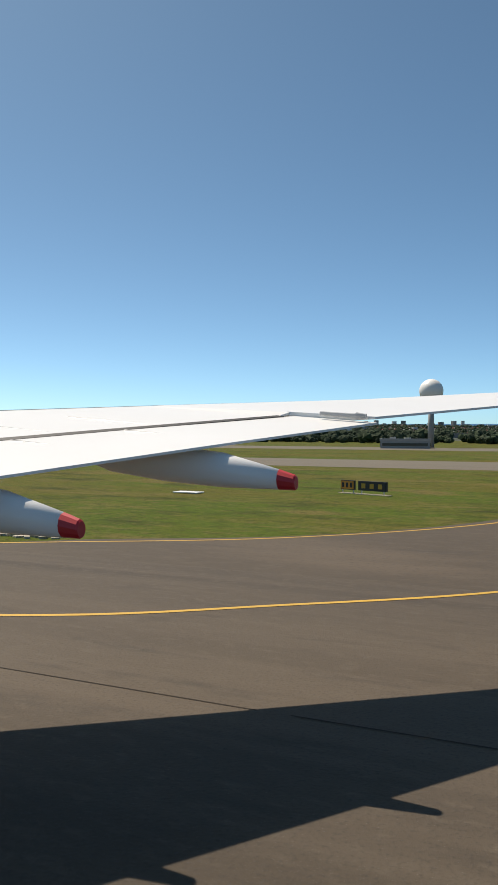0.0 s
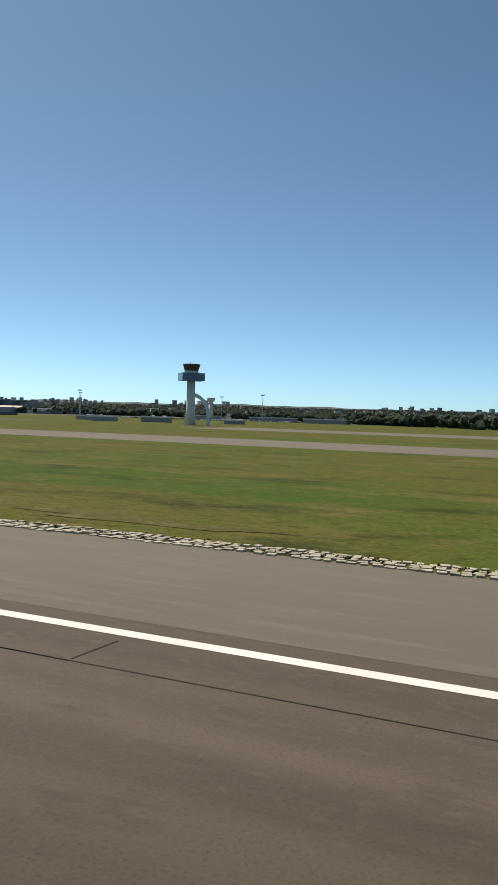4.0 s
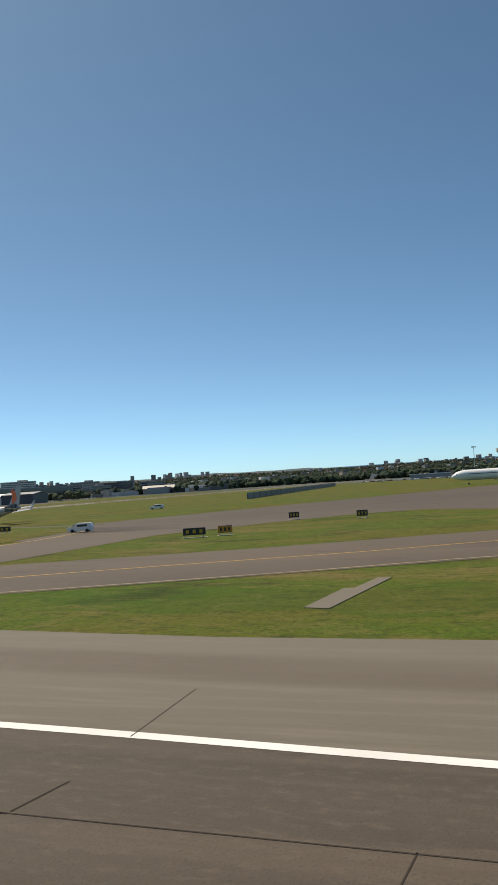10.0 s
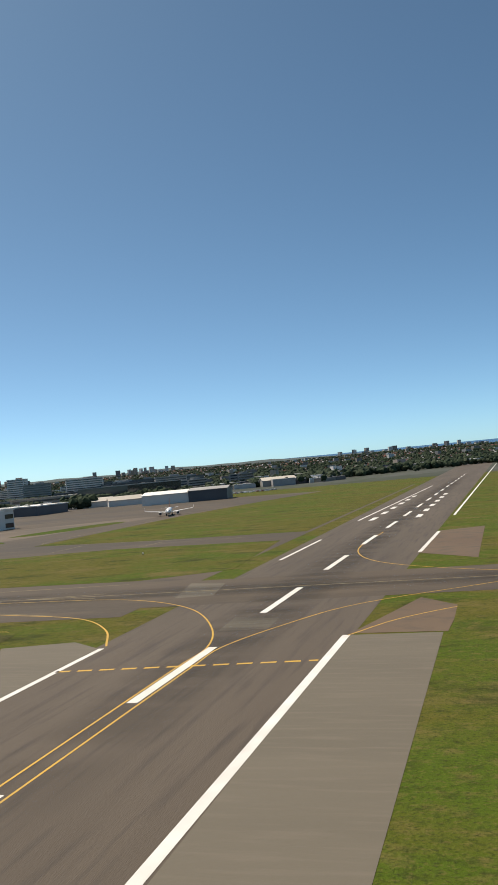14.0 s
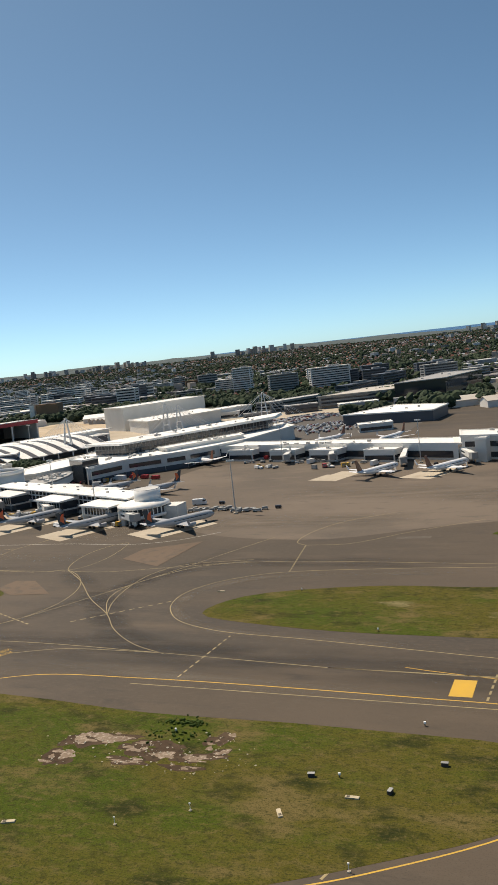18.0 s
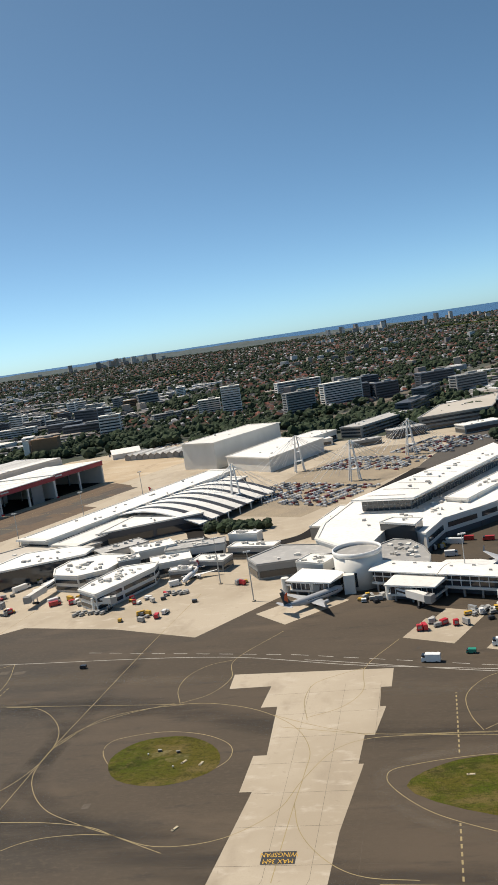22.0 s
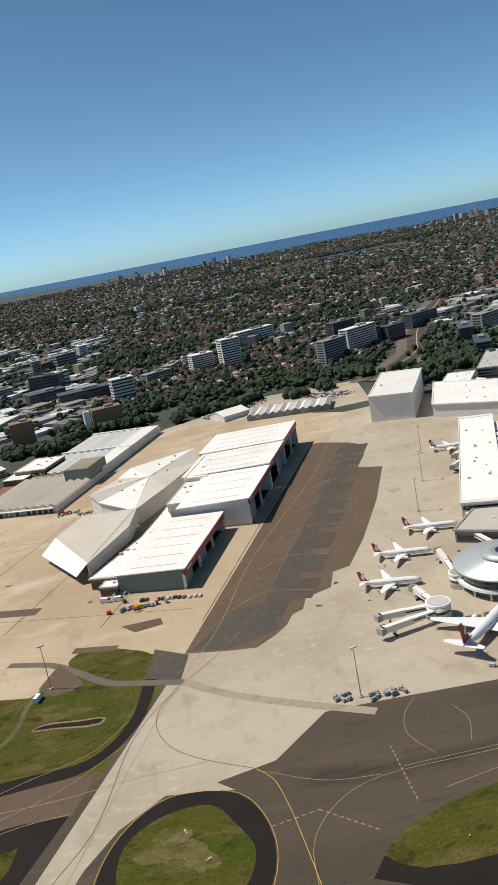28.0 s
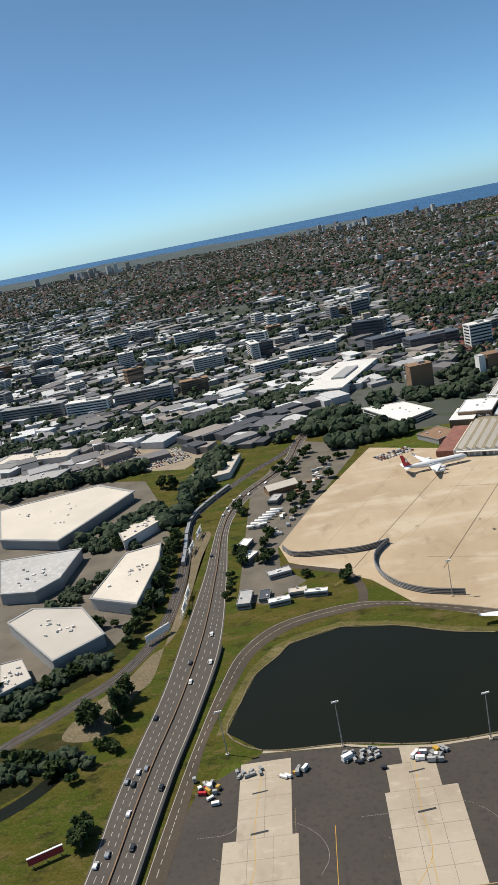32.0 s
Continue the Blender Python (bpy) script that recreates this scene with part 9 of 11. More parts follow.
# highway running away from the airport
HW = [(-1730, 1030), (-1701, 1057), (-1655, 1120), (-1615, 1180), (-1592, 1242), (-1554, 1347), (-1520, 1425), (-1470, 1540), (-1400, 1660), (-1350, 1760)]
structure("highway_verge", Shape().line(curve(*HW), 62, 7), DUSTY, "pale verges and slip roads beside the highway", "verge")
structure("highway", Shape().line(curve(*HW), 30, 8), ASPHALT, "grey highway leading away from the airport", "road")
structure("highway_lines", Shape().line(curve(*HW), 1.6, 8.6), WORN_WHITE, "white lines down the highway", "marking")


# ---- nearer blocks, one by one ----
def block(name, label, x, y, w, d, h, turn, wall, floors, band=None, roof=None):
    """A tall building with a ribbon of windows round each storey, a lift house and a parapet."""
    t = thing(name, label, "building", x, y, rise(x, y), turn)
    body = part("wall", Shape().box(0, 0, -1, w, d, h + 1), wall, t)
    step = h / floors
    for f in range(floors):
        part("window_band", Shape().box(0, 0, f * step + step * 0.35, w * 0.94, d + 0.5, step * 0.45), band or GLASS, body)
        part("end_window", Shape().box(0, 0, f * step + step * 0.35, w + 0.5, d * 0.7, step * 0.4), band or GLASS, body)
    part("parapet", Shape().box(0, 0, h, w + 0.8, d + 0.8, 0.9), wall, t)
    part("lift_house", Shape().box(w * 0.12, 0, h + 0.9, w * 0.3, d * 0.4, 2.6), roof or WALL_GREY, t)
    return t


block("brown_tower", "brown brick office tower with a pale stair shaft", -2158, 1066, 28, 20, 34, 10, BRICK, 2, BRICK)
block("brown_tower", "shorter brown brick tower beside the works", -2056, 1090, 36, 20, 27, 10, BRICK, 2, BRICK)
hall("stair_shaft", "pale stair shaft of the brown tower", oblong(-2080, 1082, 8, 14, 10), 28, WALL_WHITE, ROOF_GREY, 0, 0)
block("flat_tower", "white residential tower with rows of balconies", -1856, 1396, 32, 26, 47, 12, WALL_WHITE, 12)
block("flat_block", "lower white residential block with balconies", -1902, 1425, 38, 24, 28, 12, WALL_WHITE, 8)
block("hotel", "long striped hotel slab with pale floor bands", -1722, 1242, 46, 18, 33, 30, WALL_GREY, 9)
block("hotel", "long striped hotel slab with pale floor bands", -1664, 1300, 64, 18, 36, 30, WALL_WHITE, 10)
block("office_tower", "white and black chequered office tower", -2035, 1292, 34, 24, 33, 12, WALL_WHITE, 7)
block("black_office", "black glass office building", -2096, 1345, 80, 34, 20, 12, WALL_DARK, 4)
block("black_office", "dark glass office building with a pale roof edge", -2160, 1400, 60, 30, 22, 20, WALL_DARK, 5)
block("white_mall", "broad white building with a ribbed facade", -2248, 1200, 60, 170, 12, -22, WALL_WHITE, 3)
block("striped_office", "white office with long dark window stripes", -2280, 1440, 84, 22, 20, 12, WALL_WHITE, 5)
block("striped_office", "white office with long dark window stripes", -2350, 1380, 60, 22, 18, 20, WALL_WHITE, 5)
for x, y, w, h, wall, nf in ((-1655, 1318, 64, 27, WALL_DARK, 7), (-1777, 1660, 90, 26, WALL_WHITE, 6), (-1640, 1500, 50, 26, WALL_DARK, 7), (-1520, 1420, 60, 24, WALL_DARK, 6)):
    block("office_slab", "tall office slab with pale bands between dark windows", x, y, w, 24, h, 24, wall, nf)["group"] = "office slabs"
block("apartment_row", "grey apartment row with dark balconies", -2730, 1330, 110, 24, 24, -10, WALL_GREY, 6)
block("apartment_row", "pale apartment row with dark balconies", -2630, 1290, 70, 22, 24, -10, WALL_WHITE, 6)
block("apartment_row", "white apartment row with lattice balconies", -2545, 1300, 90, 24, 24, 4, WALL_GREY, 6)
block("apartment_row", "brown and white apartment row", -2470, 1330, 44, 20, 20, 10, BRICK, 6)
r2 = random.Random(9)
for k in range(44):
    bx0, by0 = r2.uniform(-3000, -2120), r2.uniform(1480, 2200)
    wall = r2.choice((WALL_WHITE, WALL_GREY, WALL_WHITE, WALL_DARK, BRICK))
    block("apartment_block", {WALL_WHITE.name: "white", WALL_GREY.name: "grey", WALL_DARK.name: "dark", BRICK.name: "brown"}[wall.name] + " apartment block with rows of windows", bx0, by0, r2.uniform(24, 60), r2.uniform(16, 24), r2.uniform(16, 32), r2.choice((12, 102, 30, -20)), wall, r2.randint(5, 8))["group"] = "apartment blocks"
for k, (x0, y0, w, h) in enumerate(((-1540, 1180, 60, 22), (-1480, 1240, 50, 26), (-1420, 1180, 44, 18), (-1600, 1330, 40, 24), (-1380, 1300, 40, 20), (-1640, 1420, 44, 18), (-1560, 1080, 70, 16), (-1980, 1420, 50, 14), (-1950, 1500, 60, 12))):
    block("airport_office", "mid-rise grey office near the airport", x0, y0, w, 20, h, 30 if k % 2 else 70, WALL_GREY if k % 3 else WALL_DARK, max(4, int(h / 3.6)))["group"] = "offices near the airport"

# parked cars in the car parks, too many to tell apart
lots = []
for cx, cy, nx, ny, turn, sx, sy in ((-1650, 640, 22, 16, 57, 3.0, 6.2), (-1600, 740, 18, 14, 57, 3.0, 6.2), (-1540, 800, 26, 10, 57, 3.0, 6.6), (-1480, 700, 20, 12, 30, 3.0, 6.6), (-1440, 800, 18, 8, 30, 3.0, 6.6), (-2560, 1010, 34, 14, 20, 3.0, 6.5), (-2480, 960, 24, 10, 20, 3.0, 6.5), (-1330, 880, 30, 12, 40, 3.2, 7), (-2280, 1010, 10, 6, 20, 3, 6), (-2010, 515, 12, 1, -21, 3.4, 6), (-2225, 830, 12, 3, 25, 3.2, 6), (-1900, 1040, 30, 4, 20, 3, 7), (-1790, 1010, 14, 8, 20, 3, 7), (-800, 850, 60, 5, -20, 3.4, 9), (-690, 900, 40, 4, -20, 3.4, 9), (-1250, 880, 24, 5, 30, 3.4, 8)):
    c, s = math.cos(radians(turn)), math.sin(radians(turn))
    for i in range(nx):
        for j in range(ny):
            if r2.random() < (0.8 if cx > -1700 and j % 4 else 0.78 if cx < -1700 else 0.45):
                u, w = (i - nx / 2) * sx + r2.uniform(-0.4, 0.4), (j - ny / 2) * sy + r2.uniform(-0.5, 0.5)
                lots.append((cx + u * c - w * s, cy + u * s + w * c, radians(turn + 90)))
lots = np.array(lots)
car_b = np.array([(-2.0, -0.8, 0.2), (2.0, -0.8, 0.2), (2.0, 0.8, 0.2), (-2.0, 0.8, 0.2), (-2.0, -0.8, 0.8), (2.0, -0.8, 0.75), (2.0, 0.8, 0.75), (-2.0, 0.8, 0.8), (-1.7, -0.7, 1.35), (0.5, -0.7, 1.35), (0.5, 0.7, 1.35), (-1.7, 0.7, 1.35), (1.1, -0.75, 0.8), (1.1, 0.75, 0.8)])
car_f = np.array([(0, 1, 5, 4), (1, 2, 6, 5), (2, 3, 7, 6), (3, 0, 4, 7), (4, 12, 9, 8), (7, 11, 10, 13), (8, 9, 10, 11), (9, 12, 13, 10), (4, 8, 11, 7), (12, 5, 6, 13)])
one = np.ones(len(lots))
mass("parked_cars", *spread(car_b, car_f, lots[:, 0], lots[:, 1], one * 0.1, one, one, one, lots[:, 2]), island_tint("mixed car paint", [(0.6, 0.6, 0.58), (0.05, 0.05, 0.06), (0.35, 0.36, 0.37), (0.6, 0.6, 0.59), (0.5, 0.5, 0.5), (0.15, 0.03, 0.025), (0.12, 0.13, 0.15)], 0.3, 0.5), "rows of parked cars in the airport car parks", "cars")
structure("rear_yard", Shape().sheet([(-2010, 1000), (-1850, 1080), (-1740, 1060), (-1760, 930), (-1830, 930), (-1990, 1010)], 0.3), CONCRETE, "pale service yards behind the hangars", "yard")
SANDY_DECK = material("sandy car park deck", (0.3, 0.24, 0.16), 0.9, second=(0.2, 0.165, 0.12), scale=0.12, fine=(0.34, 0.28, 0.2), fine_scale=1.5)
structure("car_park", Shape().sheet([(-1700, 590), (-1640, 560), (-1560, 700), (-1540, 820), (-1600, 830), (-1660, 740)], 0.5).sheet([(-2660, 990), (-2440, 900), (-2410, 960), (-2600, 1080)], 0.5).sheet([(-1410, 850), (-1300, 820), (-1240, 920), (-1360, 960)], 0.5), SANDY_DECK, "dusty car parks full of cars", "car park")
loop = curve((-1800, 526), (-1762, 536), (-1747, 548), (-1738, 563), (-1722, 563), (-1711, 552), (-1701, 527), (-1679, 509), (-1651, 498), (-1632, 508), (-1618, 548), (-1560, 690))
structure("terminal_loop", Shape().line(loop, 11, 1.2), DARK_ASPHALT, "dark loop road in front of the terminals", "road")

# ---- edging blocks along the runway shoulder ----
rb = random.Random(21)
block_meshes = []
for k in range(6):
    w, d = rb.uniform(0.36, 0.52), rb.uniform(0.38, 0.52)
    pts = [(-w / 2, -d / 2), (w / 2 + rb.uniform(-0.05, 0.05), -d / 2), (w / 2, d / 2), (-w / 2 + rb.uniform(-0.05, 0.05), d / 2)]
    block_meshes.append(Shape().prism(pts, -0.05, [rb.uniform(0.05, 0.1) for _ in pts]).made("edging_block", PALE_STONE))
edging = tagged(new("runway_edging"), "pale weathered concrete blocks edging the runway shoulder", "edging", kind="structure")
edging.matrix_world = at(0, 0, 0)
rest = Shape()


def edge_row(x0, x1, ya, yb, step, loose):
    n = int(abs(x1 - x0) / step)
    for k in range(n):
        f = (k + rb.uniform(-0.15, 0.15)) / n
        x, y, turn = x0 + (x1 - x0) * f, ya + (yb - ya) * f + rb.uniform(-0.08, 0.08), rb.uniform(-10, 10)
        if rb.random() < 0.04:
            continue
        if loose:
            ob = part("edging_block", rb.choice(block_meshes), None, edging)
            ob.matrix_basis = at(x, y, 0, turn)
        else:
            rest.box(x, y, -0.05, rb.uniform(0.3, 0.5), rb.uniform(0.32, 0.5), rb.uniform(0.09, 0.16), turn * 2)


edge_row(-58, -218, 34.4, 34.4, 0.55, True)
edge_row(-218, -398, 34.4, 34.4, 0.55, False)
for row in range(3):
    edge_row(-56, -397, 34.95 + 0.52 * row, 34.95 + 0.52 * row, 0.56, False)
for k in range(150):
    f = rb.random()
    rest.box(-32 - 26 * f + rb.uniform(-1, 1), 40.6 - 5.2 * f + rb.uniform(-1.6, 0.6), -0.05, rb.uniform(0.3, 0.7), rb.uniform(0.3, 0.7), rb.uniform(0.1, 0.22), rb.uniform(0, 90))
for k in range(246):
    for row in range(4):
        if rb.random() < 0.97:
            s = rb.uniform(0.4, 0.48)
            rest.box(-872 - 0.52 * k + rb.uniform(-0.03, 0.03), 42.05 - 0.52 * row - 0.06 * math.sin(k * 0.05), -0.05, s, rb.uniform(0.4, 0.48), rb.uniform(0.09, 0.12), rb.uniform(-3, 3))
far_blocks = part("edging_block_rows", rest, PALE_STONE, edging, "closely laid pale blocks further along")
far_blocks["kind"] = "stuff"

# ---- grass tufts and weeds beside the runway ----
rng = np.random.RandomState(4)


def tufts(n, x0, x1, y0, y1, low, high, power=1.0):
    """Blades of rough grass, three to a tuft."""
    x, y = rng.uniform(x0, x1, n), y0 + (y1 - y0) * rng.rand(n) ** power
    keep = np.sin(x * 0.31 + np.sin(y * 0.6)) + np.sin(y * 0.47 + x * 0.07) + rng.normal(0, 0.7, n) > 0.1
    x, y = x[keep], y[keep]
    n = len(x)
    size = rng.uniform(low, high, n)
    verts = np.zeros((n, 9, 3))
    for k in range(3):
        a = rng.uniform(0, 6.28, n)
        dx, dy = np.cos(a) * size * 0.5, np.sin(a) * size * 0.5
        lean_x, lean_y = rng.normal(0, 0.3, n) * size, rng.normal(0, 0.3, n) * size
        verts[:, 3 * k] = np.stack([x - dx, y - dy, np.full(n, 0.0)], -1)
        verts[:, 3 * k + 1] = np.stack([x + dx, y + dy, np.full(n, 0.0)], -1)
        verts[:, 3 * k + 2] = np.stack([x + lean_x, y + lean_y, 0.02 + size * rng.uniform(0.3, 0.7, n)], -1)
    return verts.reshape(-1, 3), np.arange(n * 9).reshape(-1, 3)


TUFT = island_tint("rough grass blades", [(0.07, 0.1, 0.014), (0.09, 0.1, 0.02), (0.045, 0.065, 0.01), (0.16, 0.135, 0.05), (0.06, 0.085, 0.01), (0.11, 0.11, 0.03)], 0.9, 0.1)
GROUPS = [tufts(5200, -432, -40, 35.3, 36.4, 0.08, 0.24, 2.0), tufts(2200, -1000, -866, 43.0, 44.2, 0.08, 0.22, 2.0)]
at_v = np.cumsum([0] + [len(v) for v, f in GROUPS])
mass("grass_tufts", np.concatenate([v for v, f in GROUPS]), np.concatenate([f + o for (v, f), o in zip(GROUPS, at_v)]), TUFT, "rough tufts of green and straw-dry grass", "grass")

# ---- bare and dry ground in the grass ----
SCRAPED = material("pale scraped earth", (0.26, 0.2, 0.145), 0.95, second=(0.14, 0.1, 0.07), scale=0.6, fine=(0.42, 0.35, 0.28), fine_scale=2.5, bump=0.6, spec=0.1)


def ragged(cx, cy, rx, ry, seed, n=34):
    r = random.Random(seed)
    ph = [r.uniform(0, 6.28) for _ in range(5)]
    out = []
    for k in range(n):
        a = 6.2832 * k / n
        q = 1 + 0.22 * math.sin(2 * a + ph[0]) + 0.18 * math.sin(3 * a + ph[1]) + 0.14 * math.sin(5 * a + ph[2]) + r.uniform(-0.14, 0.14)
        out.append((cx + rx * q * math.cos(a), cy + ry * q * math.sin(a)))
    return out


bare, dry, scuffed = Shape(), Shape(), Shape()
lush = tagged(new("lush_patches"), "fresher green stretches of grass", "grass", kind="structure")
for spot, z in (((-1124, 112, 32, 23, 7), 0.275), ((-706, 50, 20, 7, 8), -0.1), ((-120, 62, 40, 12, 9), -0.1), ((-330, 66, 60, 10, 10), -0.1), ((-905, 118, 50, 16, 11), 0.275)):
    part("grass_patch", Shape().sheet(ragged(*spot, 40), z), GREEN_GRASS, lush)
damp = turf("damp dark grass", (0.022, 0.022, 0.009), (0.034, 0.031, 0.013), (0.075, 0.06, 0.03), (0.01, 0.009, 0.005))
soaked = Shape()
for k in range(46):
    f = rb.random() ** 0.8
    x, y = -864.5 + 4.6 * f + rb.gauss(0, 0.7), 45.4 + 12.5 * f * f + rb.gauss(0, 0.8)
    soaked.sheet(ragged(x, y, rb.uniform(0.3, 1.1), rb.uniform(0.4, 1.3), 600 + k, 22), 0.31 + 0.001 * k)
for x, y, rx, ry, seed in ((-933, 61, 1.6, 0.8, 34), (-923, 46.5, 2.6, 1.2, 35), (-931, 52, 2.4, 1, 36)):
    soaked.sheet(ragged(x, y, rx, ry, seed, 26), 0.33)
structure("damp_patches", soaked, damp, "dark damp churned patches in the grass", "grass")
churned = Shape()
SCRAPES = ((-1363, 137, 3.2, 2.6, 4), (-1362.5, 144, 3, 3.2, 6), (-1357, 145.6, 5, 2.2, 12), (-1350, 142.6, 3.6, 1.8, 6), (-1344, 141.6, 4, 2, 6), (-1338, 141.4, 4, 1.8, 7), (-1333.5, 143.2, 2.6, 2, 5), (-1335.4, 148.6, 2.4, 2.4, 4), (-1349, 138.2, 4.6, 1.2, 7), (-1337.5, 137.8, 3.4, 1.2, 4), (-1346, 145, 4.5, 1.8, 1))
for k, (x, y, rx, ry, count) in enumerate(SCRAPES):
    churned.sheet(ragged(x, y, rx, ry, 50 + k), 0.27 + 0.004 * k)
    for q in range(count):
        bare.sheet(ragged(x + rb.gauss(0, rx * 0.45), y + rb.gauss(0, ry * 0.45), rx * rb.uniform(0.12, 0.42), ry * rb.uniform(0.14, 0.36), 400 + 20 * k + q, 20), 0.33 + 0.003 * k + 0.0008 * q)
bare.sheet(ragged(-1357.5, 145.8, 4.4, 1.3, 391), 0.42).sheet(ragged(-1361.5, 138.6, 1.6, 1.2, 392), 0.42)
structure("churned_soil", churned, material("dark churned soil", (0.05, 0.032, 0.02), 0.95, second=(0.09, 0.062, 0.04), scale=0.5, fine=(0.03, 0.022, 0.014), fine_scale=2, spec=0.1), "dark brown churned soil beside the taxiway", "earth")
THIN_PATCHES = ((-2026, 300, 9, 10, 1), (-2016, 292, 5, 8, 1), (-1077, 108, 2.6, 2.6, 0), (-1073.5, 108, 2.2, 3.4, 0), (-1078, 104, 2, 1.6, 0), (-1074.5, 102, 1.5, 2.2, 0), (-1080, 106, 1.6, 1.2, 0), (-1076.4, 111.5, 2.2, 1.2, 0), (-1074.4, 95.5, 1.4, 2.4, 0), (-1087, 70, 3.5, 1.2, 0), (-1085, 73, 4, 2, 0), (-1094, 76, 1, 0.6, 0), (-1069, 112, 3, 0.7, 0), (-1064, 108, 2, 0.6, 0))
WORN_PATCHES = ((-1070, 80, 2.5, 1, 1), (-1100, 70, 4, 1.4, 1), (-862, 62, 6, 1.6, 0), (-835, 66, 9, 2.2, 1), (-852, 74, 7, 2.0, 1), (-812, 64, 5, 1.5, 1), (-930, 56, 3.5, 1.4, 0), (-922, 50, 4, 1.0, 0), (-915, 90, 3, 1.2, 1), (-1640, 256, 3.5, 2, 0), (-1647, 259, 3, 1.6, 1), (-1290, 222, 6, 3, 1), (-1320, 228, 5, 2, 0), (-1738, 265, 5, 2, 0))
OUTER_PATCHES = ((-1729, 262, 5, 3, 0), (-1720, 265, 4, 2.4, 0), (-1725, 258, 5, 1.4, 0), (-877, 98, 1.6, 1.2, 0), (-936, 51, 1.4, 0.6, 0), (-927, 49.5, 1.6, 0.7, 0), (-1900, 276, 14, 2.4, 0), (-1510, 232, 12, 3, 0), (-2150, 350, 8, 5, 0), (-2070, 408, 10, 4, 0), (-120, 40, 9, 1.2, 1), (-210, 44, 12, 1.6, 1), (-300, 41, 9, 1.4, 0), (-370, 47, 12, 2, 1))
for k, (x, y, rx, ry, b) in enumerate(THIN_PATCHES + WORN_PATCHES + OUTER_PATCHES):
    (scuffed if not b and (k % 3 == 0 or -1090 < x < -1060 or -1745 < x < -1715) else dry).sheet(ragged(x, y, rx, ry, 80 + k), (0.29 if x < -780 else -0.07) + 0.004 * k)
worn = [(-1096, 135), (-1092, 125), (-1089, 115), (-1088, 105), (-1090, 95), (-1088, 88), (-1090, 82), (-1095, 73), (-1092, 64), (-1060, 62), (-1052, 80), (-1058, 128), (-1075, 133)]
worn = [(x + (u - x) * q / 5 + rb.uniform(-1, 1), y + (v - y) * q / 5 + rb.uniform(-1, 1)) for (x, y), (u, v) in zip(worn, [*worn[1:], worn[0]]) for q in range(5)]
structure("worn_grass", Shape().sheet(worn, 0.283), turf("thin worn grass", (0.06, 0.075, 0.01), (0.08, 0.077, 0.016), (0.12, 0.1, 0.04), (0.036, 0.036, 0.014)), "thin brownish worn grass on the island", "grass")
structure("brown_apron_repairs", Shape().sheet([(-1458, 246), (-1450, 246), (-1434, 232), (-1448, 230), (-1459, 237)], 0.62), BROWN_ASPHALT, "reddish brown repair in the apron", "pavement")
structure("brown_apron_panel", Shape().sheet([(-1431, 288), (-1411, 299), (-1412, 264), (-1432, 274)], 0.62), BROWN_ASPHALT, "reddish brown panel in the apron", "pavement")
structure("scuffed_patches", scuffed, turf("scuffed earth", (0.16, 0.135, 0.08), (0.1, 0.092, 0.04), (0.24, 0.205, 0.145), (0.055, 0.052, 0.022)), "scuffed pale earth with thin grass", "earth")
structure("bare_patches", bare, SCRAPED, "pale scraped bare earth showing through the grass", "earth")
structure("dry_patches", dry, PARCHED, "parched straw-coloured patches in the grass", "grass")
rubble = Shape()
for k in range(170):
    x, y = rb.choice(SCRAPES)[:2]
    s = rb.uniform(0.12, 0.34)
    rubble.box(x + rb.gauss(0, 3.5), y + rb.gauss(0, 1.8), 0.0, s, s * rb.uniform(0.6, 1.3), s * 0.4, rb.uniform(0, 90))
stuff("rubble", rubble, PALE_STONE, "scattered pale lumps of earth and stone", "rubble")
clumps = Shape()
for k in range(150):
    x, y = (-1345 + rb.gauss(0, 2.4), 154 + rb.gauss(0, 0.8)) if k < 100 else (-1345 + rb.gauss(0, 4), 149 + rb.gauss(0, 1.6))
    a = rb.uniform(0, 180)
    clumps.box(x, y, 0.02, rb.uniform(0.2, 0.7), rb.uniform(0.1, 0.3), rb.uniform(0.1, 0.4), a)
stuff("weed_clumps", clumps, material("weed leaves", (0.032, 0.055, 0.01), 0.9, second=(0.05, 0.075, 0.016), scale=0.6, spec=0.1), "dark green weeds growing in the scraped patch", "weeds")
trench = Shape().sheet(ring((-2083.5, 400.6), (-2074, 398.4), (-2053.1, 393), (-2051.3, 396), (-2062.3, 398.5), (-2078.2, 402.3), n=3), 0.9)
structure("drain_trench", trench, material("dark wet earth", (0.018, 0.013, 0.009), 0.95, second=(0.04, 0.029, 0.019), scale=0.8, spec=0.05), "dark open drain cut in the grass", "trench")
structure("trench_lip", Shape().sheet(ring((-2084.6, 400), (-2074, 397.3), (-2052.6, 391.4), (-2050, 396.4), (-2062.3, 399.8), (-2078.6, 403.6), n=3), 0.46), SCRAPED, "pale earth lip round the drain", "trench")
structure("canal_track", Shape().line(curve((-2160, 371), (-2138.7, 374.5), (-2121.8, 381), (-2104, 389.7), (-2095.7, 396), (-2090.8, 409), (-2088.2, 425), (-2077, 444)), 2.6, 0.5), turf("worn dirt track", (0.14, 0.115, 0.07), (0.1, 0.088, 0.045), (0.19, 0.16, 0.11), (0.07, 0.06, 0.03)), "worn dirt track round the end of the canal", "track")
structure("track_pad", Shape().sheet([(-2084.7, 438.8), (-2076.8, 428.2), (-2062.6, 429.9), (-2062.2, 436.2), (-2075.8, 460.9)], 0.48), BROWN_ASPHALT, "brown old asphalt pad beside the service road", "pavement")
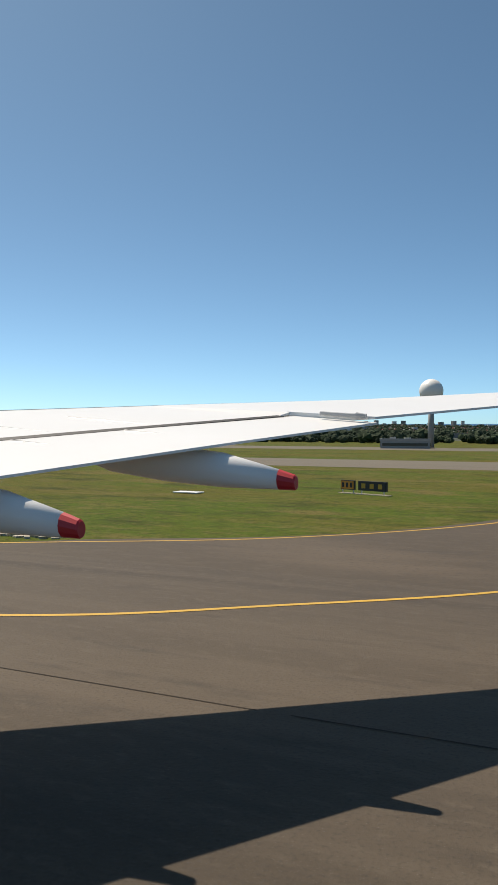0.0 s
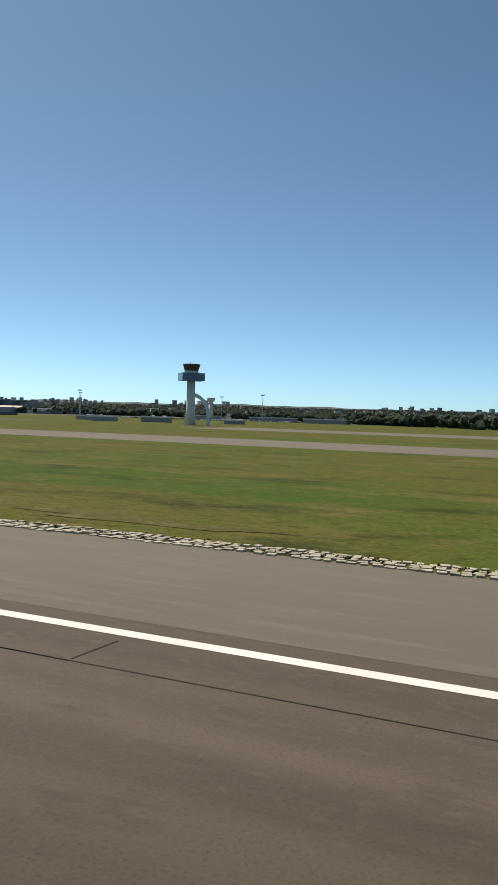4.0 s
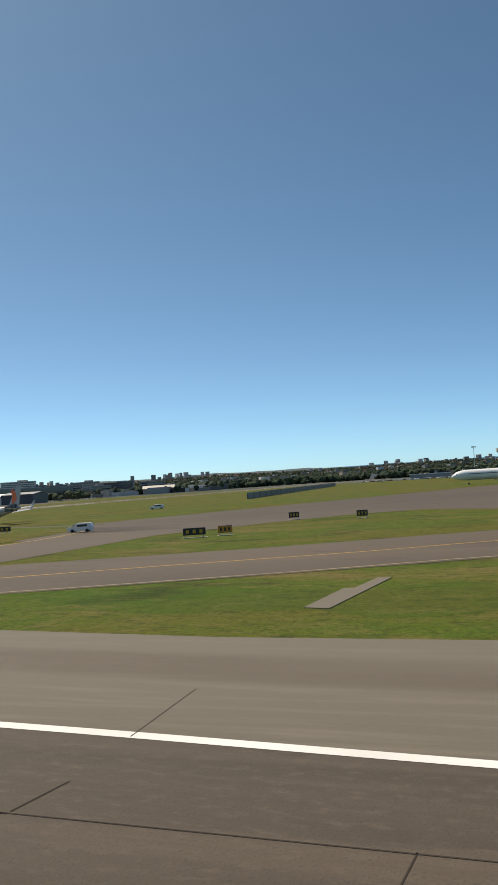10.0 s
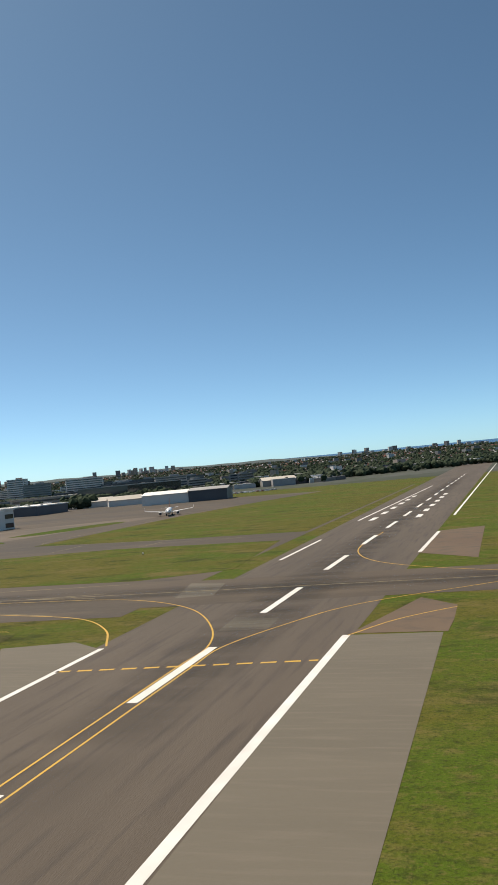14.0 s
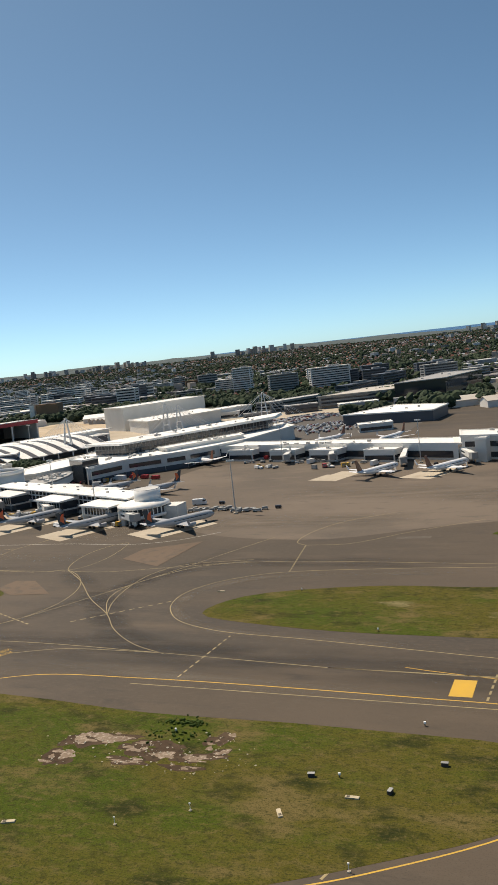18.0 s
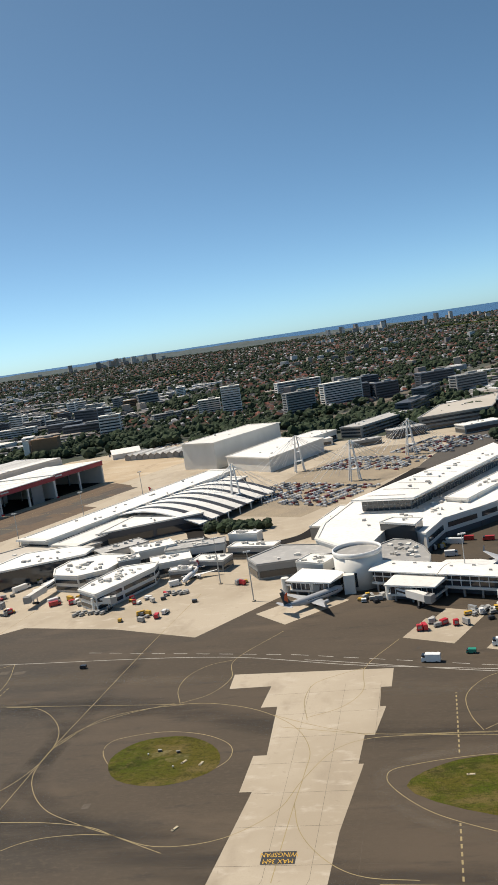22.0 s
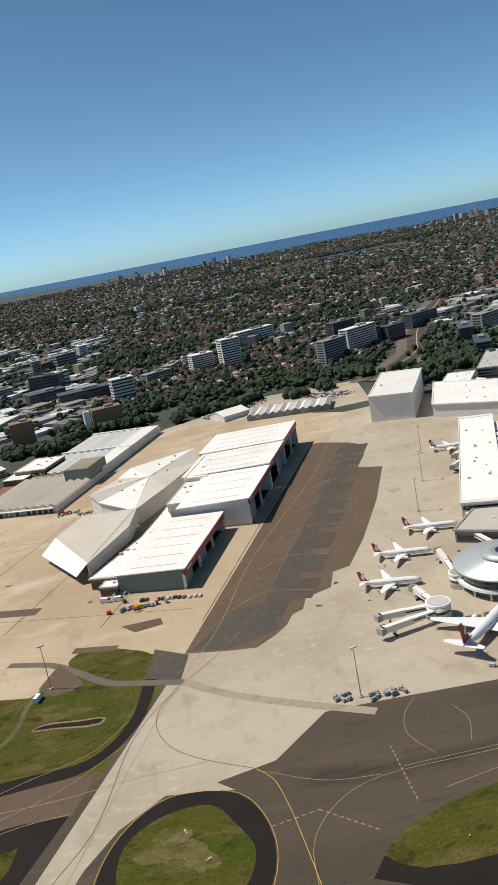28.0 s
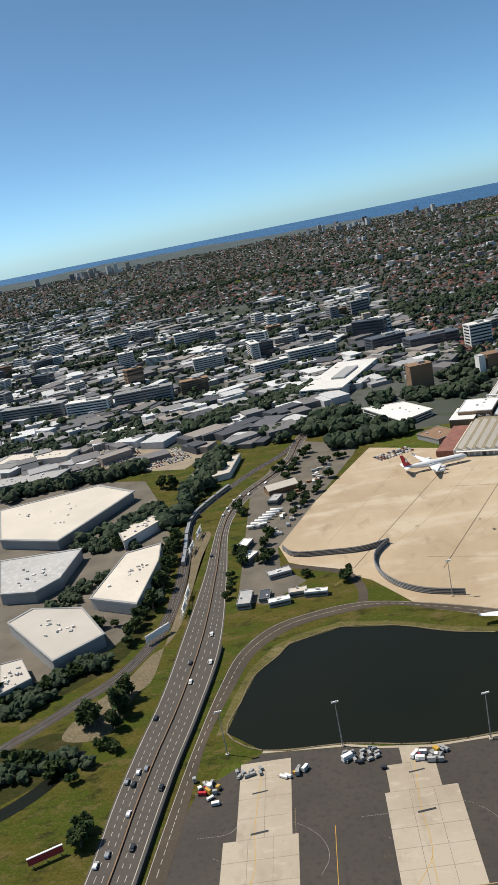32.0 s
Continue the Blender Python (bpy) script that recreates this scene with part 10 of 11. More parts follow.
structure("canal_mud", Shape().sheet(ring((-2122, 415.5), (-2112, 411), (-2101.5, 404), (-2100, 413), (-2104.8, 424), (-2111, 422), (-2117, 418.6), n=3), 0.7), material("wet brown mud", (0.034, 0.02, 0.012), 0.95, second=(0.016, 0.012, 0.008), scale=0.5, spec=0.05), "brown mud bank at the end of the canal", "mud")

# ---- pit covers, boards and marker boxes on the grass islands ----
CREAM = material("weathered cream board", (0.5, 0.42, 0.28), 0.85, second=(0.36, 0.3, 0.2), scale=1.5)
board = thing("cover_board", "weathered cream concrete cover lying in the grass", "cover", group="covers on the grass islands")
part("slab", Shape().box(0, 0, 0.0, 2.2, 0.7, 0.22), CREAM, board)
part("lid", Shape().box(-0.6, 0, 0.22, 0.5, 0.45, 0.06), SHOULDER, board)
dark_box = thing("marker_box", "low dark marker box standing in the grass", "box", group="marker boxes on the grass")
part("case", Shape().box(0, 0, 0.0, 1.1, 0.6, 0.6), DARK, dark_box)
part("lid", Shape().box(0, 0, 0.6, 1.2, 0.66, 0.07), WALL_GREY, dark_box)
for master, rows in ((board, ((-1556.4, 240.2, 0), (-1491.8, 229.8, 70), (-1486.2, 227, 110), (-1482, 225.6, 10), (-1464.5, 226.5, 10), (-1637.6, 253.3, 60), (-1632, 251.9, 75), (-1631.2, 220.3, 60), (-1306.4, 134.5, 0), (-1316, 128.1, 120), (-1407.9, 123.1, 0), (-1382.8, 138.2, 0), (-1422.6, 123.6, 30), (-1089.6, 84.8, 20), (-1085.2, 86.4, 40), (-1094.4, 77.5, 10), (-1065, 74.9, 0), (-1093.9, 92.7, 0), (-2020, 306.2, 110), (-2013.4, 289.6, 30), (-1357.8, 116.9, 20), (-1375, 236.5, 0))), (dark_box, ((-1545.7, 233.8, 10), (-1542.4, 232.8, 70), (-1647, 260.2, 0), (-1640.8, 259, 20), (-1294.3, 146.6, 0), (-1314.6, 139.4, 10), (-1301, 136.9, 80), (-1089.5, 128.8, 0), (-1080.1, 124.1, 40), (-1112.8, 136.4, 20)))):
    for k, (x, y, turn) in enumerate(rows):
        m = at(x, y, 0.03, turn)
        if k == 0:
            master.matrix_world = m
        else:
            copy_thing(master, m)

# ---- repairs, rubber and oil on the pavement ----
PATCH_DARK = material("dark asphalt repair", (0.05, 0.04, 0.029), 0.85, second=(0.066, 0.052, 0.038), scale=0.3, fine=(0.034, 0.03, 0.025), fine_scale=1.5)
PATCH_PALE = material("pale asphalt repair", (0.088, 0.07, 0.05), 0.88, second=(0.072, 0.057, 0.04), scale=0.3, fine=(0.12, 0.1, 0.076), fine_scale=1.5)
dark_repairs = tagged(new("dark_repairs"), "dark asphalt repairs in the pavement", "pavement", kind="structure")
pale_repairs = tagged(new("pale_repairs"), "pale grey asphalt repairs in the pavement", "pavement", kind="structure")
for k in range(6):
    x, y = rb.uniform(-990, -560), rb.uniform(8, 16)
    l, d = rb.uniform(6, 26), rb.uniform(1.2, 3.2)
    part("repair", Shape().sheet([(x, y), (x + l, y + rb.uniform(-0.3, 0.3)), (x + l - rb.uniform(0, 2), y + d), (x - rb.uniform(0, 2), y + d)], 0.0213 + 0.0017 * k), PATCH_DARK if k % 2 else PATCH_PALE, dark_repairs if k % 2 else pale_repairs)
for k, (x, y, l, d, dark) in enumerate(((-190, 25, 8, 3, 1), (-820, 38, 40, 2.5, 0), (-1859, 305.5, 28, 9, 0), (-1884, 301, 7, 3, 1), (-1660, 232, 2.2, 2.6, 0), (-1728, 330, 5, 3, 0), (-1735, 331, 4, 3, 0), (-1420, 460, 20, 7, 1), (-1380, 440, 9, 5, 1), (-1330, 300, 12, 3, 0))):
    part("repair", Shape().sheet([(x - l / 2, y - d / 2), (x + l / 2, y - d / 2 + l * 0.03), (x + l / 2, y + d / 2 + l * 0.03), (x - l / 2, y + d / 2)], 0.0713 + 0.0019 * k), PATCH_DARK if dark else PATCH_PALE, dark_repairs if dark else pale_repairs)
structure("concrete_slab", Shape().prism([(-707.6, 45.8), (-706, 45.4), (-705.2, 58.6), (-706.2, 58.8), (-706.6, 53.6), (-707.3, 53.4)], -0.1, 0.04), SHOULDER, "long weathered concrete slab sunk in the grass", "slab")
tracks = Shape()
for k in range(26):
    x, y, a = rb.uniform(-600, -440), rb.uniform(26, 48), rb.uniform(-0.5, 0.5)
    tracks.line(curve((x, y), (x + 8, y + 8 * a), (x + 18, y + 16 * a + rb.uniform(-2, 2)), n=4), 0.1, 0.17 + 0.004 * k)
structure("tyre_tracks", tracks, RUBBER, "dark curved tyre scuffs on the taxiway", "marking")
# concrete joints round the terminals and on the taxilane
joints, lane_grey, lane_tan = Shape(), Shape(), Shape()
for k in range(12):
    y = 130 + 15 * k
    joints.line([(-1644 + 0.14 * (y - 120), y), (-1578 + 0.05 * (y - 120), y)], 0.08, 0.25)
for off in (12, 24, 36):
    joints.line([(-1640 + off, 122), (-1616 + off * 0.9, 200), (-1617 + off, 300)], 0.06, 0.25)
for k in range(0, 16, 4):
    joints.line([(-2160 + 6.2 * k, 150 + 11 * k), (-2095 + 4.2 * k, 152 + 11 * k)], 0.08, 0.25)
structure("concrete_joints", joints, PATCH_PALE, "thin dark joints between the concrete slabs", "seams")
for k in range(9):
    bx, by = -1950 + 13.5 * k, 478 + 33 * k
    (lane_grey if k % 3 == 1 else lane_tan).sheet([(bx - 10, by), (bx + 14, by - 10), (bx + 26, by + 14), (bx + 3, by + 24)], 0.3)
structure("taxilane_grey_panels", lane_grey, LANE_GREY, "grey repair panels in the brown taxilane", "taxiway")
structure("taxilane_brown_panels", lane_tan, LANE_BROWN, "brown panels across the taxilane", "taxiway")
def fading(name, colour):
    """Rubber and dust worn into the pavement, thinning out to both sides."""
    m = bpy.data.materials.new(name)
    m.use_nodes = True
    n, l = m.node_tree.nodes, m.node_tree.links
    b, out = n["Principled BSDF"], n["Material Output"]
    b.inputs["Base Color"].default_value, b.inputs["Roughness"].default_value = (*colour, 1), 0.8
    a = n.new("ShaderNodeAttribute")
    a.attribute_name = "cover"
    geo, mp, t = n.new("ShaderNodeNewGeometry"), n.new("ShaderNodeMapping"), n.new("ShaderNodeTexNoise")
    mp.inputs["Scale"].default_value = (0.12, 0.6, 1)
    t.inputs["Scale"].default_value, t.inputs["Detail"].default_value = 0.6, 6
    l.new(geo.outputs["Position"], mp.inputs["Vector"])
    l.new(mp.outputs["Vector"], t.inputs["Vector"])
    r = n.new("ShaderNodeMapRange")
    r.inputs["From Min"].default_value, r.inputs["From Max"].default_value = 0.3, 0.65
    l.new(t.outputs["Fac"], r.inputs["Value"])
    f = n.new("ShaderNodeMath")
    f.operation = "MULTIPLY"
    l.new(a.outputs["Fac"], f.inputs[0])
    l.new(r.outputs["Result"], f.inputs[1])
    clear_, mix = n.new("ShaderNodeBsdfTransparent"), n.new("ShaderNodeMixShader")
    l.new(f.outputs["Value"], mix.inputs[0])
    l.new(clear_.outputs[0], mix.inputs[1])
    l.new(b.outputs[0], mix.inputs[2])
    l.new(mix.outputs[0], out.inputs["Surface"])
    return m


DARK_WEAR, PALE_WEAR = fading("rubber-darkened pavement", (0.036, 0.03, 0.024)), fading("dust-paled pavement", (0.14, 0.112, 0.08))


def wear(pts, width, level, mat, strong, label):
    pts = curve(*pts)
    verts, faces, cover = [], [], []
    for k, (x, y) in enumerate(pts):
        (ax, ay), (bx, by) = pts[max(k - 1, 0)], pts[min(k + 1, len(pts) - 1)]
        d = math.hypot(bx - ax, by - ay) or 1.0
        nx, ny = -(by - ay) / d * width / 2, (bx - ax) / d * width / 2
        end = min(1.0, k / 3, (len(pts) - 1 - k) / 3)
        for q, c in ((-1, 0), (-0.55, 0.7), (-0.2, 1), (0.2, 1), (0.55, 0.7), (1, 0)):
            verts.append((x + nx * q, y + ny * q, level * 0.12))
            cover.append(c * strong * end)
        if k:
            faces += [(6 * k - 6 + i, 6 * k + i, 6 * k + 1 + i, 6 * k - 5 + i) for i in range(5)]
    ob = structure("wheel_streak", Shape().add(verts, faces), mat, label, "stain")
    ob.data.attributes.new("cover", "FLOAT", "POINT").data.foreach_set("value", cover)


STREAKS = []
STREAKS.append((((-762, 130), (-790, 145), (-905, 170), (-990, 168), (-1150, 168), (-1230, 180)), 16, 0.8))
STREAKS.append((((-1230, 181), (-1309, 185), (-1368, 188), (-1426, 191), (-1504, 194), (-1600, 200), (-1640, 214), (-1700, 226), (-1767, 229), (-1900, 236)), 17, 0.85))
STREAKS.append((((-1450, 258), (-1549, 262), (-1610, 272), (-1660, 292), (-1720, 299), (-1801, 304), (-1940, 310), (-1985, 322)), 13, 0.75))
STREAKS.append((((-560, 60), (-600, 74), (-640, 90), (-678, 97)), 12, 0.6))
STREAKS.append((((-1446, 260), (-1432, 247), (-1401, 214), (-1391, 202), (-1368, 188)), 10, 0.6))
STREAKS.append((((-1298, 266), (-1371, 269), (-1393, 265), (-1405, 252), (-1410, 240), (-1409, 229), (-1401, 214), (-1384, 196), (-1340, 186)), 12, 0.7))
STREAKS.append((((-1440, 120), (-1438, 150), (-1436, 187), (-1434, 197), (-1416, 230), (-1389, 291)), 9, 0.5))
STREAKS.append((((-1684, 195), (-1686, 238), (-1685, 266), (-1682, 301), (-1678, 355)), 10, 0.6))
STREAKS.append((((-1718, 298), (-1693, 286), (-1685, 266), (-1690, 243), (-1708, 230), (-1740, 228)), 9, 0.5))
STREAKS.append((((-1652, 293), (-1678, 280), (-1685, 262), (-1679, 240), (-1660, 224), (-1640, 214)), 9, 0.5))
STREAKS.append((((-1019, 40), (-1018, 300), (-1012, 900)), 14, 0.75))
STREAKS.append((((-2380, 285), (-2290, 280), (-2200, 276), (-2150, 292)), 14, 0.5))
STREAKS.append((((-560, 12), (-700, 10), (-900, 9), (-1300, 8)), 10, 0.5))
STREAKS.append((((40, 8), (-120, 9), (-300, 9), (-460, 10)), 9, 0.45))
for k, (pts, w, c) in enumerate(STREAKS):
    wear(pts, w * 1.15, 0.112 + 0.0015 * k, DARK_WEAR, c * 0.62, "broad dark wheel streak along the taxi line")
for k, (pts, w, c) in enumerate(((((-1176, 157), (-1260, 158), (-1278, 168), (-1330, 172), (-1390, 176), (-1420, 168)), 9, 0.6), (((-1298, 258), (-1366, 252), (-1383, 236), (-1380, 217), (-1360, 204), (-1300, 197)), 6, 0.6), (((-1462, 240), (-1521, 252), (-1569, 250), (-1580, 240), (-1570, 222), (-1541, 210), (-1487, 205), (-1452, 216)), 6, 0.6), (((-1440, 275), (-1500, 280), (-1600, 300), (-1700, 320), (-1820, 325)), 14, 0.4), (((-1330, 330), (-1420, 330), (-1480, 306)), 30, 0.5), (((-1240, 340), (-1330, 380), (-1420, 400)), 40, 0.45), (((-640, 30), (-700, 31), (-742, 34)), 5, 0.6))):
    wear(pts, w, 0.134 + 0.0015 * k, PALE_WEAR, c, "dusty paler strip along the pavement edge")
zig = Shape()
for k, (x, y) in enumerate(((-2162, 592), (-2160, 583), (-2159, 574), (-2158, 565), (-2151, 558), (-2145, 550), (-2139, 543), (-2133, 536), (-2126, 531), (-2122, 524), (-2125, 516))):
    zig.box(x, y, 0.02 + 0.002 * k, 9.4, 8.8, 0.02, 22)
zig.sheet([(-2043, 490), (-2020, 489), (-2019, 480), (-2035, 478)], 0.36).sheet([(-2070, 470), (-2046, 462), (-2044, 467), (-2068, 476)], 0.36).sheet([(-2122, 556), (-2092, 545), (-2096, 536), (-2126, 547)], 0.37)
structure("pale_apron_repair", Shape().sheet([(-2166, 600), (-2154, 592), (-2155, 567), (-2136, 553), (-2120, 530), (-2128, 511), (-2155, 529), (-2173, 552)], 0.2), CONCRETE, "paler stepped concrete repair in the tan apron", "pavement")
structure("apron_repairs", zig, BROWN_ASPHALT, "stepped brown asphalt repairs in the concrete", "pavement")
oil = Shape()
for k in range(60):
    x, y = rb.choice(((-1850, 420), (-1800, 400), (-1740, 420), (-1870, 480), (-1900, 460), (-2150, 600), (-2200, 640), (-2060, 520), (-2250, 330), (-2300, 330), (-1520, 340), (-1480, 330)))
    oil.sheet(ragged(x + rb.gauss(0, 24), y + rb.gauss(0, 16), rb.uniform(0.6, 2.2), rb.uniform(0.5, 1.6), 200 + k, 14), 0.4 + 0.002 * k)
structure("oil_stains", oil, PATCH_DARK, "dark oil stains on the concrete stands", "stain")

# ---- single trees beside the road, railway and creek ----
TREE_LEAF = island_tint("layered tree leaves", [(0.03, 0.05, 0.014), (0.04, 0.062, 0.018), (0.022, 0.038, 0.011), (0.05, 0.068, 0.022), (0.034, 0.05, 0.018)], 0.85, 0.15)


def tree(name, label, height, wide, seed):
    """A tapered trunk, forking limbs and a broken crown of small leaf clumps."""
    r = random.Random(seed)
    t = thing(name, label, "tree", group="trees beside the road")
    wood = Shape().tube((0, 0, -0.3), (0.1 * height * r.uniform(-0.3, 0.3), 0, height * 0.5), height * 0.035, height * 0.018, 7)
    lobes = []
    for k in range(7):
        a, q = r.uniform(0, 6.28), r.uniform(0.2, 0.62) * wide
        tip = (q * math.cos(a), q * math.sin(a), height * r.uniform(0.42, 0.8))
        lobes.append((tip, wide * r.uniform(0.3, 0.5)))
        wood.tube((0, 0, height * r.uniform(0.25, 0.4)), tip, height * 0.014, height * 0.005, 5)
    part("trunk", wood, BARK, t)
    crown = Shape()
    for k in range(430):
        (x, y, z), q = r.choice(lobes)
        d = Vector((r.gauss(0, 1), r.gauss(0, 1), r.gauss(0, 0.8))).normalized() * q * r.uniform(0.55, 1.08)
        c = Vector((x, y, z)) + d
        s = wide * r.uniform(0.08, 0.19)
        pts = [c + Vector((r.gauss(0, 1), r.gauss(0, 1), r.gauss(0, 0.7))) * s for _ in range(4)]
        crown.add(pts, [(0, 1, 2), (0, 2, 3), (0, 3, 1), (1, 3, 2)])
    part("crown", crown, TREE_LEAF, t)
    return t


masters = [tree("round_tree", "broad dark green tree with a broken rounded crown", 11, 5.5, 1), tree("tall_tree", "tall dark green tree with a narrow ragged crown", 14, 4.6, 2), tree("small_tree", "small bushy dark green tree", 6, 3.8, 3)]
sites = []
RAIL_TREES = ((-2422, 466, -2422, 428, 8, 3, (0, 1, 0)), (-2436, 446, -2438, 430, 4, 3, (0, 1)), (-2419, 410, -2430, 420, 3, 2, (2, 0)), (-2420, 358, -2424, 346, 5, 2.5, (0, 0, 2)), (-2475, 412, -2436, 393, 9, 4, (0, 0, 2)), (-2560, 380, -2484, 404, 9, 8, (0, 1, 0)), (-2530, 478, -2486, 474, 8, 6, (0, 2, 1)), (-2476, 482, -2444, 504, 8, 4, (0, 2)), (-2436, 516, -2424, 580, 7, 3, (0, 1)), (-2422, 590, -2423, 690, 11, 2.5, (1, 0, 0)), (-2426, 740, -2410, 790, 7, 4, (0, 2)))
WORKS_TREES = ((-2440, 832, -2462, 846, 5, 4, (0, 1)), (-2472, 560, -2446, 548, 4, 3, (0, 2)), (-2474, 690, -2466, 702, 3, 2, (0,)), (-2371, 740, -2369, 722, 3, 1.5, (0, 0)), (-2367, 640, -2364, 616, 5, 3, (0, 2)), (-2352, 616, -2343, 628, 5, 3, (0, 2)), (-2319, 581, -2316, 584, 2, 1, (2,)), (-2293, 565, -2291, 561, 2, 1.5, (0,)), (-2330, 730, -2312, 780, 4, 3, (0, 2)), (-2332, 800, -2306, 884, 8, 6, (0, 0, 2)), (-2371, 560, -2371, 606, 4, 1, (2,)), (-2350, 640, -2340, 680, 5, 4, (2, 0)), (-2322, 700, -2290, 790, 7, 4, (0, 2)), (-2300, 830, -2268, 850, 6, 5, (0, 0, 2)), (-2340, 850, -2330, 800, 5, 4, (0, 2)))
for ax, ay, bx, by, count, wide, kinds in RAIL_TREES + WORKS_TREES:
    for k in range(count):
        f = (k + 0.5) / count
        sites.append((ax + (bx - ax) * f + rb.uniform(-wide, wide), ay + (by - ay) * f + rb.uniform(-wide, wide), kinds[k % len(kinds)]))
used = set()
for x, y, k in sites:
    m = at(x + rb.uniform(-1.5, 1.5), y + rb.uniform(-1.5, 1.5), 0, rb.uniform(0, 360)) @ Matrix.Scale(rb.uniform(0.8, 1.25), 4)
    if k not in used:
        masters[k].matrix_world = m
        used.add(k)
    else:
        copy_thing(masters[k], m)

# ---- equipment yard beside the stands ----
yard_rng = random.Random(31)


def dolly(x, y, turn, paint, l, w, h):
    t = thing("baggage_dolly" if h < 1.6 else "ground_power_unit", "low baggage dolly with a canvas cover" if h < 1.6 else "boxy ground service unit on wheels", "equipment", x, y, 0.03, turn, "ground equipment")
    body = part("body", Shape().box(0, 0, 0.45, l, w, h), paint, t)
    part("deck", Shape().box(0, 0, 0.32, l * 1.15, w * 1.04, 0.14), DARK, t)
    part("tow_bar", Shape().box(l * 0.75, 0, 0.3, l * 0.4, 0.12, 0.1), STEEL, t)
    for a in (-0.35, 0.35):
        part("wheel", Shape().tube((a * l, -w * 0.55, 0.25), (a * l, w * 0.55, 0.25), 0.25, n=8), TYRE, t)
    part("panel", Shape().box(0, -w / 2 - 0.03, 0.45 + h * 0.25, l * 0.7, 0.05, h * 0.5), WALL_GREY, body)


STAND_GEAR = ((-2369, 372, 14, 5, 8), (-2268, 374, 16, 9, 5), (-2196, 372, 12, 7, 5), (-2330, 376, 6, 8, 3), (-1872, 356, 14, 10, 4), (-1560, 345, 8, 9, 6), (-1460, 330, 8, 10, 6), (-1690, 385, 10, 12, 8), (-1820, 400, 10, 12, 8), (-2035, 510, 14, 14, 3), (-1541, 359, 8, 7, 4))
GATE_GEAR = ((-1586, 384, 9, 7, 5), (-1503, 362, 6, 4, 4), (-1503, 336, 5, 4, 4), (-1847, 397, 7, 6, 3), (-1789, 434, 6, 5, 6), (-1740, 420, 8, 6, 6), (-1703, 412, 8, 8, 6), (-1772, 408, 6, 5, 6), (-1410, 470, 8, 14, 4), (-1458, 480, 8, 12, 4), (-1560, 455, 7, 10, 3), (-1655, 425, 5, 4, 3), (-1780, 460, 5, 5, 4))
for cx, cy, n, sx, sy in STAND_GEAR + GATE_GEAR:
    for k in range(n):
        paint = yard_rng.choice((WHITE, WHITE, WALL_GREY, RED, STEEL, YELLOW, ROOF_GREY))
        dolly(cx + yard_rng.gauss(0, sx * 0.5), cy + yard_rng.gauss(0, sy * 0.5), yard_rng.uniform(0, 180), paint, yard_rng.uniform(1.6, 4.2), yard_rng.uniform(1.2, 1.9), yard_rng.choice((0.9, 1.2, 1.8, 2.1)))

# ---- wing of the airliner that takes off, where it stands at the start of its run ----
WING = material("white wing paint", (0.8, 0.8, 0.79), 0.32, second=(0.74, 0.74, 0.73), scale=0.5, mix=0.4)
# stations out along the wing: y, then x and z of the leading and of the trailing edge
span = [(6.0, -25.6, 6.2, -12.55, 4.9), (9, -22.3, 6.41, -10.95, 5.31), (11, -20.2, 6.54, -9.88, 5.58), (15, -15.9, 6.81, -7.74, 6.11), (18.5, -12.1, 7.04, -5.86, 6.56), (18.8, -11.8, 7.06, -5.76, 6.71), (22.6, -7.65, 7.3, -3.6, 7.07), (26, -4.07, 7.61, -1.7, 7.42), (30, 0.2, 8.05, 0.95, 7.85)]


def chord(s, u0, u1, top, low):
    y, ax, az, bx, bz = s
    c = bx - ax
    out = [(ax + u0 * c, y, az + (bz - az) * u0 + top), (ax + u1 * c, y, az + (bz - az) * u1 + top * 0.4)]
    return out + [(ax + u1 * c, y, az + (bz - az) * u1 - 0.05 - low * 0.1), (ax + (u0 * 0.5 + u1 * 0.5) * c, y, az + (bz - az) * (u0 + u1) / 2 - low * abs(c)), (ax + u0 * c, y, az + (bz - az) * u0 - low * 0.6 * abs(c))]


wing = thing("aircraft_wing", "long white airliner wing with red-tipped flap fairings", "aircraft wing")
part("main_panel", Shape().rings([chord(s, 0.04, 0.635, 0.0, 0.07) for s in span]), WING, wing)
part("leading_edge", Shape().rings([[(s[1] - 0.02 * (s[3] - s[1]), s[0], s[2] - 0.16), (s[1] + 0.039 * (s[3] - s[1]), s[0], s[2] - 0.01), (s[1] + 0.039 * (s[3] - s[1]), s[0], s[2] - 0.4)] for s in span]), JET_METAL, wing, "bare metal leading edge")
part("flap", Shape().rings([chord(s, 0.655, 1.0, 0.0, 0.03) for s in [*span[:4], (18.78, -11.8, 7.05, -5.72, 6.58)]]), WING, wing)
part("aileron", Shape().rings([chord(s, 0.625, 1.0, 0.01, 0.03) for s in span[5:]]), WING, wing)
part("flap_gap", Shape().rings([chord(s, 0.63, 0.66, 0.02, 0.02) for s in span[:5]]), BLACK, wing, "dark gap ahead of the flap")
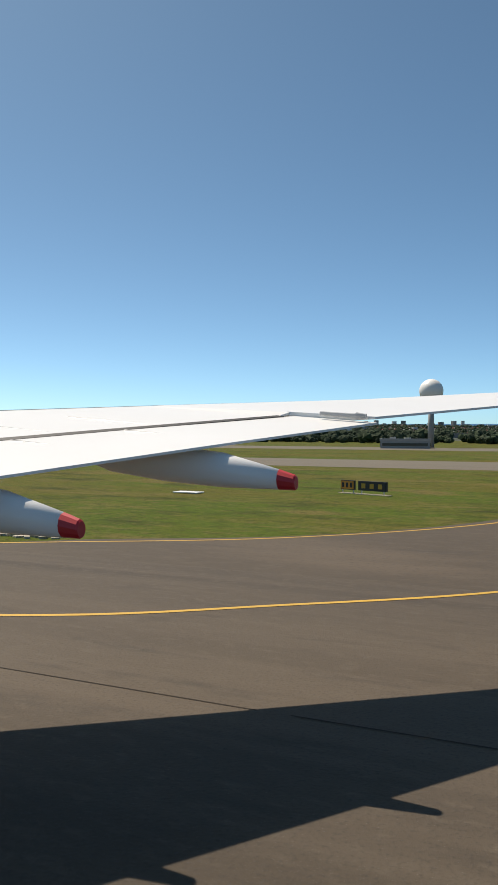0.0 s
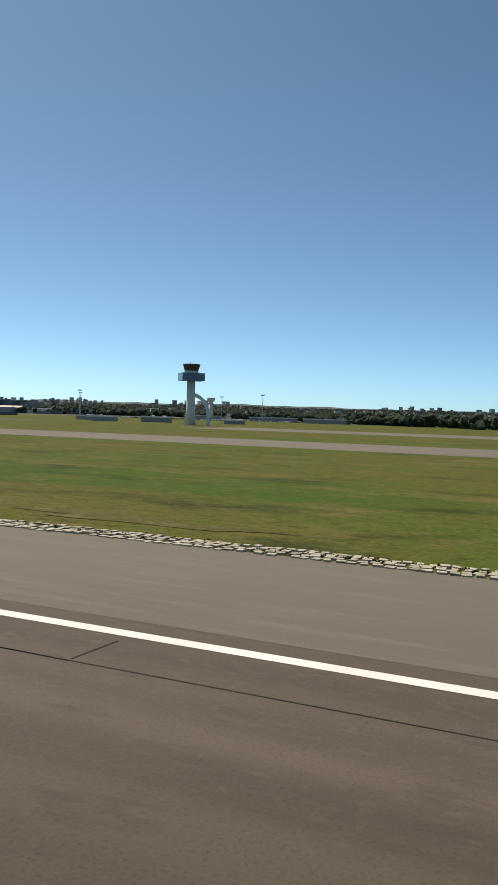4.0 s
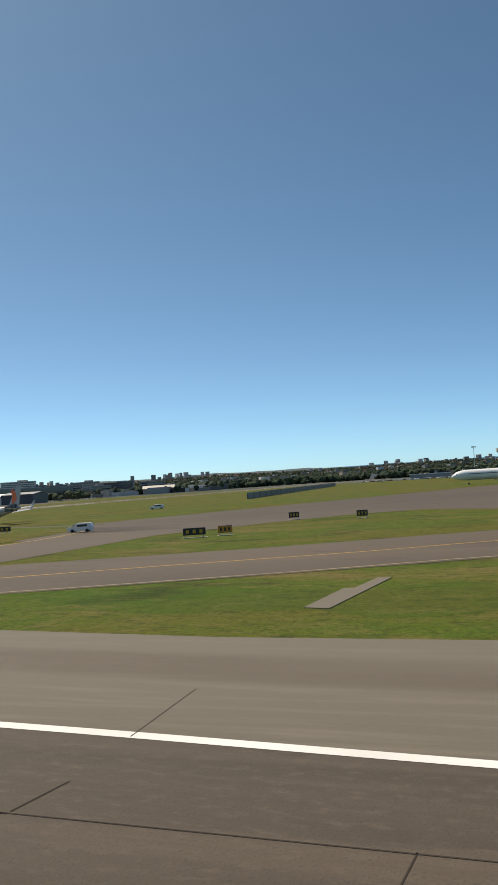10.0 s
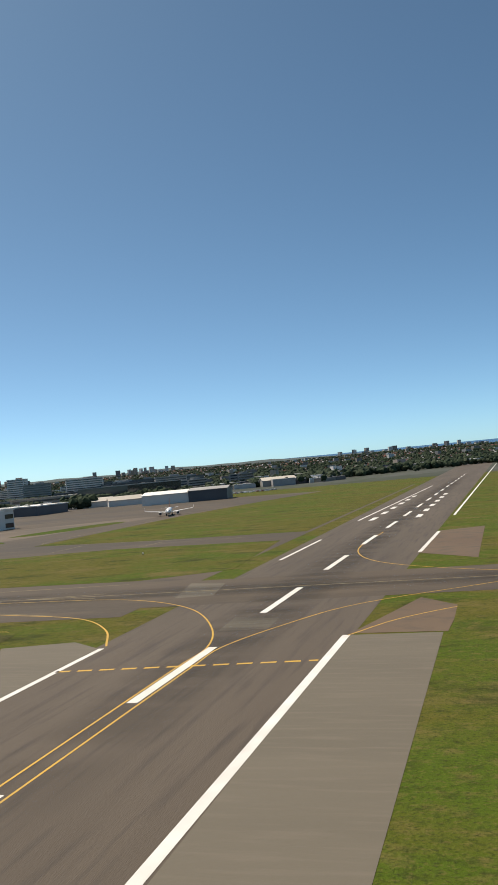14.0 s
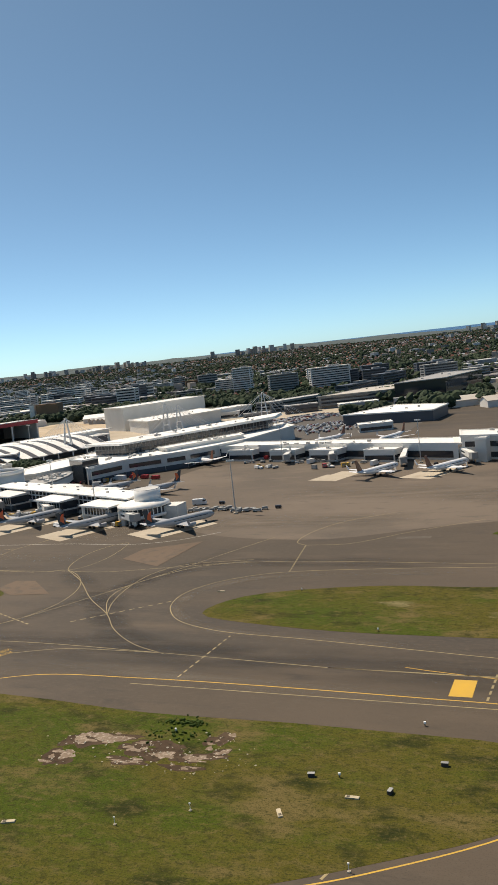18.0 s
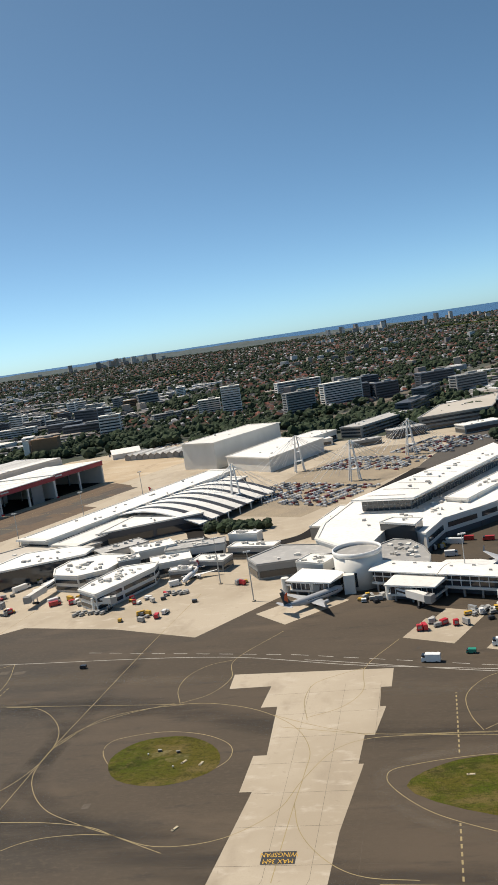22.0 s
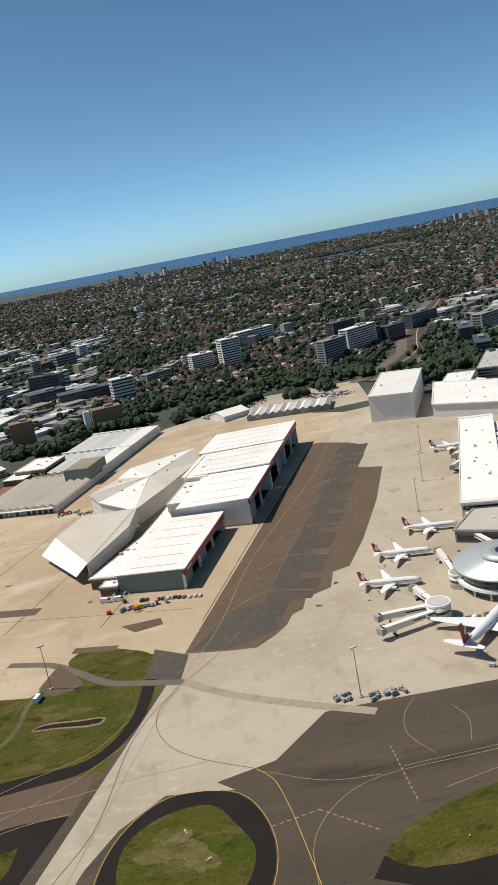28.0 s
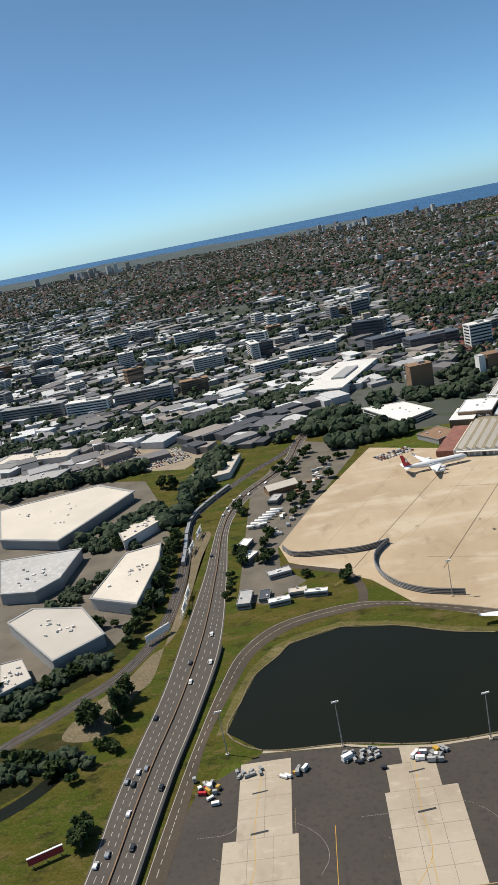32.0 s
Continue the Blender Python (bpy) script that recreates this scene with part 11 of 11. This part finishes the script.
for fx, fy, fz, r in ((-6.2, 15, 5.36, 0.31), (-8.45, 11.15, 4.72, 0.33)):
    def hoop(dx, dz, q, m=1.25):
        return [(fx + dx, fy + q * math.cos(6.2832 * i / 12), fz + dz + q * m * math.sin(6.2832 * i / 12)) for i in range(12)]
    f = part("fairing", Shape().rings([hoop(-5.4, 0.55, 0.08), hoop(-4.4, 0.4, r * 0.75), hoop(-3.0, 0.32, r), hoop(-1.6, 0.2, r * 0.92), hoop(-0.36, 0.04, r * 0.52)]), WING, wing, flat=False)
    part("red_tip", Shape().rings([hoop(-0.36, 0.04, r * 0.525), hoop(-0.03, -0.01, r * 0.4), hoop(0, -0.02, r * 0.34)]), RED, f, "red painted tip")
for y, u0, u1 in ((12.6, 0.3, 0.63), (14.2, 0.4, 0.63), (16, 0.3, 0.63), (13.2, 0.66, 0.8), (15.2, 0.66, 0.78)):
    f = (y - 11) / 4 if y < 15 else (y - 15) / 3.5
    lo, hi = (span[2], span[3]) if y < 15 else (span[3], span[4])
    st = [a + (b - a) * f for a, b in zip(lo, hi)]
    part("panel_seam", Shape().tube((st[1] + (st[3] - st[1]) * u0, y, st[2] + (st[4] - st[2]) * u0), (st[1] + (st[3] - st[1]) * u1, y + 0.1, st[2] + (st[4] - st[2]) * u1), 0.018, n=6), JET_GREY, wing, "thin grey panel seam")
part("hinge_nub", Shape().tube((-7.1, 18.65, 6.8), (-6.2, 18.65, 6.73), 0.05, 0.06, 8).tube((-6.2, 18.65, 6.74), (-5.95, 18.65, 6.72), 0.08, 0.06, 8), JET_GREY, wing, "grey hinge fairing at the flap end")
tipc = [((0.3, 30, 8.05), (1.1, 30, 7.85)), ((1.6, 31.4, 8.4), (2.3, 31.4, 8.25)), ((3.0, 32.6, 9.4), (3.6, 32.6, 9.3)), ((4.4, 33.4, 11.2), (4.8, 33.4, 11.1))]
tip = part("winglet", Shape().rings([[(a[0], a[1], a[2]), (b[0], b[1], b[2]), (b[0], b[1] + 0.12, b[2] - 0.06), (a[0], a[1] + 0.15, a[2] - 0.1)] for a, b in tipc]), WING, wing)
